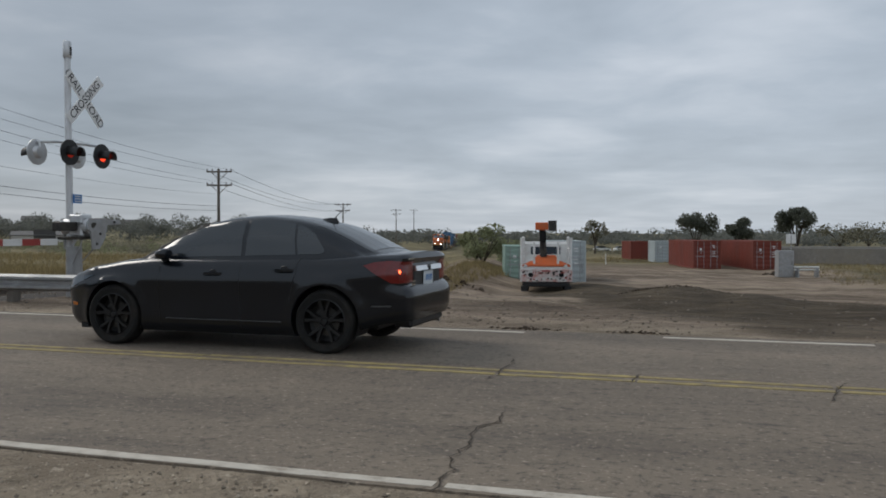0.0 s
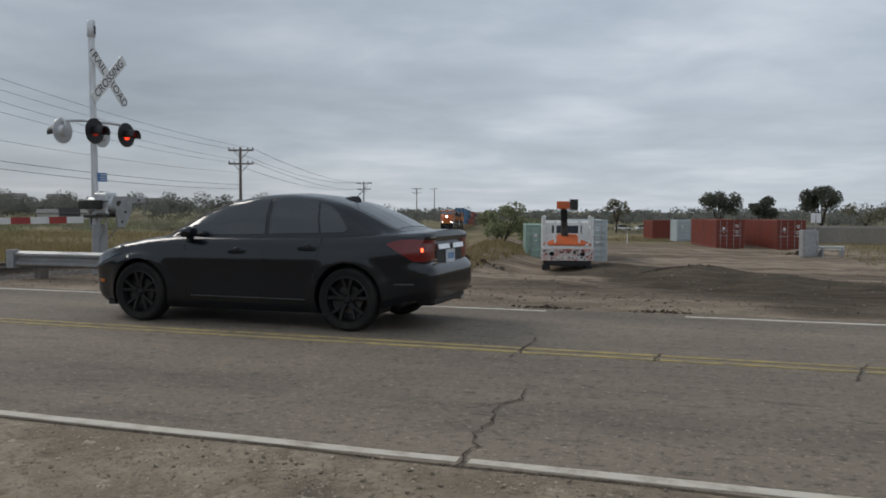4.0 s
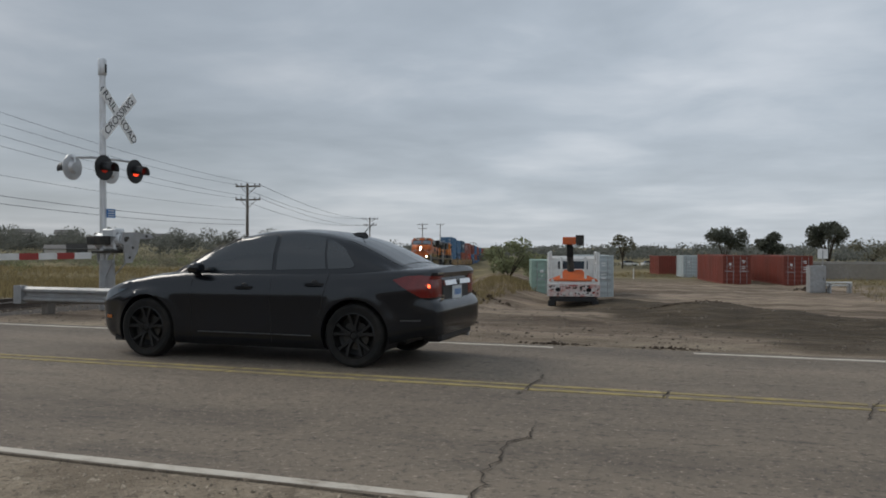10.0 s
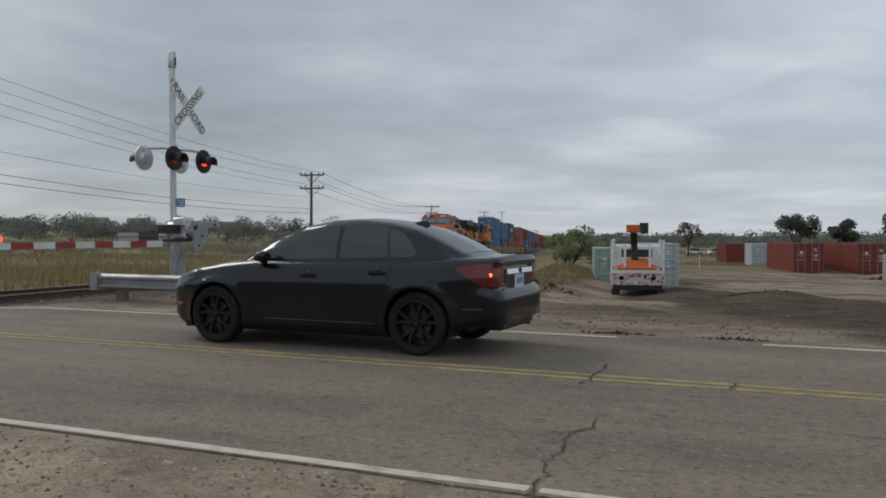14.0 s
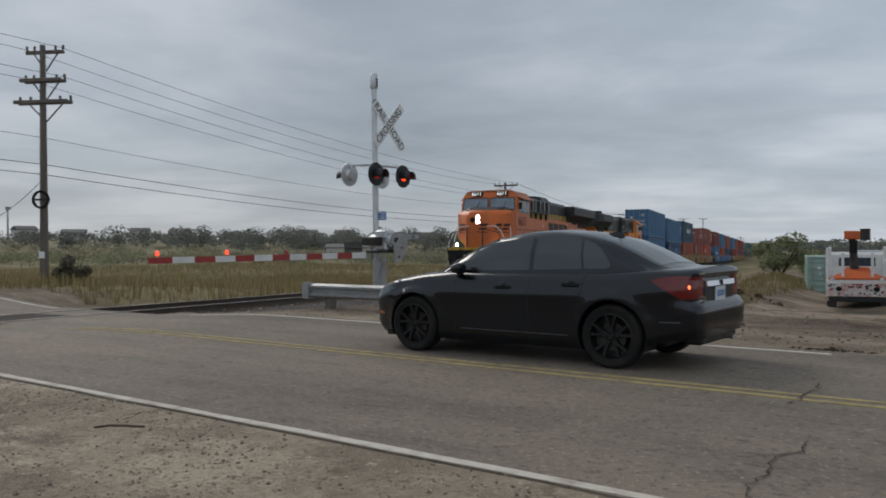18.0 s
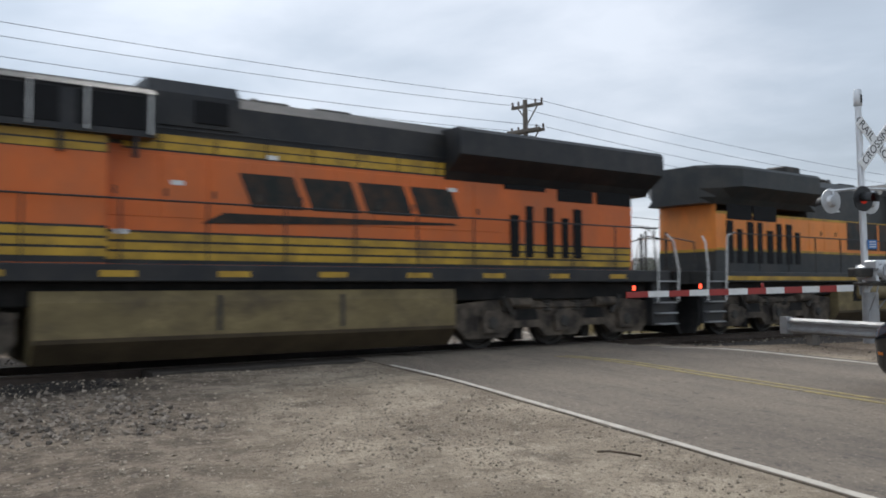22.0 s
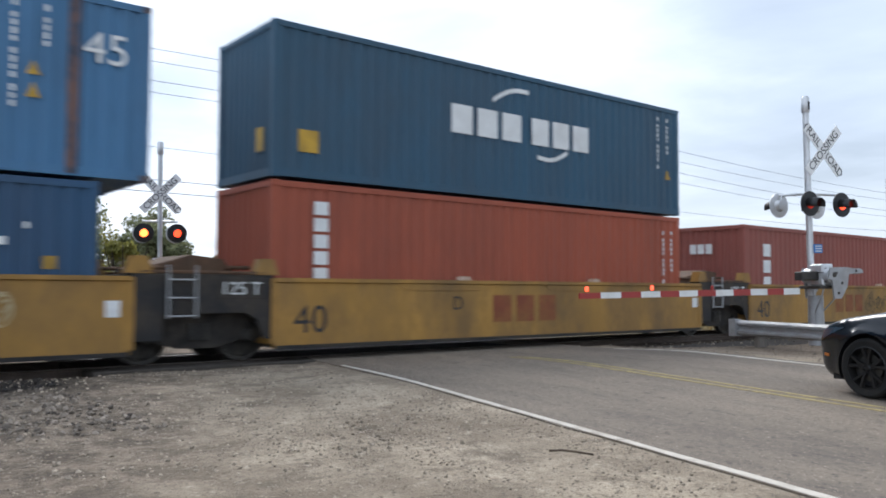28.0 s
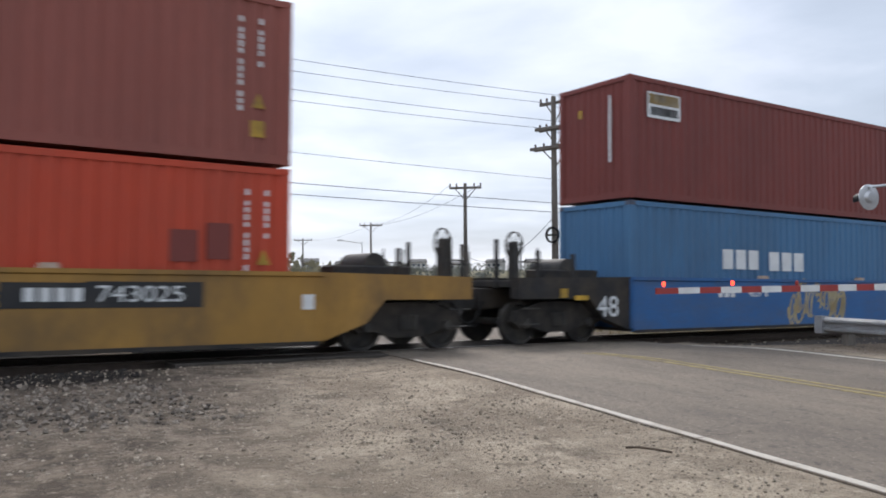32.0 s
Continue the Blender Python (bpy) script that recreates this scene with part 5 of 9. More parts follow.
            for x0, x1, z0, z1 in ((-8.9, -7.5, 3.98, 4.46), (-5.7, -5.05, 3.80, 4.36), (-4.75, -4.05, 3.86, 4.36)):
                part("cabinet_screen", box(fresh(), x0, x1, min(1.21 * k, 1.232 * k), max(1.21 * k, 1.232 * k), z0, z1), M_GRILLE, g)
            for x, z in ((-8.8, 3.86), (-12.4, 3.62), (-5.0, 3.55), (-14.5, 3.9), (-15.1, 3.92)):
                part("small_notice", box(fresh(), x, x + 0.26, min((0.95 if x < -9 else 1.22) * k, (0.962 if x < -9 else 1.234) * k), max((0.95 if x < -9 else 1.22) * k, (0.962 if x < -9 else 1.234) * k), z, z + 0.06), M_LETTER, g)
        for a in range(3 if first else 0):
            x = -7.45 + a * 1.28
            bm = fresh(); box(bm, x, x + 1.05, min(1.44 * k, 1.462 * k), max(1.44 * k, 1.462 * k), 3.82, 4.36, 0.01)
            part("cabinet_screen", bm, M_GRILLE, g)
    # radiator wings
    def wing(x, hw, zl):
        return [(x, -0.95, 3.55), (x, 0.95, 3.55), (x, min(1.10, hw), 3.72), (x, hw, zl), (x, hw, 4.50), (x, hw - 0.08, 4.58), (x, -hw + 0.08, 4.58), (x, -hw, 4.50), (x, -hw, zl), (x, -min(1.10, hw), 3.72)]

    ends = ((-19.80, 1.53, 4.02), (-13.6, 1.53, 4.02)) if first else ((-18.95, 0.80, 3.95), (-18.55, 1.26, 3.95), (-17.9, 1.46, 4.02), (-14.1, 1.46, 4.02), (-13.5, 0.96, 4.0))
    part("radiator", rings_bm([wing(*w_) for w_ in ends]), dark, g, "overhanging dark radiator housing")
    for k in (-1, 1):
        for x, xe in ((-19.25, -18.05), (-17.92, -16.78), (-16.4, -15.2)) if first else ((-17.95, -16.8), (-16.75, -15.6)):
            bm = fresh(); box(bm, x, xe, min(0.94 * k, 0.975 * k), max(0.94 * k, 0.975 * k), (3.28 if x < -17 else 3.46) if first else 3.16, 3.66, 0.01)
            part("radiator_screen", bm, M_GRILLE, g)
        for a, x in enumerate((-17.54, -17.12, -16.66, -16.03, -15.62) if first else [-17.98 + 0.475 * i for i in range(8)]):
            bm = fresh(); box(bm, x, x + (0.26 if a % 2 == 0 else 0.21) + (0.0 if first else 0.03), min(0.945 * k, 0.985 * k), max(0.945 * k, 0.985 * k), 1.97 if first else 1.95, 3.12 if a % 3 != 1 else 2.9, 0.012)
            part("air_grille", bm, M_GRILLE, g, "tall black grille")
        for a in range(14):
            x = (-15.1 if first else -13.9) + a * 0.82
            if x > -4.4 or (first and -7.0 < x):
                continue
            bm = fresh(); box(bm, x, x + 0.74, min(0.945 * k, 0.962 * k), max(0.945 * k, 0.962 * k), 2.50 if first else 2.40, lo_top - 0.12, 0.006)
            d = part("hood_door", bm, orange, g)
            bm = fresh(); box(bm, x + 0.62, x + 0.66, min(0.95 * k, 0.985 * k), max(0.95 * k, 0.985 * k), 2.85, 2.98)
            part("latch", bm, M_STEEL, d)
        if first:
            for x0, x1, y, z0, z1 in ((-19.2, -6.95, 0.952, 1.72, 2.27), (-6.9, -3.55, 1.302, 1.72, 2.30), (-3.5, -0.98, 1.523, 1.84, 2.34), (-14.4, -7.2, 0.952, 3.60, 3.91)):
                part("band_backing", box(fresh(), x0, x1, min((y - 0.02) * k, (y + 0.004) * k), max((y - 0.02) * k, (y + 0.004) * k), z0, z1), dark, g)
            for z in (1.93, 2.09, 2.25):
                for x0, x1, y, dz in ((-19.2, -6.95, 0.955, -0.08), (-6.9, -3.55, 1.305, -0.05), (-3.5, -0.98, 1.528, 0.0)):
                    bm = fresh(); box(bm, x0, x1, min((y - 0.01) * k, (y + 0.010) * k), max((y - 0.01) * k, (y + 0.010) * k), z + dz - 0.060, z + dz + 0.060)
                    part("hood_stripe", bm, M_YELLOW, g, "thin yellow stripe")
            for z in (3.69, 3.83):
                bm = fresh(); box(bm, -14.4, -7.2, min(0.945 * k, 0.960 * k), max(0.945 * k, 0.960 * k), z - 0.058, z + 0.058)
                part("hood_stripe", bm, M_YELLOW, g)
            part("band_backing", box(fresh(), -6.9, -3.55, min(1.28 * k, 1.306 * k), max(1.28 * k, 1.306 * k), 3.44, 3.72), dark, g)
            for z in (3.51, 3.65):
                part("hood_stripe", box(fresh(), -6.88, -3.6, min(1.29 * k, 1.312 * k), max(1.29 * k, 1.312 * k), z - 0.055, z + 0.055), M_YELLOW, g)
            for x in (-7.5, -6.55, -5.75, -4.75, -4.3):
                rail_run(g, [(x, 1.475 * k, 3.76), (x, 1.475 * k, 4.42)], 0.020, "cabinet_rail_post", M_SILVERHAND)
            rail_run(g, [(-7.5, 1.475 * k, 4.40), (-4.3, 1.475 * k, 4.40)], 0.014, "cabinet_rail", M_LOCOBLACK)
            for x in (-7.3, -6.2, -5.2, -4.2):
                part("cabinet_bracket", box(fresh(), x - 0.03, x + 0.03, min(1.28 * k, 1.42 * k), max(1.28 * k, 1.42 * k), 3.40, 3.72), M_LOCOBLACK, g)
            rail_run(g, [(-14.4, 1.02 * k, 3.98), (-7.6, 1.02 * k, 3.98)], 0.014, "hood_rail", M_LOCOBLACK)
            for i in range(8):
                x = -14.3 + i * 0.93
                rail_run(g, [(x, 0.95 * k, 3.62), (x, 1.02 * k, 3.64), (x, 1.02 * k, 3.98)], 0.012, "hood_rail_post", M_LOCOBLACK)
            for x, z in ((-9.9, 3.62), (-13.9, 3.3), (-8.2, 3.05), (-7.3, 2.2)):
                part("small_notice", box(fresh(), x, x + 0.22, min(0.95 * k, 0.97 * k), max(0.95 * k, 0.97 * k), z, z + 0.08), M_LETTER, g)
            part("lower_band", box(fresh(), -3.53, -0.97, min(1.515 * k, 1.526 * k), max(1.515 * k, 1.526 * k), 1.70, 1.85), dark, g)
        # painted company mark, as plain slabs with an underline
        y = 0.968 * k
        for i in range(4):
            bm = fresh()
            if first:
                blocks(bm, -14.0 + 1.19 * i, 2.74, 1.19, 0.60, 1, 0.14, 0.24 * k, y + (0.004 if k < 0 else 0.0))
            else:
                blocks(bm, -11.75 + 1.01 * i, 2.45, 1.01, 0.88, 1, 0.13, 0.0, y + 0.004 * (k < 0))
            part("company_mark", bm, M_MARK, g, "dark painted slab")
        if first:
            bm = fresh()
            prism(bm, [(-13.9, 2.60), (-8.5, 2.42), (-8.9, 2.62), (-13.8, 2.64)], "Y", y - 0.002, y + 0.002)
            part("mark_underline", bm, M_MARK, g)
        # walkway rail
        top = [(HOOD - 0.3, 1.50 * k, 2.72), (-3.8, 1.50 * k, 2.72)]
        rail_run(g, top, 0.018, "walkway_rail", M_LOCOBLACK)
        for a in range(12):
            x = HOOD - 0.2 + a * 1.38
            rail_run(g, [(x, 1.50 * k, 1.70), (x, 1.50 * k, 2.73)], 0.018, "stanchion", M_LOCOBLACK)
        # stairwells with pale handrails
        for x, d in ((0.35, 1), (REAR + (0.40 if first else 0.52), -1)):
            st = part("stairwell", box(fresh(), x - 0.42, x + 0.42, min(0.95 * k, 1.40 * k), max(0.95 * k, 1.40 * k), 0.36, 1.70, 0.01), M_LOCOBLACK, g)
            for z in (0.40, 0.66, 0.92, 1.18, 1.44):
                bm = fresh(); box(bm, x - 0.34, x + 0.34, min(1.30 * k, 1.56 * k), max(1.30 * k, 1.56 * k), z - 0.016, z + 0.016)
                part("step", bm, M_GALV, st, "step with a pale edge")
            if first and d > 0:
                rail_run(g, [(0.60, 0.50 * k, 2.80), (0.62, 0.95 * k, 2.80), (0.66, 1.25 * k, 2.55), (0.70, 1.54 * k, 2.0), (0.72, 1.57 * k, 1.60), (0.72, 1.57 * k, 1.10), (0.78, 1.55 * k, 0.98)], 0.022, "handrail", M_SILVERHAND, "white stair handrail")
                rail_run(g, [(-0.40, 1.40 * k, 2.82), (-0.22, 1.48 * k, 2.74), (-0.14, 1.52 * k, 2.35), (0.00, 1.56 * k, 1.95), (0.02, 1.58 * k, 1.45), (-0.02, 1.57 * k, 0.85)], 0.022, "handrail", M_SILVERHAND, "white stair handrail")
            else:
                for xx in (x - 0.38, x + 0.38):
                    rail_run(g, [(xx, 1.54 * k, 0.95), (xx, 1.57 * k, 1.72), (xx - 0.10 * d, 1.52 * k, 2.45), (xx - 0.16 * d, 1.50 * k, 2.66), (xx - 0.50 * d, 1.48 * k, 2.74)] if xx * d < x * d else [(xx, 1.54 * k, 0.95), (xx, 1.57 * k, 1.72), (xx - 0.05 * d, 1.45 * k, 2.45), (xx - 0.12 * d, 1.30 * k, 2.62)], 0.021, "handrail", M_SILVERHAND, "white stair handrail")
    # platforms, couplers, plough
    for x, d in ((0.95, 1), (REAR, -1)):
        part("end_platform", box(fresh(), x - 0.5, x + 0.12, -1.5, 1.5, 1.36, 1.70, 0.02), M_PLOUGH, g)
        if first and d > 0:
            part("platform_edge", box(fresh(), x + 0.08, x + 0.135, -1.46, 1.46, 1.58, 1.71, 0.008), M_YELLOW, g, "dirty yellow platform edge")
        part("coupler", box(fresh(), min(x, x + 0.75 * d), max(x, x + 0.75 * d), -0.17, 0.17, 0.74, 1.08, 0.05), M_STEEL, g)
        bm = fresh()
        secs = []
        for i in range(13):
            y = -1.40 + 2.80 * i / 12
            v_ = 0.36 * (1 - abs(y) / 1.40) - 0.06
            secs.append([(x + (v_ * f_ + o_) * d, y, z) for f_, o_, z in ((0.3, 0.10, 1.06), (0.45, 0.14, 0.98), (0.6, 0.12, 0.80), (0.75, 0.13, 0.58), (0.9, 0.20, 0.34), (1.0, 0.34, 0.13), (0.95, 0.26, 0.12), (0.8, 0.06, 0.36), (0.5, 0.0, 0.70), (0.3, 0.0, 1.02))])
        rings(bm, secs)
        part("snow_plough", bm, M_PLOUGH, g, "black snow plough", True)
        part("buffer_beam", box(fresh(), min(x - 0.15 * d, x + 0.12 * d), max(x - 0.15 * d, x + 0.12 * d), -1.46, 1.46, 0.98, 1.40, 0.03), M_PLOUGH, g)
        for y in (-0.95, 0.95):
            part("plough_brace", rod(fresh(), (x + 0.05 * d, y, 1.1), (x + 0.22 * d, y * 0.9, 0.55), 0.035, n=6), M_PLOUGH, g)
        rail_run(g, [(x + 0.14 * d, -0.55, 1.36), (x + 0.34 * d, -0.45, 1.06), (x + 0.36 * d, -0.1, 0.94), (x + 0.34 * d, 0.3, 1.04), (x + 0.16 * d, 0.5, 1.34)], 0.022, "chain", M_GALV)
        rail_run(g, [(x + 0.08 * d, -1.35, 1.7), (x + 0.08 * d, -1.30, 2.45), (x + 0.02 * d, -0.50, 2.62)], 0.018, "end_rail", M_LOCOBLACK)
        rail_run(g, [(x + 0.08 * d, 1.35, 1.7), (x + 0.08 * d, 1.30, 2.45), (x + 0.02 * d, 0.50, 2.62)], 0.018, "end_rail", M_LOCOBLACK)
        if d < 0:
            for i in range(7):
                y = -0.2 + 0.2 * i
                rail_run(g, [(x - 0.05, y, 1.62), (x - 0.28, y, 1.30 - 0.05 * (i % 3)), (x - 0.42, y * 0.95, 0.85), (x - 0.36, y * 0.9, 0.45)], 0.045, "jumper_hose", M_RUBBER)
            part("walkway_plate", box(fresh(), x - 0.30, x - 0.02, -0.40, 0.40, 1.60, 1.68, 0.02), M_PLOUGH, g)
            part("anti_climber", box(fresh(), x - 0.20, x + 0.02, -1.45, 1.45, 1.30, 1.52, 0.03), M_PLOUGH, g)
        for y in (-0.42, 0.42):
            rail_run(g, [(x + 0.10 * d, y, 1.7), (x + 0.10 * d, y, 2.75)], 0.035, "end_post", M_STEEL)
        for y in (-1.0, -0.85, -0.62, -0.48, 0.48, 0.62, 0.85, 1.0):
            rail_run(g, [(x + 0.14 * d, y, 1.35), (x + 0.42 * d, y * 1.05, 0.95), (x + 0.55 * d, y * 0.8, 0.75)], 0.03, "air_hose", M_RUBBER)
    # lamps
    for z in (3.26, 3.02) if first else (4.62, 4.42):
        x0 = 0.58 if first else -1.10
        px_ = (x0, 0.0, z)
        bm = fresh(); spun(bm, [(0.10, 0.045), (0.125, 0.05), (0.13, -0.25)], px_, "X", 18)
        hl = part("headlamp", bm, M_STEEL, g, "lit headlamp" if first else "unlit headlamp", True)
        bm = fresh(); spun(bm, [(0.0, 0.025), (0.07, 0.02), (0.105, 0.0)], px_, "X", 18)
        part("lens", bm, M_HEADLAMP if first else M_WINDOW, hl, "", True)
    for y in (-0.97, 0.97):
        bm = fresh(); spun(bm, [(0.085, 0.035), (0.105, 0.04), (0.11, -0.16)], (1.02, y, 1.86), "X", 16)
        dl = part("ditch_lamp", bm, M_STEEL, g, "lit ditch lamp" if first else "unlit ditch lamp", True)
        bm = fresh(); spun(bm, [(0.0, 0.02), (0.06, 0.015), (0.09, 0.0)], (1.02, y, 1.86), "X", 16)
        part("lens", bm, M_HEADLAMP if first else M_WINDOW, dl, "", True)
    # nose mark and door
    bm = fresh()
    if first:
        # slanted slabs across the nose and round its corners
        for m_, x_, w_, n_ in ((pose(0.586, -0.52, 0, 0, 0, 90), 0.0, 1.04, 2), (pose(0.405, 0.792, 0, 0, 0, 136.8), 0.02, 0.86, 2), (pose(-0.222, -1.385, 0, 0, 0, 43.2), 0.05, 0.78, 2)):
            for i in range(n_):
                st_ = w_ / n_
                for z_, h_ in ((2.62, 0.10), (2.80, 0.13)):
                    bm = fresh(); blocks(bm, x_ + i * st_ + (z_ - 2.6) * 0.4, z_, st_, h_, 1, 0.2, 0.07, 0.0)
                    nm_ = part("nose_mark", bm, M_MARK, g, "dark slanted stroke of a painted mark")
                    nm_.matrix_basis = m_
            bm = fresh(); prism(bm, [(x_, 2.50), (x_ + w_, 2.46), (x_ + w_, 2.50), (x_, 2.53)], "Y", -0.004, 0.0)
            part("mark_underline", bm, M_MARK, g).matrix_basis = m_
        part("nose_door", box(fresh(), 0.56, 0.596, -0.46, -0.02, 1.74, 2.95, 0.012), M_ORANGE, g)
        part("nose_window", spun(fresh(), [(0.0, 0.02), (0.13, 0.015), (0.14, 0.0)], (0.58, -0.30, 3.12), "X", 14), M_GRILLE, g)
        # dark chin with a yellow edge that rises towards the cab
        for k in (-1, 1):
            for nm, mt, off in (("nose_chin", M_LOCOBLACK, 0.006), ("nose_chin_edge", M_YELLOW, 0.010)):
                bm = fresh()
                rings(bm, [[(x + off, k * (y + off), z0), (x + off, k * (y + off), z1), (x - 0.02, k * (y - 0.02), z1), (x - 0.02, k * (y - 0.02), z0)] for x, y, z0, z1 in (((0.38, 0.80, 1.70, 1.84), (-0.28, 1.42, 1.70, 2.16), (-0.40, 1.49, 1.70, 2.22)) if mt is M_LOCOBLACK else ((0.38, 0.80, 1.84, 1.91), (-0.28, 1.42, 2.16, 2.25), (-0.40, 1.49, 2.22, 2.34)))])
                part(nm, bm, mt, g, "" if mt is M_LOCOBLACK else "yellow chin line")
            for z in (1.93, 2.09, 2.25):
                part("nose_stripe", box(fresh(), -0.97, -0.42, min(1.50 * k, 1.528 * k), max(1.50 * k, 1.528 * k), z - 0.068, z + 0.068), M_YELLOW, g)
            part("nose_stripe_backing", box(fresh(), -0.97, -0.41, min(1.49 * k, 1.522 * k), max(1.49 * k, 1.522 * k), 1.70, 2.34), dark, g)
    # dark panel over the top of the nose, widening down its shoulders towards the windscreens
    def lid(x):
        a, b, zs, zt = (float(np.interp(x, [p[0] for p in nose_plan[::-1]], [p[c_] for p in nose_plan[::-1]])) for c_ in (1, 2, 3, 4))
        f = float(np.interp(x, [-0.95, 0.10], [0.92, 0.10]))
        return [(x, -b - (a - b) * f, zt - (zt - zs) * f), (x, -b, zt), (x, b, zt), (x, b + (a - b) * f, zt - (zt - zs) * f)]

    bm = fresh()
    rings(bm, [[(x_, y_ * 1.004, z_ + 0.009) for x_, y_, z_ in lid(x)] + [(x_, y_ * 0.98, z_ - 0.03) for x_, y_, z_ in lid(x)[::-1]] for x in (0.34 if first else 0.6, 0.10, -0.10, -0.27, -0.41, -0.7, -0.94)])
    part("anti_glare_panel", bm, dark, g, "dark anti-glare panel")
    # roof details
    if first:
        part("raised_hood", prism(fresh(), [(-1.0, 4.05), (1.0, 4.05), (1.02, 4.60), (0.86, 4.84), (-0.86, 4.84), (-1.02, 4.60)], "X", -9.15, -7.58), dark, g, "raised dark hood over the engine")
        for k in (-1, 1):
            part("hood_screen", box(fresh(), -8.95, -8.35, min(1.0 * k, 1.035 * k), max(1.0 * k, 1.035 * k), 4.12, 4.52, 0.01), M_GRILLE, g)
    for x, w in ((-10.05, 0.32), (-11.3, 0.40)) if first else ((-9.2, 0.35), (-10.6, 0.45)):
        part("roof_hatch", box(fresh(), x - w, x + w, -0.42, 0.42, 4.55, 4.68 + hz_, 0.02), dark, g)
    sx = -8.2 if first else -13.7
    part("exhaust_stack", box(fresh(), sx - 0.42, sx + 0.42, -0.36, 0.36, 4.50, (4.78 + hz_) if first else 5.02, 0.05), M_STEEL, g, "sooty exhaust stack")
    part("stack_collar", box(fresh(), sx - 0.50, sx + 0.50, -0.44, 0.44, 4.54, 4.62 + hz_, 0.02), M_STEEL, g)
    hx = -9.4 if first else -11.5
    for dx, dy, fl in ((0.0, 0.0, 1), (0.1, 0.18, 1), (-0.1, -0.18, -1)):
        bm = fresh(); spun(bm, [(0.0, -0.02 * fl), (0.035, 0.0), (0.038, 0.25 * fl), (0.095, 0.42 * fl), (0.0, 0.36 * fl)], (hx + dx, dy, 4.76 + hz_), "X", 12)
        part("air_horn", bm, M_STEEL, g, "", True)
    part("horn_bracket", box(fresh(), hx - 0.12, hx + 0.12, -0.30, 0.30, 4.54 + hz_, 4.70 + hz_, 0.02), M_STEEL, g)
    part("cab_ac_unit", box(fresh(), -2.7, -1.9, -0.5, 0.5, 4.76, 4.88, 0.03), M_WHITE, g)
    if not first:
        part("inverter_bulge", prism(fresh(), [(-9.75, 4.30), (-9.0, 4.735), (-8.95, 4.30)], "Y", -1.0, 1.0), dark, g)
        for k in (-1, 1):
            part("hood_notice", box(fresh(), -3.3, -3.0, min(1.52 * k, 1.532 * k), max(1.52 * k, 1.532 * k), 2.75, 2.80), M_LETTER, g)
    # fuel tank
    bm = fresh()
    prism(bm, [(-1.42, 1.28), (-1.46, 1.1), (-1.46, 0.50), (-1.20, 0.17), (1.20, 0.17), (1.46, 0.50), (1.46, 1.1), (1.42, 1.28)], "X", -13.5 if first else -13.25, -5.85)
    part("fuel_tank", bm, M_TANK, g, "dusty tan fuel tank")
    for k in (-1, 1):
        # thin panel over the tank's lower slope, coloured for oil and for shade
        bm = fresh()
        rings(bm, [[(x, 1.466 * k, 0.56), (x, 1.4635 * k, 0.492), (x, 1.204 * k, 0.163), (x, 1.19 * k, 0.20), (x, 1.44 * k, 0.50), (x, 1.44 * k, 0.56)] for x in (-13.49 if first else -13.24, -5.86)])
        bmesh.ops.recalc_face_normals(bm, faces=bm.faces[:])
        part("tank_skirt", bm, M_TANKLOW, g, "lower side of the tank, darkened by oil and painted shade")
        for x0, x1 in ((-8.7, -8.62), (-11.0, -10.92)):
            part("tank_strap", box(fresh(), x0, x1, min(1.46 * k, 1.475 * k), max(1.46 * k, 1.475 * k), 0.62, 1.2), M_STEEL, g)
        if not first:
            # flat black plate in place of a hollow, coloured as its shade
            part("tank_recess", box(fresh(), -12.4, -7.5, min(1.45 * k, 1.468 * k), max(1.45 * k, 1.468 * k), 0.84, 1.30), M_PLOUGH, g)
            for z in (0.95,):
                for xa in (-12.15, -9.6):
                    bm = fresh(); spun(bm, [(0.0, -0.06), (0.14, -0.03), (0.21, 0.04), (0.21, 1.88), (0.14, 1.95), (0.0, 1.98)], (xa, 1.46 * k, 1.10), "X", 18)
                    part("air_reservoir", bm, M_TANK, g, "dusty cylindrical air tank", True)
    sets = []
    for xc in (-2.72, -16.63 if first else -16.14):
        sets += loco_truck(g, xc, (-2.05, 0.0, 2.05))[1]
    return g, sets


def rings_bm(sections):
    bm = fresh(); rings(bm, sections)
    return bm


# ---- containers ----
BOXES = {}


def wavy(length, pitch, depth):
    """A trapezoid-waved line: pairs of (along, out)."""
    n = max(2, round(length / pitch))
    p = length / n
    pts = []
    for k in range(n):
        a = k * p
        pts += [(a, 0.0), (a + p * 0.30, 0.0), (a + p * 0.50, -depth), (a + p * 0.80, -depth)]
    pts.append((length, 0.0))
    return pts


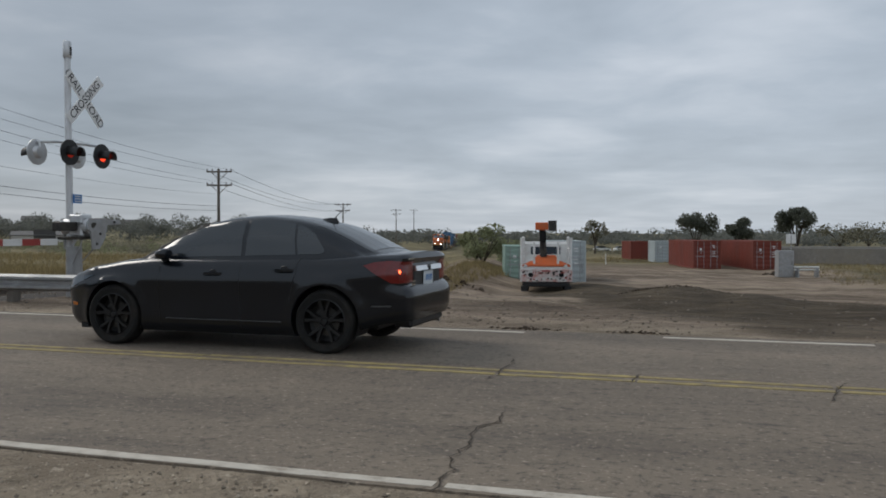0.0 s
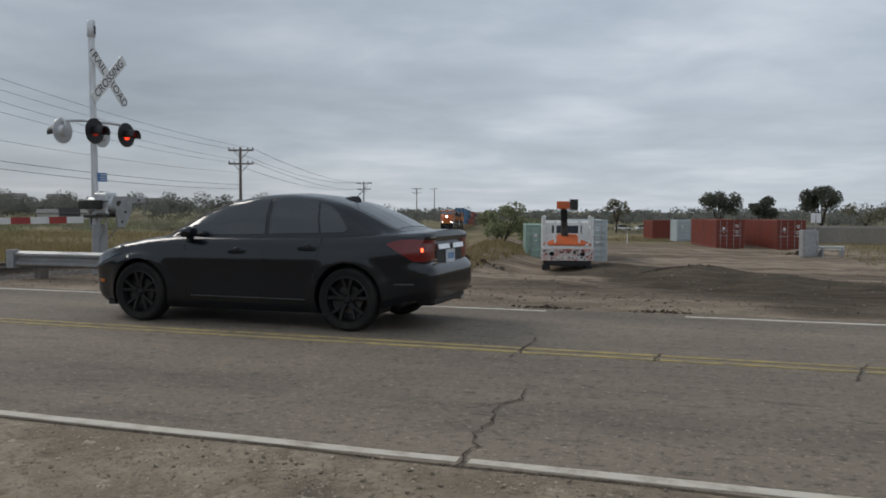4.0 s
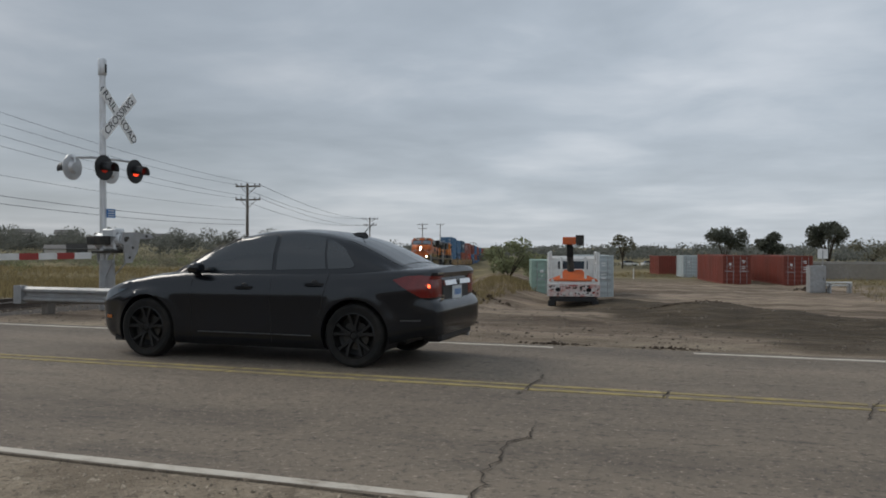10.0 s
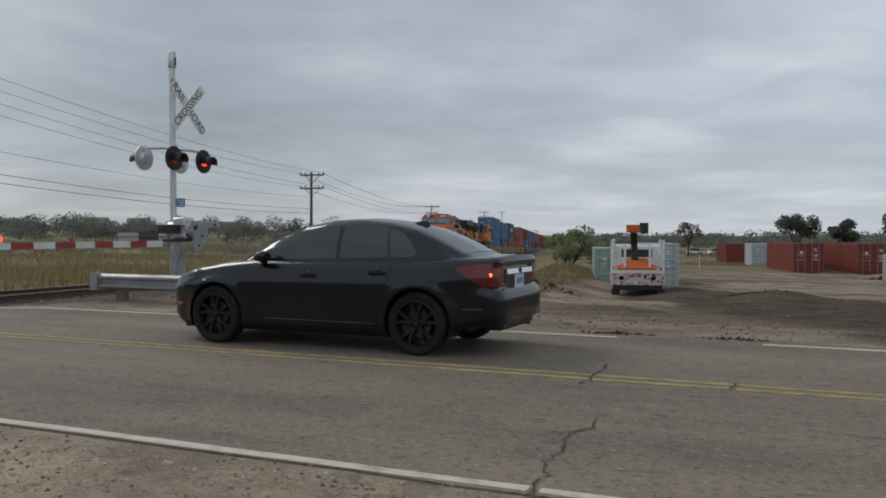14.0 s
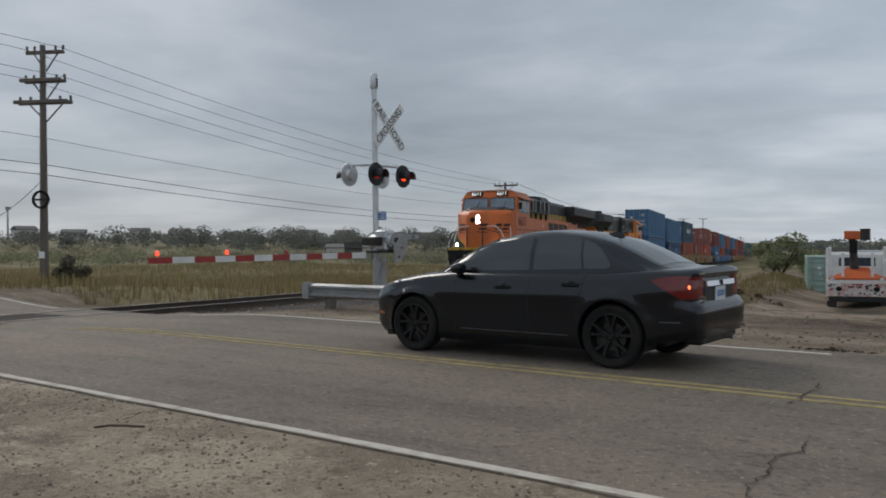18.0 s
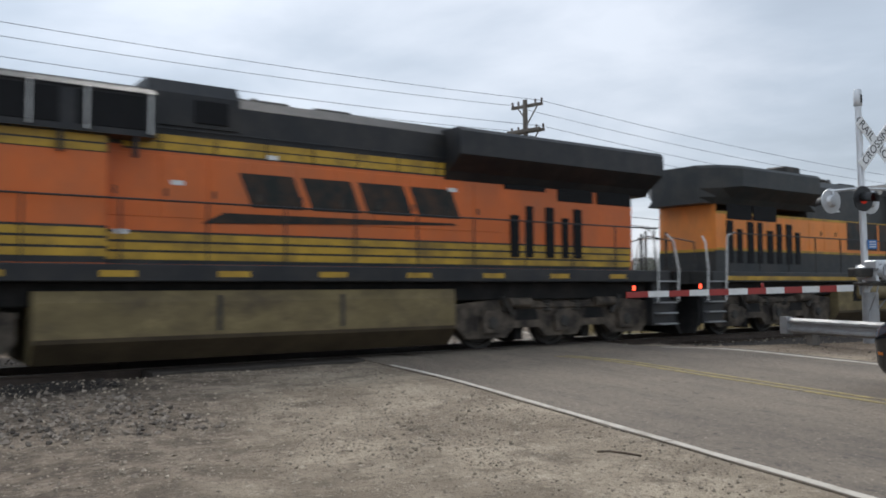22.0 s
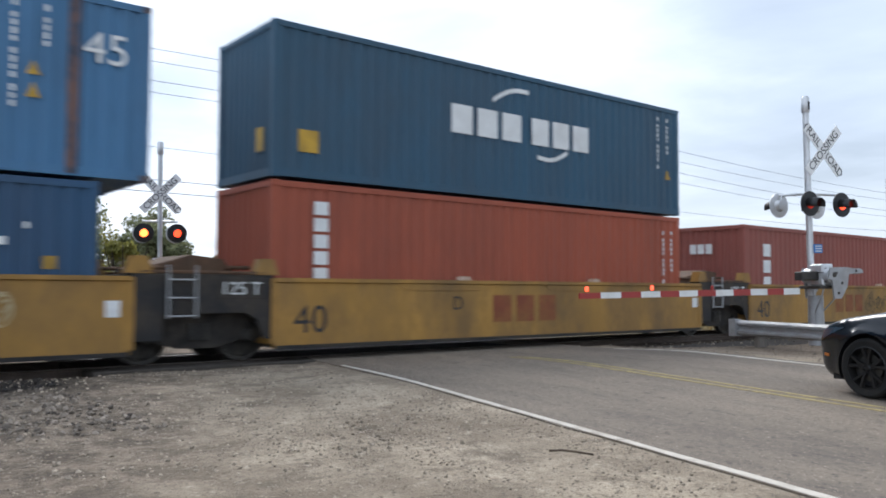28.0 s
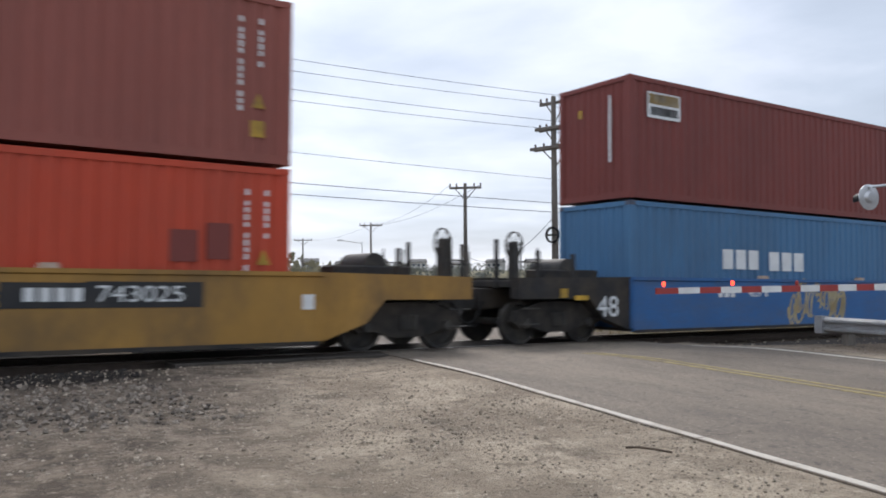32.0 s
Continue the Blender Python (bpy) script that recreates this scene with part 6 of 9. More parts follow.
def container_meshes(L, H, color, doors):
    key = (L, H, color, doors)
    if key in BOXES:
        return BOXES[key]
    m, W = CONT[color], 1.22
    out = []

    def put(name, bm, material=m, label=""):
        out.append((name, as_mesh(name, bm, material), label))

    for side in (-1, 1):
        bm = fresh()
        pts = wavy(L - 0.30, 0.285, 0.036)
        prev = None
        for a, d in pts:
            y = (W - 0.012 + d) * side
            row = [bm.verts.new((a + 0.15, y, 0.16)), bm.verts.new((a + 0.15, y, H - 0.10))]
            if prev:
                bm.faces.new((prev[0], prev[1], row[1], row[0]))
            prev = row
        put("side_panel", bm)
    bm = fresh()
    pts = wavy(L - 0.2, 0.30, 0.02)
    prev = None
    for a, d in pts:
        row = [bm.verts.new((a + 0.1, -W + 0.03, H - 0.02 + d)), bm.verts.new((a + 0.1, W - 0.03, H - 0.02 + d))]
        if prev:
            bm.faces.new((prev[0], prev[1], row[1], row[0]))
        prev = row
    put("roof", bm)
    put("floor", box(fresh(), 0.1, L - 0.1, -W + 0.04, W - 0.04, 0.03, 0.16))
    for at_end in (0, 1):
        x = L - 0.03 if at_end else 0.03
        if doors and not at_end or (doors == 2):
            for side in (-1, 1):
                bm = fresh()
                y0, y1 = (0.01, W - 0.14) if side > 0 else (-W + 0.14, -0.01)
                prev = None
                k = 6
                for i in range(k * 2 + 1):
                    z = 0.18 + (H - 0.32) * i / (k * 2)
                    xx = x + (0.0 if i % 2 else 0.025) * (1 if not at_end else -1)
                    row = [bm.verts.new((xx, y0, z)), bm.verts.new((xx, y1, z))]
                    if prev:
                        bm.faces.new((prev[0], prev[1], row[1], row[0]))
                    prev = row
                put("door", bm)
                for zz in (0.35, 0.8, 1.5, 2.1):
                    put("hinge", box(fresh(), x - 0.035, x + 0.035, min(0.98 * side, 1.12 * side), max(0.98 * side, 1.12 * side), zz, zz + 0.07))
                put("rod_guide", box(fresh(), x - 0.045, x + 0.045, min(0.22 * side, 0.92 * side), max(0.22 * side, 0.92 * side), 1.62, 1.66), M_GALV)
                for yy in (0.30, 0.85):
                    bm = fresh(); rod(bm, (x + (0.05 if at_end else -0.05), yy * side, 0.12), (x + (0.05 if at_end else -0.05), yy * side, H - 0.1), 0.022, n=6)
                    put("lock_rod", bm, M_GALV)
                bm = fresh(); box(bm, x - 0.03, x + 0.03, min(0.2 * side, 1.0 * side), max(0.2 * side, 1.0 * side), 1.15, 1.20)
                put("lock_handle", bm, M_GALV)
            bm = fresh()
            xs = (x - 0.012, x - 0.004) if not at_end else (x + 0.004, x + 0.012)
            for y0, y1, z, hh in ((-0.72, -0.44, H * 0.80, 0.08), (-0.72, -0.50, H * 0.74, 0.07), (-0.72, -0.46, H * 0.60, 0.06), (-0.72, -0.42, H * 0.54, 0.06), (-0.72, -0.48, H * 0.44, 0.10), (0.46, 0.66, H * 0.66, H * 0.08), (0.46, 0.60, H * 0.56, 0.05)):
                put("door_marking", box(fresh(), *xs, y0, y1, z, z + hh), M_LETTER, "white marking")
        else:
            bm = fresh()
            pts = wavy(2 * W - 0.28, 0.25, 0.045)
            prev = None
            for a, d in pts:
                xx = x - d * (1 if not at_end else -1)
                row = [bm.verts.new((xx, a - W + 0.14, 0.16)), bm.verts.new((xx, a - W + 0.14, H - 0.10))]
                if prev:
                    bm.faces.new((prev[0], prev[1], row[1], row[0]))
                prev = row
            put("end_panel", bm)
    for x0, x1 in ((0.0, 0.15), (L - 0.15, L)):
        for side in (-1, 1):
            put("corner_post", box(fresh(), x0, x1, min(side * (W - 0.15), side * W), max(side * (W - 0.15), side * W), 0.10, H - 0.10, 0.012))
            for z in (0.0, H - 0.118):
                put("corner_casting", box(fresh(), x0 - 0.004, x1 + 0.028 if x0 == 0 else x1 + 0.004, min(side * (W - 0.16), side * (W + 0.004)), max(side * (W - 0.16), side * (W + 0.004)), z, z + 0.118, 0.012), m if color != "blue" else mat("chalky_blue_steel", (0.05, 0.07, 0.11), 0.7, 0, 0.3, 4, 0.1, 20, 0.3, (0.2, 0.12, 0.07), 0.6, 5))
    for side in (-1, 1):
        for z0, z1 in ((0.02, 0.17), (H - 0.12, H - 0.01)):
            put("long_rail", box(fresh(), 0.15, L - 0.15, min(side * (W - 0.06), side * W), max(side * (W - 0.06), side * W), z0, z1))
    for x0, x1 in ((0.01, 0.13), (L - 0.13, L - 0.01)):
        for z0, z1 in ((0.02, 0.17), (H - 0.12, H - 0.01)):
            put("cross_rail", box(fresh(), x0, x1, -W + 0.15, W - 0.15, z0, z1))
    BOXES[key] = out
    return out


NAMES = {"faded": "faded brown", "oxide": "oxide-red", "blue": "deep blue", "slate": "dark slate-blue", "navy": "navy blue", "rust": "rust-red", "brown": "brown", "red": "bright orange-red", "grey": "pale grey", "mint": "pale green", "teal": "dark teal"}


def container(L, H, color, doors, label, group):
    """x = 0 at the end that leads; the box reaches back to x = -L."""
    g = thing("shipping_container", Matrix(), label or f"{NAMES[color]} corrugated steel shipping container on a well car", "shipping container", group)
    for name, me_, lab in container_meshes(L, H, color, doors):
        ob = new(name, me_); ob.parent = g
        ob.matrix_basis = pose(0, 0, 0, 0, 0, 180)
        tagged(ob, lab)
    return g


def marks_column(g, L, H, x, h0, h1, w=0.10, y=1.214):
    """A painted upright row of unreadable figures, as small bars."""
    bm = fresh()
    w *= 0.6
    z = h1
    k = 0
    while z > h0:
        hh = (0.10, 0.08, 0.09)[k % 3]
        box(bm, x, x + w, y, y + 0.004, z - hh, z)
        z -= hh + (0.03 if k % 4 else 0.10); k += 1
    pieces("side_marking", bm, M_LETTER, g, "white painted bar")


def tag(g, x, z, w, h, material, label="", tri=False, y=1.214):
    bm = fresh()
    if tri:
        prism(bm, [(x, z), (x + w, z), (x + w / 2, z + h)], "Y", y, y + 0.005)
    else:
        box(bm, x, x + w, y, y + 0.005, z, z + h)
    part("side_label", bm, material, g, label)


# ---- well cars ----
def car_truck(parent, x, material=None):
    t = part("truck", box(fresh(), x - 0.22, x + 0.22, -0.95, 0.95, 0.45, 0.78, 0.03), M_PLATFORM, parent, "grimy two-axle truck")
    for side in (-1, 1):
        bm = fresh()
        prism(bm, [(x - 1.25, 0.50), (x - 1.05, 0.34), (x - 0.75, 0.38), (x - 0.35, 0.26), (x + 0.35, 0.26), (x + 0.75, 0.38), (x + 1.05, 0.34), (x + 1.25, 0.50), (x + 1.15, 0.72), (x + 0.45, 0.92), (x - 0.45, 0.92), (x - 1.15, 0.72)], "Y", *((0.88, 1.06) if side > 0 else (-1.06, -0.88)))
        part("side_frame", bm, M_CARTRUCK, t)
        for dx in (-0.13, 0.0, 0.13):
            bm = fresh(); rod(bm, (x + dx, 1.07 * side, 0.40), (x + dx, 1.07 * side, 0.68), 0.055, n=8)
            part("spring", bm, M_STEEL, t)
        for w in (-0.89, 0.89):
            bm = fresh(); spun(bm, [(0.0, 0.06 * side), (0.09, 0.05 * side), (0.11, 0.0)], (x + w, 1.06 * side, 0.46), "Y", 12)
            part("bearing_cap", bm, M_STEEL, t)
    return [wheelset(t, x + w, 0.46) for w in (-0.89, 0.89)]


def well(parent, x, L, color, black_lead=True):
    """One open-topped well; x is its leading end."""
    prof = [(1.30, 0.22), (1.42, 0.22), (1.42, 1.38), (1.46, 1.40), (1.46, 1.47), (1.28, 1.47), (1.28, 1.40), (1.36, 1.38), (1.36, 0.30), (1.30, 0.30)]
    for side in (-1, 1):
        bm = fresh(); prism(bm, [(a * side, b) for a, b in prof], "X", x - L, x)
        sp = part("well_side", bm, color, parent, "deep painted side sill")
        for f in (0.34, 0.66):
            xx = x - L * f
            part("container_guide", prism(fresh(), [(xx - 0.16, 1.47), (xx + 0.16, 1.47), (xx + 0.12, 1.55), (xx - 0.12, 1.55)], "Y", min(1.33 * side, 1.46 * side), max(1.33 * side, 1.46 * side)), M_GUIDE, sp, "pale worn guide")
        part("bottom_rail", box(fresh(), x - L + 0.02, x - 0.02, min(1.40 * side, 1.436 * side), max(1.40 * side, 1.436 * side), 0.20, 0.27), M_PLATFORM, sp)
        for e_ in (x - 0.06, x - L + 0.06):
            part("end_stile", box(fresh(), e_ - 0.05, e_ + 0.05, min(1.40 * side, 1.432 * side), max(1.40 * side, 1.432 * side), 0.28, 1.38), color, sp)
        for f in (0.30, 0.62):
            bm = fresh(); xx = x - L * f
            prism(bm, [(xx - 1.2, 1.38), (xx + 1.2, 1.38), (xx + 1.0, 1.26), (xx - 1.0, 1.26)], "Y", min(1.42 * side, 1.436 * side), max(1.42 * side, 1.436 * side))
            part("gusset_plate", bm, color, sp)
    part("well_floor", box(fresh(), x - L + 0.05, x - 0.05, -1.30, 1.30, 0.22, 0.30), M_PLATFORM, parent)
    for e in (x, x - L):
        part("bulkhead", box(fresh(), e - 0.06, e + 0.06, -1.42, 1.42, 0.30, 1.45), color, parent)


def platform(parent, x0, x1, mid=True):
    """The dark end structure over a truck, with ladders and castings."""
    lo, hi = min(x0, x1), max(x0, x1)
    for side in (-1, 1):
        bm = fresh()
        prism(bm, [(lo, 0.55), (lo + 0.5, 0.86), (hi - 0.5, 0.86), (hi, 0.55), (hi, 1.52), (lo, 1.52)], "Y", min(1.10 * side, 1.38 * side), max(1.10 * side, 1.38 * side))
        part("platform_side", bm, M_PLATFORM, parent, "grimy dark end structure")
        lad = rail_run(parent, [(hi - 0.58, 1.42 * side, 0.78), (hi - 0.58, 1.42 * side, 1.66)], 0.020, "ladder", M_GALV)
        rail_run(lad, [(hi - 1.05, 1.42 * side, 0.78), (hi - 1.05, 1.42 * side, 1.66)], 0.020, "ladder_rail", M_GALV)
        for k in range(3):
            rail_run(lad, [(hi - 0.58, 1.43 * side, 0.82 + 0.30 * k), (hi - 1.05, 1.43 * side, 0.82 + 0.30 * k)], 0.017, "rung", M_GALV)
        for xx in (lo + 0.12, hi - 0.12):
            bm = fresh(); prism(bm, [(xx - 0.22, 1.52), (xx + 0.22, 1.52), (xx + 0.12, 1.80), (xx - 0.12, 1.80)], "Y", min(1.15 * side, 1.40 * side), max(1.15 * side, 1.40 * side))
            part("stacking_bracket", bm, M_WELL, parent, "rusty yellow corner bracket")
    part("platform_deck", box(fresh(), lo, hi, -1.1, 1.1, 1.28, 1.50, 0.01), M_PLATFORM, parent)
    part("cross_beam", box(fresh(), (lo + hi) / 2 - 0.35, (lo + hi) / 2 + 0.35, -1.2, 1.2, 0.9, 1.3, 0.03), M_PLATFORM, parent)
    mid_x = (lo + hi) / 2
    part("deck_rail", box(fresh(), lo + 0.1, hi - 0.1, 1.30, 1.40, 1.525, 1.575, 0.01), M_RUSTY, parent)
    part("deck_rail", box(fresh(), lo + 0.1, hi - 0.1, -1.40, -1.30, 1.525, 1.575, 0.01), M_RUSTY, parent)
    bm = fresh(); rings(bm, [[(x_, -w_, 1.50), (x_, -w_, z_), (x_, w_, z_), (x_, w_, 1.50)] for x_, w_, z_ in ((mid_x - 0.85, 0.5, 1.60), (mid_x - 0.55, 0.75, 1.80), (mid_x + 0.05, 0.8, 1.86), (mid_x + 0.45, 0.6, 1.72), (mid_x + 0.9, 0.5, 1.62))])
    part("centre_casting", bm, M_RUSTY, parent, "rusty connector casting")
    for y in (-0.6, 0.6):
        part("tie_rod", rod(fresh(), (lo + 0.1, y, 1.66), (hi - 0.1, y, 1.62), 0.035, n=8), M_RUSTY, parent)
        part("air_pipe", rod(fresh(), (lo, y * 1.6, 1.18), (hi, y * 1.6, 1.18), 0.025, n=6), M_STEEL, parent)
    for side in (-1, 1):
        part("side_panel", box(fresh(), hi - 0.50, hi - 0.02, min(1.37 * side, 1.40 * side), max(1.37 * side, 1.40 * side), 0.42, 1.50, 0.01), M_PLATFORM, parent)
        part("name_panel", box(fresh(), lo + 0.02, lo + 1.05, min(1.37 * side, 1.384 * side), max(1.37 * side, 1.384 * side), 1.10, 1.46, 0.006), M_PLATFORM, parent)
        part("shear_plate", prism(fresh(), [(lo + 0.45, 1.08), (lo + 0.02, 1.08), (lo + 0.02, 0.40), (lo + 0.16, 0.40)], "Y", min(1.37 * side, 1.39 * side), max(1.37 * side, 1.39 * side)), M_PLATFORM, parent)


def car_end(parent, x, d, color, extra=False):
    """The outer end of a car: sill, platform gear, brake wheel, coupler. d: +1 leads, -1 trails."""
    a, b = x, x + 3.55 * d
    bm = fresh()
    for side in (-1, 1):
        prism(bm, [(a, 0.24), (a + 0.9 * d, 0.55), (a + 1.3 * d, 0.98), (b - 0.3 * d, 0.98), (b - 0.3 * d, 1.42), (a, 1.47)], "Y", min(1.05 * side, 1.36 * side), max(1.05 * side, 1.36 * side))
    part("end_sill", bm, color, parent)
    lo, hi = min(a, b), max(a, b)
    part("end_deck", box(fresh(), lo + 0.2, hi - 0.3, -1.1, 1.1, 1.22, 1.36, 0.01), M_PLATFORM, parent)
    part("draft_sill", box(fresh(), lo, hi, -0.32, 0.32, 0.75, 1.2, 0.02), M_PLATFORM, parent)
    part("coupler", box(fresh(), min(b - 0.4 * d, b + 0.35 * d), max(b - 0.4 * d, b + 0.35 * d), -0.16, 0.16, 0.72, 1.02, 0.05), M_STEEL, parent)
    bm = fresh(); rod(bm, (a + 1.4 * d, -0.3, 1.62), (a + 1.4 * d, 0.75, 1.62), 0.25, n=18)
    part("air_reservoir", bm, M_STEEL, parent, "black air tank", True)
    bm = fresh(); spun(bm, [(0.27, -0.02), (0.30, -0.02), (0.30, 0.02), (0.27, 0.02), (0.27, -0.02)], (b - 0.62 * d, 0.75, 2.12), "X", 22)
    for k in range(6):
        ang = math.pi * k / 3
        rod(bm, (b - 0.62 * d, 0.75, 2.12), (b - 0.62 * d, 0.75 + 0.27 * math.cos(ang), 2.12 + 0.27 * math.sin(ang)), 0.012, n=5)
    bw = part("brake_wheel", bm, M_STEEL, parent, "hand brake wheel", True)
    for xx, yy, zz in ((0.30, 0.55, 2.25), (0.95, 1.15, 2.0), (1.9, 1.2, 1.95), (0.42, -0.9, 2.2)):
        part("end_post", box(fresh(), b - xx * d - 0.04, b - xx * d + 0.04, yy - 0.04, yy + 0.04, 1.2, zz, 0.008), M_PLATFORM, parent)
    part("valve_gear", box(fresh(), min(a + 0.5 * d, a + 2.2 * d), max(a + 0.5 * d, a + 2.2 * d), 0.2, 0.8, 1.36, 1.62, 0.03), M_PLATFORM, parent)
    part("brake_stand", box(fresh(), b - 0.60 * d - 0.06, b - 0.60 * d + 0.06, 0.62, 0.88, 1.36, 2.2, 0.02), M_STEEL, parent)
    for y in (-1.25, 1.25):
        for xx in (b - 0.35 * d, b - 0.85 * d):
            rail_run(parent, [(xx, y, 0.95), (xx, y, 2.05)], 0.02, "grab_post", M_STEEL)
        rail_run(parent, [(b - 0.35 * d, y, 1.75), (b - 0.85 * d, y, 1.75)], 0.016, "grab_rail", M_STEEL)
        for z in (0.45, 0.78, 1.1):
            rail_run(parent, [(b - 0.35 * d, y * 1.06, z), (b - 0.85 * d, y * 1.06, z)], 0.016, "rung", M_STEEL)
    bm = fresh()
    pipe(bm, [(b - 0.1 * d, 0.35, 0.9), (b + 0.15 * d, 0.36, 0.50), (b + 0.45 * d, 0.36, 0.38), (b + 0.65 * d, 0.3, 0.45)], 0.028, 6)
    part("brake_hose", bm, M_RUBBER, parent)


def well_car(units, pitch, wl, color, label, rough=False):
    """Articulated wells that share trucks. x = 0 at the leading well's front; goes back along -x."""
    g = thing("well_car", Matrix(), label, "well car", "well cars of the train")
    sets = []
    for k in range(units):
        x = -pitch * k
        well(g, x, wl, color)
        if k < units - 1:
            platform(g, x - wl - 0.02, x - pitch + 0.02)
            sets += car_truck(g, x - (wl + pitch) / 2)
    car_end(g, 0.0, 1, color if color is M_WELL else M_PLATFORM)
    sets += car_truck(g, 1.95)
    e = -pitch * (units - 1) - wl
    car_end(g, e, -1, color)
    sets += car_truck(g, e - 1.95)
    return g, sets


def ride(ob, q):
    TRAIN.append((ob, q))
    return ob


WHEELS = []                                             # (wheelset, sense in which it rolls)
lead, ws = locomotive(True); ride(lead, 0.0); WHEELS += [(w_, 1) for w_ in ws]
trail, ws = locomotive(False); TRAIN.append((trail, 41.05)); trail["reversed"] = 1; WHEELS += [(w_, -1) for w_ in ws]

PITCH, WL = 15.35, 12.85
Q0 = 46.4
car_a, ws = well_car(5, PITCH, WL, M_WELL, "long yellow five-unit well car with graffiti and grimy black ends"); ride(car_a, Q0); WHEELS += [(w_, 1) for w_ in ws]
for k in range(5):
    x = -PITCH * k
    bm = fresh()
    y = 1.422
    # faded maker's mark as slabs
    if k != 4:
        blocks(bm, x - 7.12, 0.58, 2.10, 0.58, 3, 0.24, 0, y + 0.005)
        pieces("company_mark", bm, M_TTXRED, car_a, "faded red painted mark")
    if k:
        lettering("well_number", "40", 0.50, M_LOCOBLACK, car_a, pose(x - 0.72, y, 0.70, 0, 0, 180), 0.003, "black stencilled 40")
        lettering("end_number", "125 T", 0.22, M_LETTER, car_a, pose(x + 0.62, 1.387, 1.27, 0, 0, 180), 0.003)
    lettering("unit_letter", "AEDCB"[k], 0.28, M_LOCOBLACK, car_a, pose(x - 4.2 if k < 4 else x - 7.8, y, 0.98, 0, 0, 180), 0.003)
    bm = fresh(); box(bm, x - WL + 0.16, x - WL + 0.38, y, y + 0.004, 0.82, 1.08)
    part("side_label", bm, M_LETTER, car_a)
for dx in (4.0, 6.6, 8.9):
    part("reflector", box(fresh(), -PITCH - dx - 0.55, -PITCH - dx, 1.421, 1.428, 1.14, 1.25), mat("bright_yellow_tape", (0.75, 0.48, 0.02), 0.5, 0, 0.08, 4, 0.02, 20), car_a, "bright yellow tape")
bm = fresh(); box(bm, -PITCH * 4 - 10.75, -PITCH * 4 - 7.85, 1.422, 1.426, 0.88, 1.28)
part("number_panel", bm, M_LOCOBLACK, car_a, "black panel with car number")
lettering("car_number", "743025", 0.25, M_LETTER, car_a, pose(-PITCH * 4 - 9.80, 1.427, 1.08, 0, 0, 180), 0.003, "", 1.25)
bm = fresh(); blocks(bm, -PITCH * 4 - 8.95, 0.98, 0.85, 0.20, 4, 0.3, 0, 1.431)
pieces("reporting_mark", bm, M_LETTER, car_a)


def scrawl(parent, x0, x1, z0, z1, seed, material, label, r=0.016):
    """Sprayed letters: slanted loops and arcs that touch one another."""
    rnd = random.Random(seed)
    bm = fresh()
    x, h = x0, z1 - z0
    while x > x1:
        w = rnd.uniform(0.16, 0.30)
        for _ in range(rnd.choice((1, 2, 2, 3))):
            cx, cz = x - w * rnd.uniform(0.2, 0.8), z0 + h * rnd.uniform(0.25, 0.75)
            rx, rz = w * rnd.uniform(0.35, 0.8), h * rnd.uniform(0.22, 0.5)
            a0, turn = rnd.uniform(0, 6.28), rnd.choice((3.4, 4.4, 5.4, 6.28)) * rnd.choice((-1, 1))
            lean = rnd.uniform(0.1, 0.35)
            prev = None
            for k in range(15):
                a = a0 + turn * k / 14
                cs = [bm.verts.new((cx + (rx + q) * math.cos(a) - lean * (rz + q) * math.sin(a), 1.424, cz + (rz + q) * math.sin(a))) for q in (-r, r)]
                if prev:
                    bm.faces.new((prev[0], prev[1], cs[1], cs[0]))
                prev = cs
        x -= w * rnd.uniform(0.9, 1.2)
    pieces("graffiti", bm, material, parent, label)


scrawl(car_a, -0.8, -3.6, 0.60, 1.10, 1, M_GRAFFITI, "pale sprayed graffiti stroke")
scrawl(car_a, -PITCH - 1.8, -PITCH - 4.8, 0.50, 1.25, 2, M_GRAFFITI, "pale sprayed graffiti stroke", 0.022)
scrawl(car_a, -PITCH - 9.4, -PITCH - 10.9, 0.70, 1.20, 3, M_GRAFFITI, "pale sprayed graffiti stroke")
scrawl(car_a, -PITCH * 3 - 7.25, -PITCH * 3 - 9.4, 0.50, 1.12, 4, M_GRAFFITIDARK, "dark sprayed graffiti stroke", 0.020)

GRP = "containers on the train"
FLOOR = 0.36


def load(L, H, color, doors, q, z, label=""):
    g = container(L, H, color, doors, label, GRP)
    ride(g, q); g["lift"] = z
    return g


yel = M_YELLOW
# unit 1
c = load(12.19, 2.9, "blue", 1, Q0 + 0.33, FLOOR, "blue corrugated container in the well, small white-red mark")
tag(c, -1.15, 1.95, 0.42, 0.22, M_LETTER); tag(c, -1.15, 2.19, 0.42, 0.10, M_REDTAPE)
marks_column(c, 12.19, 2.9, -11.0, 0.9, 2.5); marks_column(c, 12.19, 2.9, -11.5, 1.6, 2.6); tag(c, -11.4, 1.2, 0.22, 0.22, M_LETTER)
c = load(12.19, 2.9, "blue", 1, Q0 + 0.33, FLOOR + 2.95, "blue corrugated container stacked on another, doors leading")
marks_column(c, 12.19, 2.9, -11.0, 1.0, 2.6); marks_column(c, 12.19, 2.9, -11.5, 1.9, 2.6); tag(c, -11.45, 1.5, 0.18, 0.24, yel)
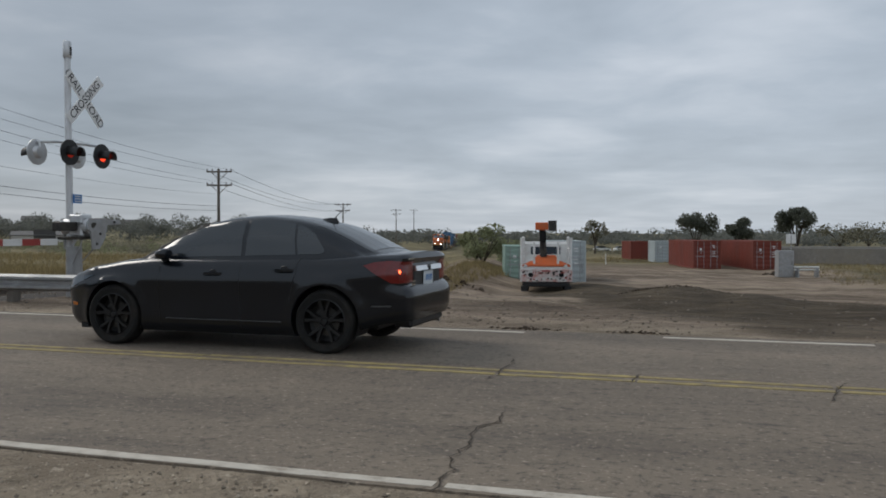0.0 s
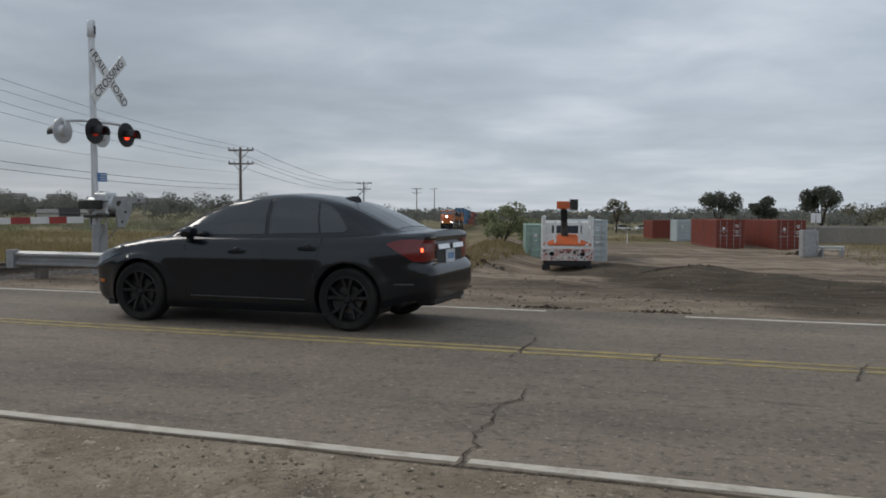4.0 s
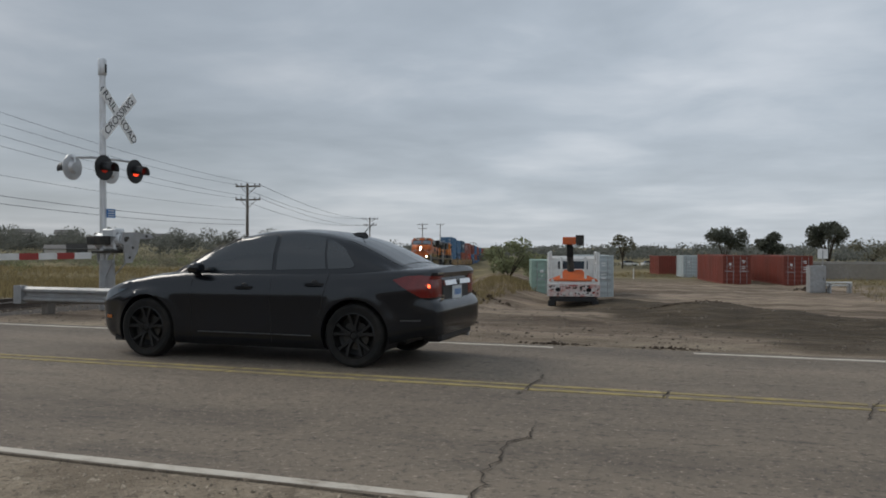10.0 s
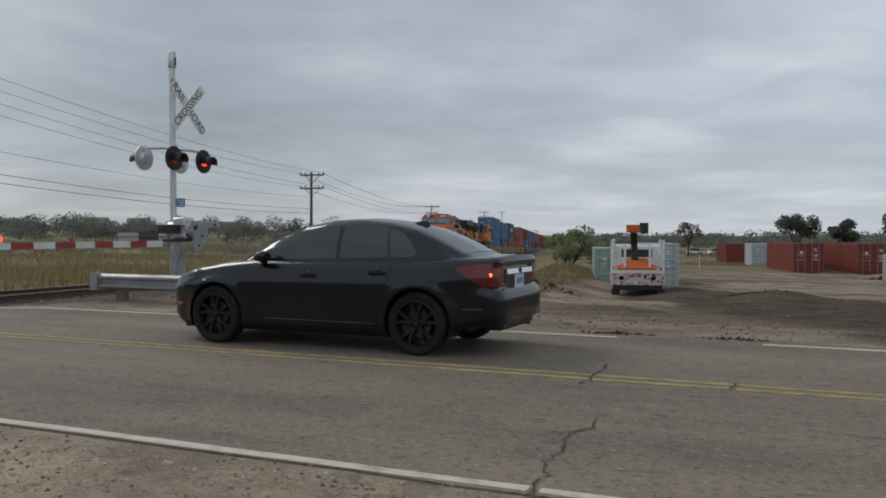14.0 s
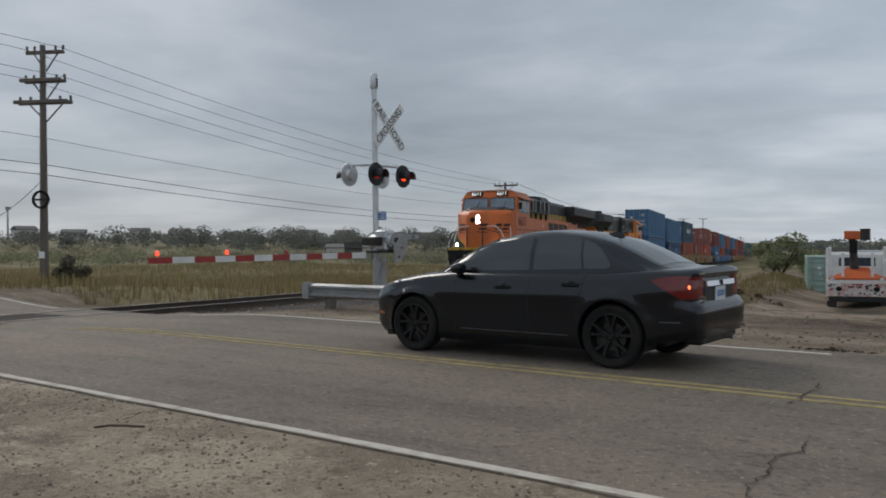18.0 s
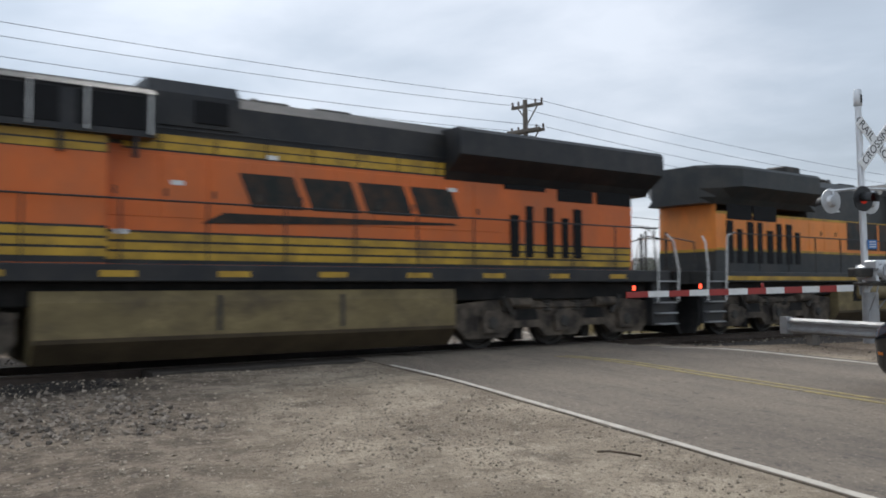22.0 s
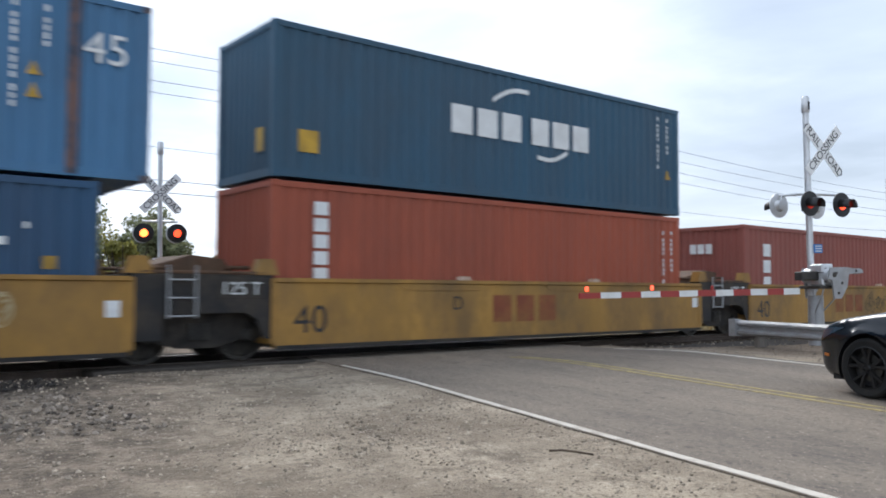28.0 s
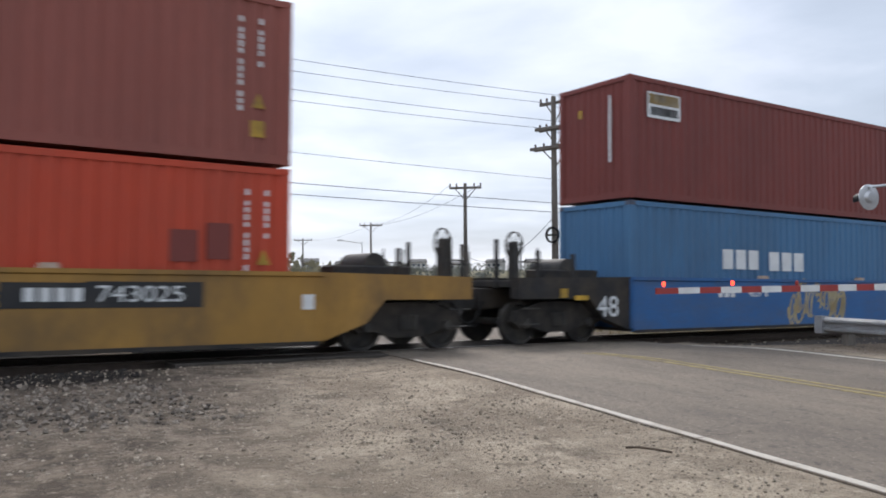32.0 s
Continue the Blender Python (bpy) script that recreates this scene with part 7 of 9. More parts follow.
# unit 2
c = load(12.19, 2.59, "navy", 0, Q0 + PITCH + 0.2, FLOOR, "navy container with a repainted patch and red-white mark")
tag(c, -1.75, 1.75, 0.60, 0.42, M_REDTAPE, "small red mark"); tag(c, -1.72, 1.70, 0.55, 0.06, M_LETTER); tag(c, -1.66, 1.92, 0.40, 0.12, M_LETTER)
tag(c, -9.3, 1.05, 4.0, 0.95, mat("repainted_blue", (0.020, 0.095, 0.270), 0.55, 0, 0.12, 1.0, 0.05, 10, 0.35), "repainted brighter blue patch"); marks_column(c, 12.19, 2.59, -11.2, 1.7, 1.9); tag(c, -10.9, 1.55, 0.5, 0.12, M_LETTER); tag(c, -11.6, 1.2, 0.2, 0.2, yel)
c = load(13.95, 2.9, "blue", 0, Q0 + PITCH - 0.80, FLOOR + 2.63, "long blue 45-foot container overhanging the one below")
lettering("size_number", "45", 0.50, M_LETTER, c, pose(-13.25, 1.222, 2.05, 0, 0, 180), 0.003, "white 45")
lettering("size_number", "45", 0.50, M_LETTER, c, pose(-0.005, 0.10, 2.25, 0, 0, 90), 0.003, "white 45")
bm = fresh(); box(bm, -1.0, -0.82, 1.208, 1.226, 0.05, 2.85)
part("support_post", bm, mat("rusty_blue_post", (0.06, 0.07, 0.10), 0.7, 0, 0.3, 3, 0.1, 20, 0.3, (0.28, 0.12, 0.05), 0.8, 1.5), c, "rust-stained post")
bm = fresh(); box(bm, -12.85, -12.68, 1.208, 1.226, 0.05, 2.85)
part("support_post", bm, MATS["rusty_blue_post"], c)
tag(c, -12.3, 1.5, 0.2, 0.22, yel, "", True); tag(c, -12.3, 1.15, 0.2, 0.24, yel, "", True); marks_column(c, 13.72, 2.9, -11.95, 1.0, 2.6); marks_column(c, 13.72, 2.9, -12.4, 1.9, 2.6)
bm = fresh(); box(bm, 0.0, 0.006, 0.65, 0.95, 0.5, 0.85); part("end_label", bm, yel, c, "yellow label")
# unit 3
c = load(12.19, 2.9, "rust", 0, Q0 + 2 * PITCH - 0.0, FLOOR, "rust-red corrugated container with white upright lettering")
bm = fresh()
for k in range(6):
    box(bm, -1.18, -0.88, 1.214, 1.219, 2.55 - 0.31 * k - 0.25, 2.55 - 0.31 * k)
pieces("company_mark", bm, M_LETTER, c, "white painted mark"); marks_column(c, 12.19, 2.9, -11.5, 0.9, 2.5); marks_column(c, 12.19, 2.9, -11.85, 1.5, 2.5)
c = load(12.19, 2.9, "slate", 0, Q0 + 2 * PITCH - 0.0, FLOOR + 2.95, "dark slate-blue container with a large white painted mark")
bm = fresh(); blocks(bm, -6.22, 1.32, 2.20, 0.62, 3, 0.20, 0, 1.220); blocks(bm, -8.50, 1.32, 2.08, 0.62, 3, 0.20, 0, 1.220)
for p, q_, r_ in (((-5.35, 2.18), (-6.45, 2.50), 1), ((-6.75, 1.05), (-7.75, 1.25), -1)):
    pts = [(p[0] + (q_[0] - p[0]) * t, p[1] + (q_[1] - p[1]) * t + 0.12 * r_ * math.sin(math.pi * t)) for t in [i / 10 for i in range(11)]]
    for (xa, za), (xb, zb) in zip(pts, pts[1:]):
        prism(bm, [(xa, za - 0.05), (xa, za + 0.05), (xb, zb + 0.05), (xb, zb - 0.05)], "Y", 1.214, 1.220)
pieces("company_mark", bm, M_LETTER, c, "white painted mark with two arcs"); tag(c, -0.95, 0.5, 0.42, 0.42, yel, "yellow label")
marks_column(c, 12.19, 2.9, -11.3, 1.3, 2.6); marks_column(c, 12.19, 2.9, -11.7, 1.7, 2.6); tag(c, -11.8, 0.95, 0.25, 0.26, yel, "", True)
bm = fresh(); box(bm, 0.0, 0.006, 0.55, 0.85, 0.5, 0.95); part("end_label", bm, yel, c, "yellow label")
# unit 4
c = load(12.19, 2.9, "faded", 0, Q0 + 3 * PITCH + 0.05, FLOOR, "faded red-brown container riding alone in its well, white lettering")
bm = fresh()
for k in range(3):
    box(bm, -1.45, -1.05, 1.214, 1.219, 2.35 - 0.5 * k - 0.38, 2.35 - 0.5 * k)
pieces("company_mark", bm, M_LETTER, c, "white painted mark")
bm = fresh(); 
for k in range(3):
    box(bm, 0.0, 0.006, -0.1 - 0.28 * k, 0.12 - 0.28 * k, 2.05, 2.35)
pieces("end_mark", bm, M_LETTER, c); marks_column(c, 12.19, 2.9, -11.3, 1.25, 2.5); marks_column(c, 12.19, 2.9, -11.7, 1.6, 2.6); tag(c, -11.1, 1.22, 0.42, 0.26, yel); tag(c, -11.1, 1.62, 0.2, 0.2, yel, "", True)
# unit 5
c = load(12.19, 2.9, "red", 0, Q0 + 4 * PITCH + 0.1, FLOOR, "bright orange-red container with a white mark")
bm = fresh(); prism(bm, [(-0.62, 2.25), (-0.95, 2.25), (-0.95, 1.70), (-0.62, 1.70)], "Y", 1.214, 1.220); prism(bm, [(-1.02, 1.62), (-1.42, 1.62), (-1.34, 2.25), (-1.18, 2.25)], "Y", 1.214, 1.221); box(bm, -1.66, -1.50, 1.214, 1.220, 1.62, 2.25)
pieces("company_mark", bm, M_LETTER, c, "white painted mark"); tag(c, -10.6, 1.25, 0.45, 0.52, MATS["container_brown"], "dark patch"); tag(c, -11.15, 1.3, 0.4, 0.6, MATS["container_brown"])
marks_column(c, 12.19, 2.9, -11.45, 1.2, 2.5); marks_column(c, 12.19, 2.9, -11.8, 1.7, 2.5); tag(c, -11.85, 1.22, 0.25, 0.26, yel, "", True)
c = load(12.19, 2.9, "faded", 1, Q0 + 4 * PITCH + 0.1, FLOOR + 2.95, "dark brown container with white upright lettering, doors leading")
bm = fresh()
for k in range(6):
    box(bm, -1.05, -0.83, 1.214, 1.219, 2.60 - 0.29 * k - 0.22, 2.60 - 0.29 * k)
pieces("company_mark", bm, M_LETTER, c, "white painted mark"); marks_column(c, 12.19, 2.9, -11.3, 0.9, 2.5); marks_column(c, 12.19, 2.9, -11.65, 1.7, 2.5); tag(c, -11.7, 0.95, 0.22, 0.26, yel, "", True); tag(c, -11.7, 0.45, 0.24, 0.28, yel)

# second car: blue wells
Q1 = 128.35
car_b, _ = well_car(3, 16.6, 14.1, M_WELLBLUE, "blue three-unit well car with grimy black ends"); ride(car_b, Q1)
lettering("well_number", "48", 0.46, M_LETTER, car_b, pose(0.75, 1.372, 0.78, 0, 0, 180), 0.003, "white 48")
bm = fresh(); box(bm, 1.35, 1.75, 1.366, 1.371, 0.95, 1.05); box(bm, 1.95, 2.15, 1.366, 1.371, 1.0, 1.2)
part("side_label", bm, yel, car_b)
bm = fresh(); blocks(bm, -3.6, 1.0, 0.7, 0.18, 3, 0.3, 0, 1.428); pieces("reporting_mark", bm, M_LETTER, car_b)
lettering("car_number", "4839  B", 0.18, M_LETTER, car_b, pose(-4.55, 1.423, 1.09, 0, 0, 180), 0.003)
scrawl(car_b, -5.9, -8.4, 0.4, 1.35, 9, M_GRAFFITI, "pale sprayed graffiti stroke", 0.04)
c = load(12.19, 2.9, "blue", 0, Q1 + 0.1, FLOOR, "blue container with white painted mark in a blue well")
bm = fresh(); blocks(bm, -4.75, 1.35, 1.55, 0.5, 3, 0.22, 0, 1.220); blocks(bm, -6.75, 1.33, 1.65, 0.5, 3, 0.22, 0, 1.220)
pieces("company_mark", bm, M_LETTER, c, "white painted mark")
c = load(12.19, 2.9, "brown", 0, Q1 + 0.1, FLOOR + 2.95, "brown container with a small black-and-yellow plate")
tag(c, -1.75, 1.95, 1.15, 0.62, M_LETTER); tag(c, -1.70, 2.28, 1.05, 0.26, M_YELLOW); tag(c, -1.65, 2.02, 0.95, 0.20, M_INK)
bm = fresh(); box(bm, 0.0, 0.005, 0.55, 0.62, 0.9, 2.5); part("end_label", bm, M_LETTER, c)
bm = fresh(); box(bm, 0.0, 0.005, -0.5, -0.38, 2.1, 2.3); part("end_label", bm, yel, c)
for k, (lo_c, hi_c) in enumerate((("rust", "blue"), ("navy", "rust"))):
    load(12.19, 2.9, lo_c, 0, Q1 + 16.6 * (k + 1) + 0.8, FLOOR)
    load(12.19, 2.9, hi_c, 1, Q1 + 16.6 * (k + 1) + 0.8, FLOOR + 2.95)
# the rest of the train
q = Q1 + 16.6 * 2 + 14.1 + 7.4
stock = (("brown", "blue"), ("red", "rust"), ("navy", "brown"), ("rust", "rust"), ("slate", None), ("blue", "teal"), ("brown", "slate"), ("grey", None), ("rust", "navy"), ("blue", "blue"), ("slate", "brown"), ("navy", None), ("blue", "slate"), ("teal", "blue"), ("blue", "blue"))
k = 0
while q < 420:
    n = 5 if (k // 5) % 2 == 0 else 3
    car, _ = well_car(5, PITCH, WL, M_WELL if k % 2 == 0 else M_WELLBLUE, "far weathered well car of the freight train") if k == 0 else (copy_thing(car_first, Matrix()), [])
    if k == 0:
        car_first = car
    ride(car, q)
    for u in range(5):
        lo_c, hi_c = stock[(k * 5 + u) % len(stock)]
        load(12.19, 2.9, lo_c, 0, q + PITCH * u + 0.3, FLOOR)
        if hi_c:
            load(12.19, 2.9, hi_c, (u + k) % 2, q + PITCH * u + 0.3, FLOOR + 2.95)
    q += PITCH * 4 + WL + 7.4
    k += 1


# ---- the waiting sedan: x ahead, wheels at x = +-1.30 ----
def eased(xs, ys, width=0.07):
    """A smooth curve through rough control values."""
    order = np.argsort(xs)
    xa, ya = np.asarray(xs, float)[order], np.asarray(ys, float)[order]
    fine = np.arange(xa[0] - 0.3, xa[-1] + 0.3, 0.01)
    v = np.interp(fine, xa, ya)
    k = np.exp(-0.5 * (np.arange(-30, 31) * 0.01 / width) ** 2)
    v = np.convolve(np.pad(v, 30, mode="edge"), k / k.sum(), mode="valid")
    return lambda x: float(np.interp(x, fine, v))


def even(pts, n):
    """The same line with n points at even steps."""
    p = np.array(pts, float)
    d = np.concatenate([[0], np.cumsum(np.hypot(*np.diff(p, axis=0).T))])
    t = np.linspace(0, d[-1], n)
    return list(zip(np.interp(t, d, p[:, 0]).tolist(), np.interp(t, d, p[:, 1]).tolist()))


def carve(name, mesh, material, cuts, kind):
    """A mesh cut by, or kept inside, other solids."""
    ob = bpy.data.objects.new(name, mesh); bpy.context.scene.collection.objects.link(ob)
    made = []
    for bm in cuts:
        c_ = bpy.data.objects.new("cut", as_mesh("cut", bm, material)); bpy.context.scene.collection.objects.link(c_)
        bo = ob.modifiers.new("cut", "BOOLEAN"); bo.operation, bo.object, bo.solver = kind, c_, "EXACT"
        made.append(c_)
    bpy.context.view_layer.update()
    out = bpy.data.meshes.new_from_object(ob.evaluated_get(bpy.context.evaluated_depsgraph_get()))
    for o_ in made + [ob]:
        bpy.data.objects.remove(o_)
    out.materials.clear(); out.materials.append(material)
    out.shade_smooth(); out.set_sharp_from_angle(angle=radians(32))
    return out


def sedan(m):
    g = thing("sedan", m, "black four-door sedan with black wheels, lit tail lamps, waiting on asphalt", "car")
    cx_ = [2.17, 2.12, 1.98, 1.70, 1.26, 0.82, 0.2, -0.5, -1.15, -1.60, -1.86, -2.05, -2.15]
    sill_ = eased(cx_, [0.36, 0.27, 0.20, 0.17, 0.17, 0.17, 0.17, 0.17, 0.17, 0.235, 0.31, 0.35, 0.36], 0.04)
    deck_ = eased(cx_, [0.60, 0.69, 0.785, 0.872, 0.945, 0.985, 0.99, 1.00, 1.01, 1.028, 1.036, 1.042, 1.046], 0.05)
    wide_ = eased(cx_, [0.46, 0.60, 0.715, 0.815, 0.855, 0.862, 0.866, 0.868, 0.866, 0.852, 0.825, 0.785, 0.745], 0.05)

    def half(x):
        """Sill to the middle of the deck."""
        z0, zt, w = sill_(x), deck_(x), wide_(x)
        h = zt - z0
        return [(w * 0.86, z0), (w * 0.925, z0 + 0.05), (w * 0.950, z0 + 0.16 * h), (w * 0.958, z0 + 0.30 * h), (w * 0.966, z0 + 0.44 * h), (w * 0.982, z0 + 0.56 * h), (w, z0 + 0.68 * h), (w * 0.996, z0 + 0.745 * h), (w * 0.968, z0 + 0.80 * h), (w * 0.945, z0 + 0.88 * h), (w * 0.915, z0 + 0.945 * h), (w * 0.85, z0 + 0.985 * h), (w * 0.72, zt + 0.002), (w * 0.45, zt + 0.014), (0.0, zt + 0.022)]

    def flared(x, y, z):
        """Swells round the wheels; the bumper stands out behind, and the boot lid ends in a lip."""
        side = 1 if y > 0 else -1
        if abs(y) > 0.6:
            for wx in (-1.30, 1.30):
                r = math.hypot(x - wx, z - 0.336)
                y += side * 0.024 * math.exp(-(max(0.0, r - 0.425) / 0.030) ** 2)
        if x < -1.75:
            f = float(smooth01(-x, 1.80, 2.10))
            out = float(np.interp(z, [0.25, 0.34, 0.45, 0.62, 0.68, 0.72, 0.93, 0.99, 1.05], [-0.02, 0.045, 0.065, 0.065, 0.045, -0.012, -0.015, 0.022, 0.0]))
            x -= f * out
            y *= 1 + 0.5 * f * max(0.0, out)
        return x, y, z

    def skin(off=0.0):
        bm = fresh()
        secs = []
        stations = [(x, 1.0) for x in np.arange(-2.10, 2.151, 0.05)]
        stations = [(-2.150, 0.55), (-2.148, 0.78), (-2.138, 0.92)] + stations + [(2.165, 0.90), (2.18, 0.70), (2.185, 0.45)]
        for x, s_ in stations:
            hp = even(half(max(-2.14, min(2.16, x))), 40)
            secs.append([flared(x, y * s_, z) for y, z in hp] + [flared(x, -y * s_, z) for y, z in hp[::-1][1:]])
        rings(bm, secs, cap=False)
        bm.verts.ensure_lookup_table()
        n = len(secs[0])
        for o in (0, (len(secs) - 1) * n):
            for k in range(n // 2):
                a, b, c, d = (bm.verts[o + i] for i in (k, k + 1, n - 2 - k, n - 1 - k))
                bm.faces.new(list(dict.fromkeys((a, b, c, d))))
        bmesh.ops.recalc_face_normals(bm, faces=bm.faces[:])
        if off:
            bm.normal_update()
            for v in bm.verts:
                v.co += v.normal * off
        return bm

    def side_y(x, z):
        hp = half(x)
        return flared(x, float(np.interp(z, [p[1] for p in hp[:12]], [p[0] for p in hp[:12]])), z)[1]

    wells = []
    for x in (-1.30, 1.30):
        wells.append(rod(fresh(), (x, -1.1, 0.345), (x, 1.1, 0.345), 0.376, 0.376, 48))
    body = new("body", carve("body", as_mesh("body", skin(), M_BLACK), M_BLACK, wells, "DIFFERENCE"))
    body.parent = g
    tagged(body, "satin black body")

    belt = eased([-2.0, -1.2, 0.2, 1.0], [1.03, 1.015, 0.975, 0.95], 0.1)
    gx_ = [-1.90, -1.70, -1.45, -1.15, -0.80, -0.45, -0.10, 0.25, 0.62, 1.10]
    gz_ = [1.035, 1.095, 1.225, 1.350, 1.430, 1.462, 1.450, 1.390, 1.235, 0.975]
    roof = eased(gx_, gz_, 0.06)
    wt_ = eased(gx_, [0.60, 0.575, 0.55, 0.535, 0.535, 0.54, 0.545, 0.555, 0.59, 0.62], 0.1)
    wb_ = eased(gx_, [0.69, 0.72, 0.745, 0.765, 0.775, 0.78, 0.78, 0.77, 0.745, 0.68], 0.1)

    def shell(off=0.0):
        bm = fresh()
        secs = []
        for x in np.arange(-1.90, 1.101, 0.05):
            z, wt, wb, b = roof(x), wt_(x), wb_(x), belt(x) - 0.05
            z = max(z, b + 0.05)
            f = float(smooth01(x, 0.10, 0.35))
            hp = even([(wb, b), (wb - 0.012, b + 0.04), ((wb + wt) / 2 + 0.045, b + 0.04 + 0.55 * max(0.0, z - b - 0.12)), (wt + 0.055, max(b + 0.045, z - 0.085)), (wt, max(b + 0.047, z - 0.042 + 0.026 * f)), (wt - 0.08, max(b + 0.049 - 0.01 * f, z - 0.018 - 0.008 * f)), (wt * 0.45, z - 0.042 * f), (0.0, z + 0.008 - 0.055 * f)], 18)
            secs.append([(x, y, zz) for y, zz in hp] + [(x, -y, zz) for y, zz in hp[::-1][1:]])
        rings(bm, secs)
        bmesh.ops.recalc_face_normals(bm, faces=bm.faces[:])
        if off:
            bm.normal_update()
            for v in bm.verts:
                v.co += v.normal * off
        return bm

    cabin = new("roof", as_mesh("roof", shell(), M_BLACK, True)); cabin.parent = g

    def pane(name, source, outline, axis, a0, a1, material, label, off=0.004):
        me_ = carve(name, as_mesh(name, source(off), material), material, [prism(fresh(), outline, axis, a0, a1)], "INTERSECT")
        ob = new(name, me_); ob.parent = g
        return tagged(ob, label)

    def top_edge(x):
        return max(belt(x) + 0.03, roof(x) - 0.060)

    for side in (-1, 1):
        y0, y1 = (0.35, 1.0) if side > 0 else (-1.0, -0.35)
        front = [(0.82, belt(0.82) + 0.030), (0.76, top_edge(0.76) - 0.01)] + [(x, top_edge(x)) for x in (0.62, 0.45, 0.25, 0.05, -0.12, -0.265)] + [(-0.285, belt(-0.285) + 0.022)]
        rear = [(-0.335, belt(-0.335) + 0.022)] + [(x, top_edge(x)) for x in (-0.32, -0.5, -0.7, -0.85)] + [(-0.93, belt(-0.93) + 0.022)]
        quarter = [(-0.955, belt(-0.955) + 0.022), (-0.875, top_edge(-0.875)), (-1.0, top_edge(-1.0) - 0.015), (-1.10, top_edge(-1.10) - 0.055), (-1.235, belt(-1.235) + 0.085), (-1.25, belt(-1.25) + 0.045), (-1.21, belt(-1.21) + 0.022)]
        for outline in (front, rear, quarter):
            pane("side_window", shell, outline, "Y", y0, y1, M_TINT, "dark tinted side window")
        pane("tail_lamp", skin, [(-1.72, 0.925), (-1.84, 0.962), (-2.0, 0.975), (-2.4, 0.945), (-2.4, 0.775), (-2.12, 0.745), (-2.02, 0.745), (-1.90, 0.815), (-1.78, 0.885)], "Y", min(side * 0.47, side * 1.0), max(side * 0.47, side * 1.0), M_TAIL, "glowing red tail lamp", 0.006)
        pane("headlamp", skin, [(1.60, 0.775), (1.80, 0.765), (2.3, 0.70), (2.3, 0.60), (1.95, 0.63)], "Y", min(side * 0.42, side * 1.0), max(side * 0.42, side * 1.0), M_WINDOW, "clear headlamp", 0.005)
        bm = fresh()
        spun(bm, [(0.0, -0.034), (0.020, -0.028), (0.030, 0.0)], (-2.074, side * 0.742, 0.862), "X", 14)
        part("brake_bulb", bm, M_TAILHOT, g, "bright brake lamp bulb", True)
        for lean, line in ((0.03, [(0.70, 0.24), (0.70, 0.96)]), (0.03, [(-0.31, 0.24), (-0.31, 0.985)]), (0.0, [(-0.90, 0.56), (-0.965, 0.80), (-0.99, 1.00)])):
            bm = fresh()
            pts = []
            for (xa, za), (xb, zb) in zip(line, line[1:]):
                pts += [(xa + (xb - xa) * t, za + (zb - za) * t) for t in [i / 10 for i in range(11)]]
            pipe(bm, [(x, side * (side_y(x, z) - 0.001), z) for x, z in pts], 0.0045, 4)
            part("door_gap", bm, M_TRIM, g)
        for x, z in ((0.02, 0.818), (-0.83, 0.865)):
            yy = side_y(x, z)
            bm = fresh()
            rings(bm, [[(x + dx, side * (yy + o), z + dz) for o, dz in ((-0.02, -0.016), (out, -0.014), (out, 0.014), (-0.02, 0.016))] for dx, out in ((-0.115, 0.006), (-0.085, 0.028), (0.085, 0.030), (0.115, 0.006))])
            part("door_handle", bm, M_BLACK, g, "", True)
            part("handle_cup", spun(fresh(), [(0.0, 0.004 * side), (0.045, 0.003 * side), (0.05, -0.004 * side)], (x - 0.01, side * yy, z), "Y", 14), M_TRIM, g)
        bm = fresh()
        rings(bm, [[(x, side * y, z) for y, z in ((0.77, 0.965), (0.80 + w, 0.955), (0.81 + w, 0.955 + h), (0.78, 0.965 + h * 0.9))] for x, w, h in ((0.74, 0.04, 0.05), (0.69, 0.15, 0.12), (0.58, 0.19, 0.145), (0.53, 0.16, 0.13))])
        mi = part("mirror", bm, M_BLACK, g, "", True)
        sm = mi.modifiers.new("round", "SUBSURF"); sm.levels = sm.render_levels = 2
        part("mirror_foot", rod(fresh(), (0.66, side * 0.72, 0.945), (0.64, side * 0.86, 0.985), 0.035, 0.028, 10), M_TRIM, g)
        yy = side_y(-0.1, 0.325)
        part("sill_strip", box(fresh(), -0.80, 0.62, min(side * (yy - 0.01), side * (yy + 0.010)), max(side * (yy - 0.01), side * (yy + 0.010)), 0.314, 0.323, 0.003), M_DULLSTRIP, g, "thin dull sill strip")
        # highlight along the bumper crease, laid on as a thin grey strip
        pane("bumper_reflector", skin, [(-1.80, 0.500), (-2.02, 0.505), (-2.02, 0.520), (-1.80, 0.513)], "Y", min(side * 0.5, side * 1.0), max(side * 0.5, side * 1.0), M_DULLSTRIP, "thin dull strip painted as the bumper crease's highlight", 0.004)
        pane("side_marker", skin, [(1.88, 0.42), (1.98, 0.42), (1.98, 0.455), (1.88, 0.455)], "Y", min(side * 0.5, side * 1.0), max(side * 0.5, side * 1.0), M_AMBER, "amber side marker", 0.005)
        for x in (-1.30, 1.30):
            # inner wheel house, tyre, rim
            secs = [[(x + 0.374 * math.cos(a), side * y, 0.345 + 0.374 * math.sin(a)) for a in [radians(-24 + 228 * k / 24) for k in range(25)]] for y in (0.50, 0.83)]
            bm = fresh(); rings(bm, secs, cap=False, closed=False)
            part("wheel_house", bm, M_TRIM, g, "", True)
            part("wheel_house_wall", prism(fresh(), [(x + 0.37 * math.cos(a), 0.345 + 0.37 * math.sin(a)) for a in [radians(-24 + 228 * k / 20) for k in range(21)]], "Y", min(side * 0.49, side * 0.51), max(side * 0.49, side * 0.51)), M_TRIM, g)
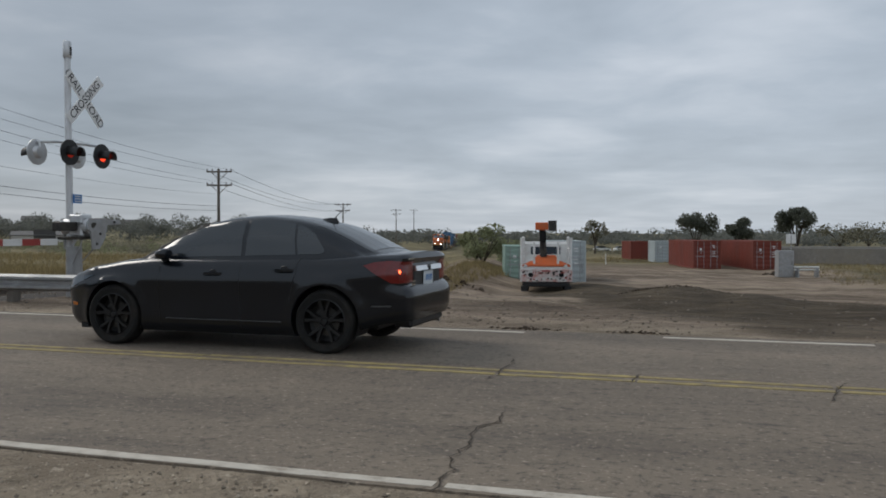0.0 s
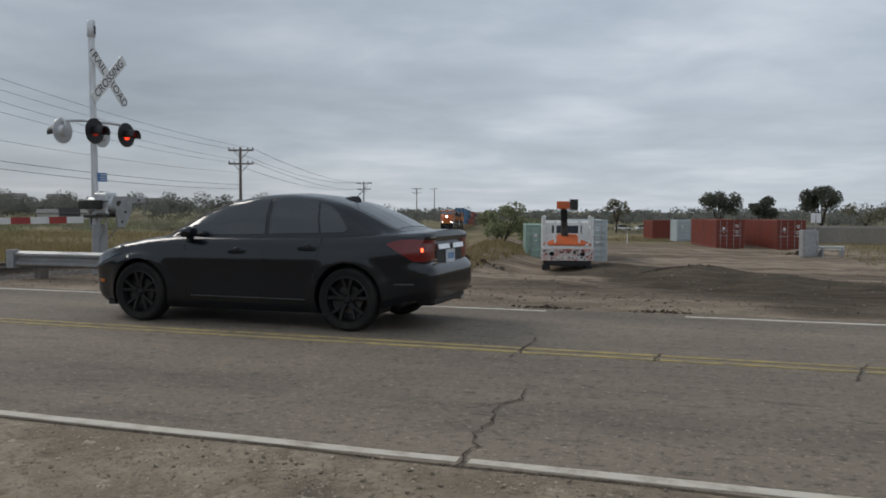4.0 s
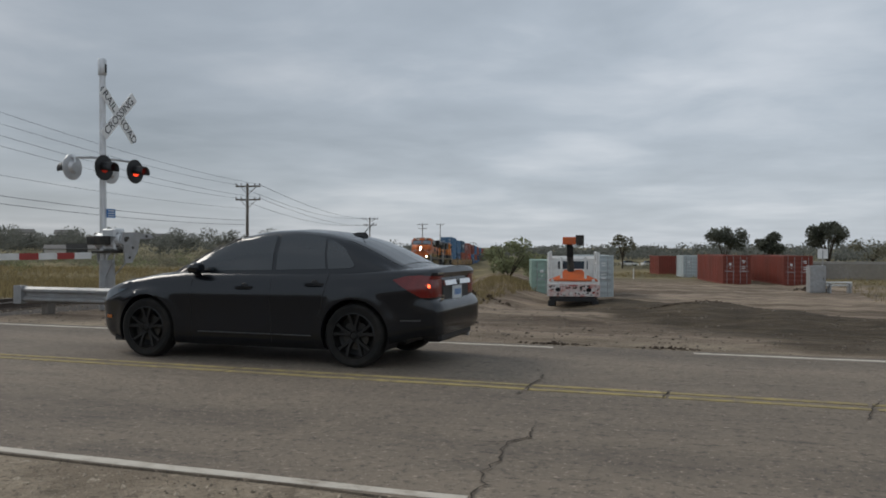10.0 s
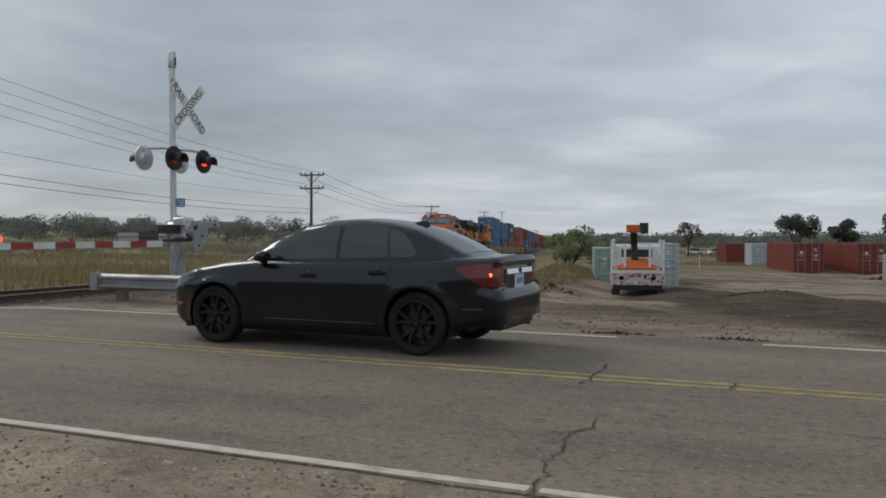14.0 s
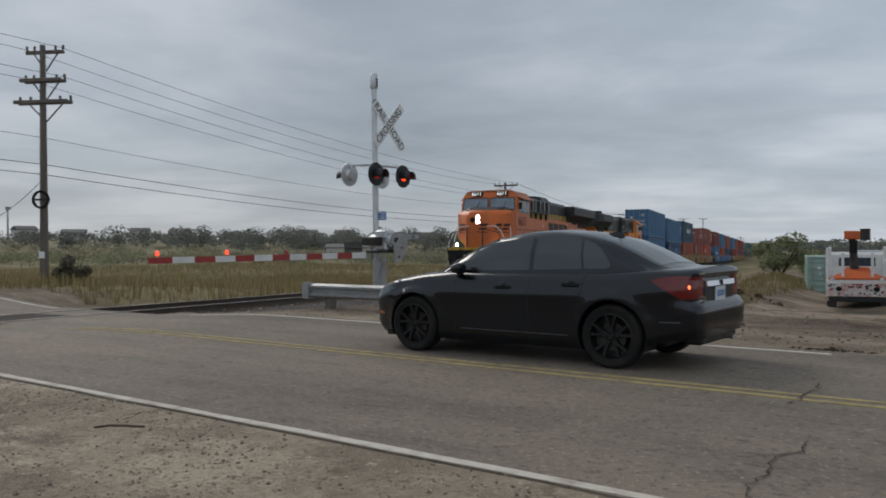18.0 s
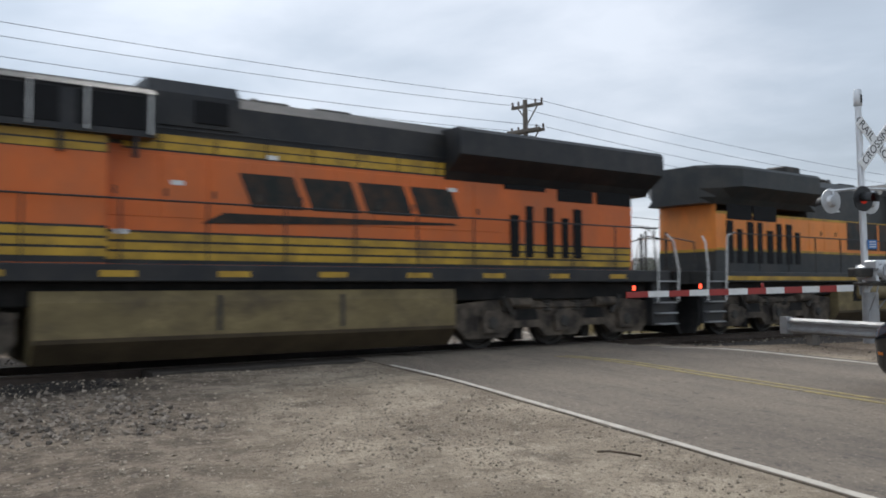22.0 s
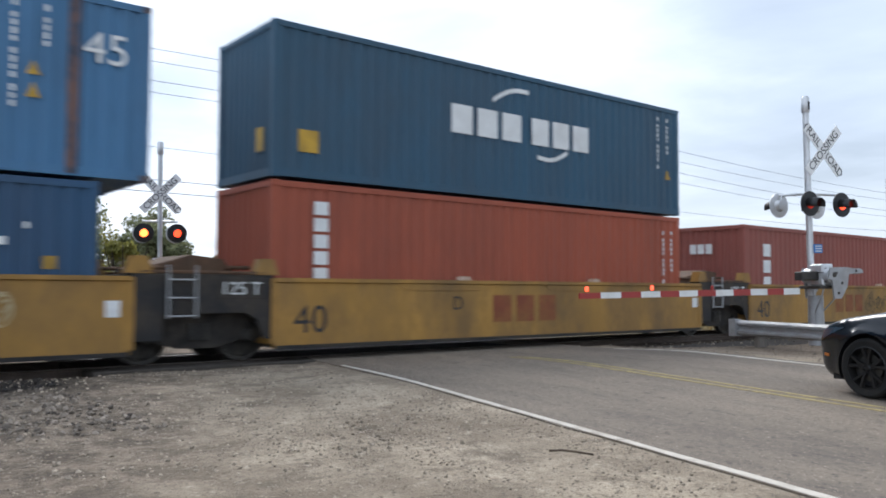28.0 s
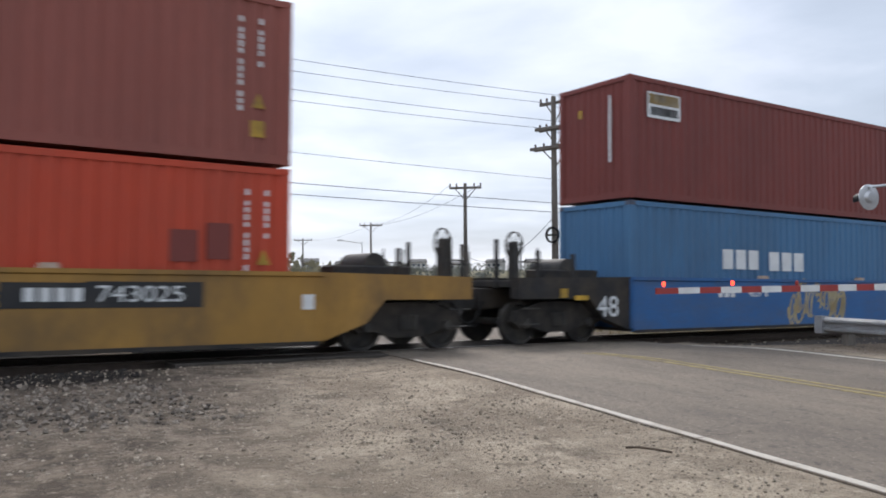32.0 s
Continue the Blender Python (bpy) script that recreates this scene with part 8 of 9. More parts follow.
            w = part("tyre", spun(fresh(), [(0.240, -0.100), (0.300, -0.112), (0.325, -0.095), (0.335, -0.06), (0.337, 0.0), (0.335, 0.06), (0.325, 0.095), (0.300, 0.112), (0.240, 0.100), (0.240, -0.100)], (0, 0, 0), "Y", 44), M_RUBBER, g, "", True)
            w.matrix_basis = pose(x, side * 0.745, 0.337)
            o = side
            part("rim", spun(fresh(), [(0.242, -0.09 * o), (0.242, 0.098 * o), (0.230, 0.106 * o), (0.222, 0.085 * o), (0.215, 0.00 * o), (0.15, -0.02 * o), (0.0, -0.02 * o)], (0, 0, 0), "Y", 44), M_WHEELBLACK, w, "black alloy rim", True)
            for k in range(5):
                a = 2 * math.pi * k / 5 + 0.3
                for d_ in (-0.20, 0.20):
                    bm = fresh()
                    secs = []
                    for r, aa, wd, dp in ((0.045, 0.55 * d_, 0.026, 0.088), (0.12, 0.75 * d_, 0.020, 0.092), (0.224, 1.25 * d_, 0.024, 0.098)):
                        c, s_ = math.cos(a + aa), math.sin(a + aa)
                        secs.append([(r * c - q * wd * s_, e_ * o, r * s_ + q * wd * c) for q, e_ in ((-1, dp - 0.03), (-0.6, dp), (0.6, dp), (1, dp - 0.03))])
                    rings(bm, secs)
                    part("spoke", bm, M_WHEELBLACK, w, "", False)
                part("wheel_nut", rod(fresh(), (0.055 * math.cos(a + 0.6), 0.07 * o, 0.055 * math.sin(a + 0.6)), (0.055 * math.cos(a + 0.6), 0.094 * o, 0.055 * math.sin(a + 0.6)), 0.010, n=6), M_WHEELBLACK, w)
            part("hub_cap", spun(fresh(), [(0.0, 0.105 * o), (0.03, 0.103 * o), (0.042, 0.085 * o)], (0, 0, 0), "Y", 16), M_WHEELBLACK, w, "", True)
            part("brake_disc", rod(fresh(), (0, 0.02 * o, 0), (0, 0.035 * o, 0), 0.15, n=24), M_STEEL, w)
    rw = [(-1.075, wt_(-1.07) - 0.035), (-1.30, wt_(-1.3) - 0.025), (-1.56, wt_(-1.56) - 0.02), (-1.735, wt_(-1.7) - 0.03)]
    pane("rear_window", shell, rw + [(x, -y) for x, y in rw[::-1]], "Z", 1.0, 1.6, M_TINT, "dark rear window")
    sr_ = [(0.22, wt_(0.22) + 0.03), (0.62, wt_(0.62) + 0.04), (1.06, wt_(1.05) + 0.05)]
    pane("windscreen_surround", shell, sr_ + [(x, -y) for x, y in sr_[::-1]], "Z", 0.88, 1.6, M_SURROUND, "matt black windscreen surround", 0.002)
    ws_ = [(0.30, wt_(0.3) - 0.13), (0.62, wt_(0.62) - 0.13), (0.98, wt_(0.98) - 0.13)]
    pane("windscreen", shell, ws_ + [(x, -y) for x, y in ws_[::-1]], "Z", 0.9, 1.6, M_TINT, "dark windscreen")
    bm = fresh(); rings(bm, [[(x, -w, z0), (x, w, z0), (x, w * 0.4, z1), (x, -w * 0.4, z1)] for x, w, z0, z1 in ((-0.90, 0.014, 1.405, 1.420), (-0.98, 0.028, 1.385, 1.432), (-1.06, 0.028, 1.355, 1.430), (-1.09, 0.016, 1.345, 1.395))])
    part("antenna_fin", bm, M_TRIM, g, "", True)
    part("antenna_rod", rod(fresh(), (-1.03, 0, 1.42), (-1.16, 0, 1.54), 0.005, 0.003, 6), M_TRIM, g)
    bm = fresh(); prism(bm, [(-2.12, 0.858), (-2.178, 0.862), (-2.168, 0.915), (-2.12, 0.918)], "Y", -0.44, 0.44)
    part("chrome_bar", bm, M_CHROME, g, "bright chrome bar over the number plate")
    part("plate_recess", box(fresh(), -2.150, -2.11, -0.45, 0.45, 0.69, 0.856, 0.01), M_TRIM, g)
    pl = part("number_plate", box(fresh(), -2.166, -2.152, -0.155, 0.155, 0.70, 0.850, 0.004), M_PLATE, g, "pale number plate with bars")
    bm = fresh()
    for k in range(5):
        box(bm, -2.169, -2.166, -0.11 + 0.047 * k, -0.085 + 0.047 * k, 0.745, 0.81)
    pieces("plate_bar", bm, M_BLUESIGN, pl)
    for y0, y1, z0, z1 in ((0.50, 0.64, 0.985, 1.0), (0.47, 0.58, 0.715, 0.735), (0.47, 0.55, 0.75, 0.765)):
        part("badge", box(fresh(), -2.172, -2.12, y0, y1, z0, z1), M_CHROME, g, "small bright badge")
    part("badge", spun(fresh(), [(0.0, -0.008), (0.030, -0.006), (0.034, 0.0)], (-2.178, 0, 0.888), "X", 14), M_TRIM, g)
    part("rear_valance", box(fresh(), -2.16, -1.95, -0.55, 0.55, 0.27, 0.37, 0.03), M_TRIM, g)
    bm = fresh(); rod(bm, (-2.14, -0.5, 0.27), (-1.8, -0.5, 0.28), 0.03, n=12); part("exhaust_pipe", bm, M_GALV, g)
    part("underbody", box(fresh(), -0.98, 1.85, -0.70, 0.70, 0.16, 0.32), M_TRIM, g)
    part("fuel_tank", box(fresh(), -1.75, -1.0, -0.48, 0.48, 0.22, 0.36, 0.03), M_TRIM, g)
    part("grille", box(fresh(), 2.13, 2.20, -0.42, 0.42, 0.36, 0.52, 0.02), M_GRILLE, g)
    return g


sedan(pose(-4.92, 8.72, 0.0, 0, 0, 180))


# ---- the yard beyond the road ----
YARD = "containers in the yard"


def put_container(x, y, turn, L, H, color, doors, label):
    g = container(L, H, color, doors, label, YARD)
    lo = min(land_at(x, y), land_at(x + 1, y + 1))
    g.matrix_basis = pose(x, y, lo - 0.03, 0, 0, turn)
    return g


# x ahead of each box is its door end; they face the road
put_container(-10.25, 52.0, -76, 6.06, 2.4, "mint", 1, "pale green container with white door marks standing behind the truck")
put_container(-7.55, 52.7, -76, 6.06, 2.7, "grey", 1, "pale grey container with blue-white door marks behind the truck")
put_container(1.55, 77.2, -78.5, 12.19, 2.6, "oxide", 1, "rust-red container with bare lock rods in the yard")
put_container(6.55, 77.0, -79.0, 12.19, 2.6, "oxide", 1, "rust-red container with a white door sign in the yard")
put_container(-2.75, 101.0, -80, 6.06, 2.6, "grey", 1, "pale grey container in the yard")
put_container(-6.6, 116.0, -74, 6.06, 2.6, "oxide", 0, "small orange container in the yard")


def service_truck(m):
    g = thing("service_truck", m, "white service truck with an orange crane parked on dirt", "truck")
    # x ahead; rear bumper at x = 0
    cm = mat("hazard_sheet", (0.62, 0.60, 0.57), 0.6, 0, 0.1, 3, 0.05, 20, 0.3, (0.45, 0.10, 0.06), 0.85, 3.2)
    part("rear_panel", box(fresh(), -0.05, 0.10, -1.20, 1.20, 0.62, 1.28, 0.02), cm, g, "white and red chequered tailboard")
    hz = random.Random(5)
    for k in range(46):
        y, z = hz.uniform(-1.15, 1.0), hz.uniform(0.64, 1.16)
        w_, h_ = hz.uniform(0.04, 0.11), hz.uniform(0.04, 0.09)
        part("hazard_patch", box(fresh(), -0.056 - 0.0004 * k, -0.049, y, y + w_, z, z + h_), M_STEEL if k % 5 else M_REDTAPE, g)
    part("bed", box(fresh(), 0.0, 4.4, -1.18, 1.18, 1.20, 1.42, 0.02), M_WHITE, g)
    for side in (-1, 1):
        part("tool_box", box(fresh(), 0.15, 4.3, min(0.78 * side, 1.19 * side), max(0.78 * side, 1.19 * side), 0.75, 1.42, 0.03), M_WHITE, g, "white side tool boxes")
        for x in (0.10, 4.30):
            bm = fresh(); rod(bm, (x, 1.12 * side, 1.3), (x, 1.12 * side, 2.95), 0.07, n=8); part("rack_post", bm, M_WHITE, g, "white rack post")
        bm = fresh(); pipe(bm, [(0.10, 1.12 * side, 2.85), (4.30, 1.12 * side, 2.95)], 0.045); part("rack_rail", bm, M_WHITE, g)
        bm = fresh(); pipe(bm, [(0.10, 1.12 * side, 2.3), (4.30, 1.12 * side, 2.3)], 0.035); part("rack_rail", bm, M_WHITE, g)
        for y in (0.55,):
            bm = fresh(); rod(bm, (0.12, y * side, 1.4), (0.12, y * side, 2.7), 0.055, n=8); part("rack_post", bm, M_WHITE, g)
        bm = fresh(); spun(bm, [(0.0, -0.02), (0.10, -0.02), (0.12, 0.0)], (-0.05, 0.70 * side, 0.98), "X", 16)
        part("round_lamp", bm, M_GRILLE, g, "dark round lamp cluster", True)
        for x in (1.15, 6.0):
            w = part("tyre", spun(fresh(), [(0.28, -0.14), (0.50, -0.15), (0.52, -0.1), (0.52, 0.1), (0.50, 0.15), (0.28, 0.14), (0.28, -0.14)], (0, 0, 0), "Y", 24), M_RUBBER, g, "", True)
            w.matrix_basis = pose(x, 0.95 * side, 0.52)
            part("rim", spun(fresh(), [(0.28, 0.10 * side), (0.1, 0.05 * side), (0.0, 0.08 * side)], (0, 0, 0), "Y", 16), M_GALV, w)
        bm = fresh(); box(bm, 0.0, 0.35, min(0.85 * side, 1.15 * side), max(0.85 * side, 1.15 * side), 0.12, 0.40); part("mud_flap", bm, M_TRIM, g)
    orange = mat("crane_orange", (0.60, 0.12, 0.03), 0.5, 0, 0.12, 3, 0.05, 20, 0.4, (0.2, 0.1, 0.06), 0.4, 3)
    bm = fresh(); rings(bm, [[(x, -w, 1.42), (x, -w, z), (x, w, z), (x, w, 1.42)] for x, w, z in ((-0.02, 1.10, 1.50), (0.35, 0.60, 1.75), (0.8, 0.42, 2.0), (1.2, 0.40, 2.0))])
    part("crane_base", bm, orange, g, "orange crane base")
    bm = fresh(); rod(bm, (0.75, 0.12, 1.9), (0.85, 0.18, 3.45), 0.17, 0.14, 10); part("crane_mast", bm, M_STEEL, g, "dark crane mast")
    bm = fresh(); box(bm, 0.2, 1.5, -0.10, 0.50, 3.35, 3.75, 0.03); part("crane_head", bm, orange, g, "orange crane head")
    bm = fresh(); prism(bm, [(0.2, 3.3), (3.8, 3.55), (3.8, 3.9), (0.2, 3.85)], "Y", -0.48, -0.12); part("folded_boom", bm, M_STEEL, g, "dark folded boom")
    bm = fresh(); box(bm, 0.25, 0.5, 0.0, 0.3, 2.7, 3.3, 0.03); part("hose_coil", bm, M_RUBBER, g)
    bm = fresh()
    rings(bm, [[(x, -w, 0.7), (x, -w, z), (x, w, z), (x, w, 0.7)] for x, w, z in ((4.55, 1.1, 2.55), (4.7, 1.12, 2.7), (6.1, 1.1, 2.62), (6.5, 1.08, 1.95), (7.4, 1.0, 1.8))])
    cab = part("cab", bm, M_WHITE, g, "white crew cab")
    part("rear_window", box(fresh(), 4.53, 4.56, -0.75, 0.75, 1.95, 2.4, 0.01), M_WINDOW, cab)
    part("chassis", box(fresh(), 0.1, 7.2, -0.45, 0.45, 0.55, 0.9), M_TRIM, g)
    for y in (-0.9, 0.95):
        bm = fresh(); spun(bm, [(0.0, -0.02), (0.07, -0.015), (0.08, 0.0)], (-0.03, y, 1.46), "X", 12)
        part("work_lamp", bm, M_LETTER, g, "pale work lamp", True)
    part("under_bumper", box(fresh(), -0.02, 0.30, -1.05, 1.05, 0.36, 0.60, 0.02), M_TRIM, g, "black under-run bumper")
    bm = fresh(); box(bm, -0.06, -0.045, -0.2, 0.2, 1.16, 1.22); part("lamp_bar", bm, M_REDTAPE, g)
    return g


service_truck(pose(-7.08, 41.95, land_at(-7.3, 43.5) - 0.02, 0, 0, 100) @ Matrix.Diagonal((1.0, 1.12, 0.98, 1.0)))

# steel cabinet with a bench of pipes beside it
cab_z = -0.02 + land_at(6.8, 64.8)
cb = thing("equipment_cabinet", pose(6.7, 64.8, cab_z, 0, 0, 15), "grey steel relay cabinet standing on bare ground", "cabinet")
part("body", box(fresh(), -0.55, 0.55, -0.4, 0.4, 0.0, 1.95, 0.02), M_GALV, cb)
part("door", box(fresh(), -0.50, 0.50, -0.43, -0.40, 0.12, 1.85, 0.01), M_GALV, cb)
part("handle", box(fresh(), 0.36, 0.40, -0.46, -0.43, 0.9, 1.1), M_STEEL, cb)
pr = thing("pipe_rack", pose(8.2, 64.6, land_at(8.2, 64.6), 0, 0, 15), "low white pipe trestle beside the cabinet", "rack")
for z in (0.55, 0.75):
    part("pipe", rod(fresh(), (-0.9, 0, z), (0.9, 0, z), 0.06), M_WHITE, pr)
for x in (-0.7, 0.7):
    part("leg", box(fresh(), x - 0.05, x + 0.05, -0.3, 0.3, 0, 0.7), M_GALV, pr)
sg = thing("yard_sign", pose(9.25, 83.8, land_at(9.25, 83.8), 0, 0, 10), "small white sign on a post in the yard", "sign")
part("post", rod(fresh(), (0, 0, 0), (0, 0, 3.1), 0.05), M_GALV, sg)
part("board", box(fresh(), -0.45, 0.45, -0.02, 0.02, 2.3, 3.2), M_SIGNWHITE, sg)
for x, y in ((-8.5, 88.0),):
    po = thing("marker_post", pose(x, y, land_at(x, y)), "thin white marker post in the ground", "post", "marker posts")
    part("stake", rod(fresh(), (0, 0, 0), (0, 0, 1.1), 0.05), M_WHITE, po)


def heap(x, y, rx, ry, h, seed, material, label, size=0.2):
    """A low heap of broken dirt or rubble."""
    rnd = random.Random(seed)
    bm = fresh()
    for k in range(70):
        a, r = rnd.uniform(0, 6.28), rnd.random() ** 0.6
        px, py = rx * r * math.cos(a), ry * r * math.sin(a)
        s_ = rnd.uniform(0.25, 0.85) * size * (1.2 - 0.5 * r)
        pz = h * (1 - r) * rnd.uniform(0.3, 1.0)
        vs = [Vector((rnd.uniform(-1, 1), rnd.uniform(-1, 1), rnd.uniform(-0.7, 0.7))).normalized() * s_ for _ in range(7)]
        pts = [bm.verts.new(Vector((px, py, pz + land_at(x + px, y + py))) + v) for v in vs]
        try:
            bmesh.ops.convex_hull(bm, input=pts)
        except Exception:
            pass
    return solo("dirt_clods", bm, material, label, "dirt", kind="stuff", m=Matrix.Translation((x, y, 0)))


bm = fresh(); prism(bm, [(98.6, -3.2), (100.0, -0.38), (112.0, -0.30), (132.0, -3.4)], "X", 8.6, 190)
emb = solo("embankment", bm, mat("dark_embankment_soil", (0.165, 0.150, 0.132), 0.95, 0, 0.3, 0.4, 0.5, 3, 0.2, (0.22, 0.185, 0.13), 0.5, 0.15), "dark bare embankment across the far side of the yard", "embankment", kind="structure")
bm = fresh(); box(bm, 8.6, 190, 100.1, 100.3, -0.40, -0.16)
solo("kerb", bm, M_KERB, "pale kerb along the top of the embankment", "kerb", kind="structure")
M_CLOD = mat("dark_clod", (0.075, 0.055, 0.04), 0.95, 0, 0.35, 5, 0.5, 20, 0.2)
heap(-2.1, 10.75, 0.55, 0.10, 0.015, 3, M_CLOD, "dark dirt clods along the road edge", 0.045)
heap(-0.6, 10.75, 0.4, 0.09, 0.012, 4, M_CLOD, "dark dirt clods along the road edge", 0.04)
heap(-12.8, 40.0, 3.2, 1.0, 0.6, 5, M_CLOD, "dark heap of broken dirt by the track")
heap(-13.3, 36.0, 3.4, 0.8, 0.4, 6, M_CLOD, "dark heap of broken dirt by the track")
rr_ = random.Random(77)
for k in range(9):
    heap(rr_.uniform(-9, 9), rr_.uniform(12.2, 24), rr_.uniform(0.7, 1.8), rr_.uniform(0.15, 0.4), 0.03, 300 + k, M_CLOD if k % 3 else M_STONE, "scattered clods on the rutted yard", 0.06)
heap(6.5, 66.5, 1.6, 0.7, 0.3, 7, M_CLOD, "small dark heap in the yard")

# ---- gravel and a stick by the camera ----
rnd = random.Random(11)


def stones(name, count, x0, x1, y0, y1, lo, hi, material, label):
    verts, faces = [], []
    base = [(1, 0, 0), (-1, 0, 0), (0, 1, 0), (0, -1, 0), (0, 0, 1), (0, 0, -1)]
    tris = [(0, 2, 4), (2, 1, 4), (1, 3, 4), (3, 0, 4), (2, 0, 5), (1, 2, 5), (3, 1, 5), (0, 3, 5)]
    px = np.array([rnd.uniform(x0, x1) for _ in range(count)])
    py = np.array([rnd.uniform(y0, y1) for _ in range(count)])
    pz = land(px, py)
    for k in range(count):
        s_ = lo + (hi - lo) * rnd.random() ** 4
        q = Euler((rnd.uniform(0, 6), rnd.uniform(0, 6), rnd.uniform(0, 6))).to_matrix()
        o = len(verts)
        for b in base:
            v = q @ (Vector(b) * s_ * rnd.uniform(0.6, 1.2))
            verts.append((px[k] + v.x, py[k] + v.y, pz[k] + v.z * 0.7 + s_ * 0.15))
        faces += [tuple(i + o for i in t) for t in tris]
    me_ = bpy.data.meshes.new(name)
    me_.from_pydata(verts, [], faces)
    me_.materials.append(material)
    return tagged(new(name, me_), label, "gravel", kind="stuff")


def island_stone(name, a, b):
    m = bpy.data.materials.new(name)
    m.use_nodes = True
    n, l = m.node_tree.nodes, m.node_tree.links
    g = n.new("ShaderNodeNewGeometry"); r = n.new("ShaderNodeValToRGB")
    l.new(g.outputs["Random Per Island"], r.inputs[0])
    r.color_ramp.elements[0].color, r.color_ramp.elements[1].color = a + (1,), b + (1,)
    l.new(r.outputs[0], n["Principled BSDF"].inputs["Base Color"])
    n["Principled BSDF"].inputs["Roughness"].default_value = 0.9
    return m


M_PEBBLE = island_stone("pebbles", (0.13, 0.104, 0.076), (0.50, 0.41, 0.31))
M_BALLROCK = island_stone("ballast_rock", (0.060, 0.048, 0.038), (0.34, 0.28, 0.22))
M_DULLROCK = island_stone("dull_grit", (0.07, 0.055, 0.042), (0.26, 0.212, 0.165))
stones("gravel", 13000, -9.5, 3.0, 1.2, 3.95, 0.003, 0.019, M_PEBBLE, "tan gravel and small stones on packed dirt")
stones("gravel", 9000, -13.5, -6, -5.0, 3.6, 0.004, 0.030, M_PEBBLE, "tan gravel and small stones on packed dirt")
stones("road_grit", 2500, -14, 6, 10.2, 13.5, 0.006, 0.035, M_DULLROCK, "loose grit along the road's far edge")


stones("yard_grit", 5000, -11, 14, 11.0, 34, 0.006, 0.045, M_DULLROCK, "broken clods and stones over the rutted yard")
stones("gravel", 6500, -9.5, -1.0, -0.5, 3.9, 0.004, 0.018, M_PEBBLE, "fine tan gravel on packed dirt")


def ballast_rocks(count, s0, s1, d0, d1, label, material=None):
    verts, faces = [], []
    base = [(1, 0, 0), (-1, 0, 0), (0, 1, 0), (0, -1, 0), (0, 0, 1), (0, 0, -1)]
    tris = [(0, 2, 4), (2, 1, 4), (1, 3, 4), (3, 0, 4), (2, 0, 5), (1, 2, 5), (3, 1, 5), (0, 3, 5)]
    for k in range(count):
        s_, d = rnd.uniform(s0, s1), rnd.uniform(d0, d1)
        top = float(np.interp(abs(d), [0, 1.75, 2.9, 3.6, 5.5], [-0.17, -0.17, -0.34, -0.30, -0.22])) if d < 0 else float(np.interp(abs(d), [0, 1.75, 2.9], [-0.17, -0.17, -0.5]))
        p = track_point(s_, d, 0)
        z = max(p.z + top, land_at(p.x, p.y)) if abs(d) > 1.75 else p.z + top
        q = Euler((rnd.uniform(0, 6), rnd.uniform(0, 6), rnd.uniform(0, 6))).to_matrix()
        r = 0.014 + 0.036 * rnd.random() ** 2
        o = len(verts)
        for b in base:
            v = q @ (Vector(b) * r * rnd.uniform(0.6, 1.2))
            verts.append((p.x + v.x, p.y + v.y, z + v.z * 0.8 + r * 0.3))
        faces += [tuple(i + o for i in t) for t in tris]
    me_ = bpy.data.meshes.new("ballast_stones")
    me_.from_pydata(verts, [], faces); me_.materials.append(material or M_BALLROCK)
    return tagged(new("ballast_stones", me_), label, "ballast", kind="stuff")


ballast_rocks(7300, -16, 2.6, -6.8, -3.1, "loose grey and tan ballast stones beside the rail")
# stone colour holds both the oil and the shade beneath the train
M_OILSHADEROCK = island_stone("oily_shaded_ballast_rock", (0.018, 0.015, 0.013), (0.060, 0.050, 0.041))
ballast_rocks(3400, -16, 2.6, -3.15, -0.85, "oily ballast stones against the rail, coloured darker for the train's shade", M_OILSHADEROCK)
ballast_rocks(1800, -16, 3.0, -0.65, 2.6, "oily ballast stones between the ties, coloured darker for the train's shade", M_OILSHADEROCK)
ballast_rocks(3500, 11.5, 60, -3.2, 2.6, "grey ballast stones beyond the road")

bm = fresh()
pipe(bm, [(-5.42, 3.24, 0.016), (-5.35, 3.305, 0.026), (-5.26, 3.385, 0.022), (-5.16, 3.47, 0.012)], 0.009, 6)
solo("stick", bm, M_STICK, "thin dry stick lying on gravel", "stick")


# ---- utility poles and wires ----
def utility_pole(x, y, top, arms, turn, label, r=0.17, z0=None, lean=0.0):
    """arms: (height, half length, sign of the offset, doubled)."""
    base = land_at(x, y) if z0 is None else z0
    g = thing("utility_pole", pose(x, y, base, lean, 0, turn), label, "utility pole", "utility poles")
    h = top - base
    bm = fresh(); rod(bm, (0, 0, -0.3), (0, 0, h), r, r * 0.62, 12); part("pole", bm, M_WOODPOLE, g, "", True)
    for z, half_, two in arms:
        z = z - base
        for dy in ((-0.16, 0.16) if two else (0.15,)):
            part("cross_arm", box(fresh(), -half_, half_, dy - 0.055, dy + 0.055, z - 0.07, z + 0.07, 0.01), M_WOODPOLE, g)
        for s_ in (-1, 1):
            bm = fresh(); rod(bm, (s_ * half_ * 0.62, 0.2, z - 0.05), (0, 0.2, z - 0.75), 0.03, n=6); part("arm_brace", bm, M_WOODPOLE, g)
            for f in (0.55, 0.95):
                bm = fresh(); spun(bm, [(0.0, 0.20), (0.04, 0.19), (0.06, 0.13), (0.035, 0.10), (0.06, 0.05), (0.02, 0.0)], (s_ * half_ * f, 0.15, z + 0.07), "Z", 8)
                part("insulator", bm, M_PORC, g)
    return g


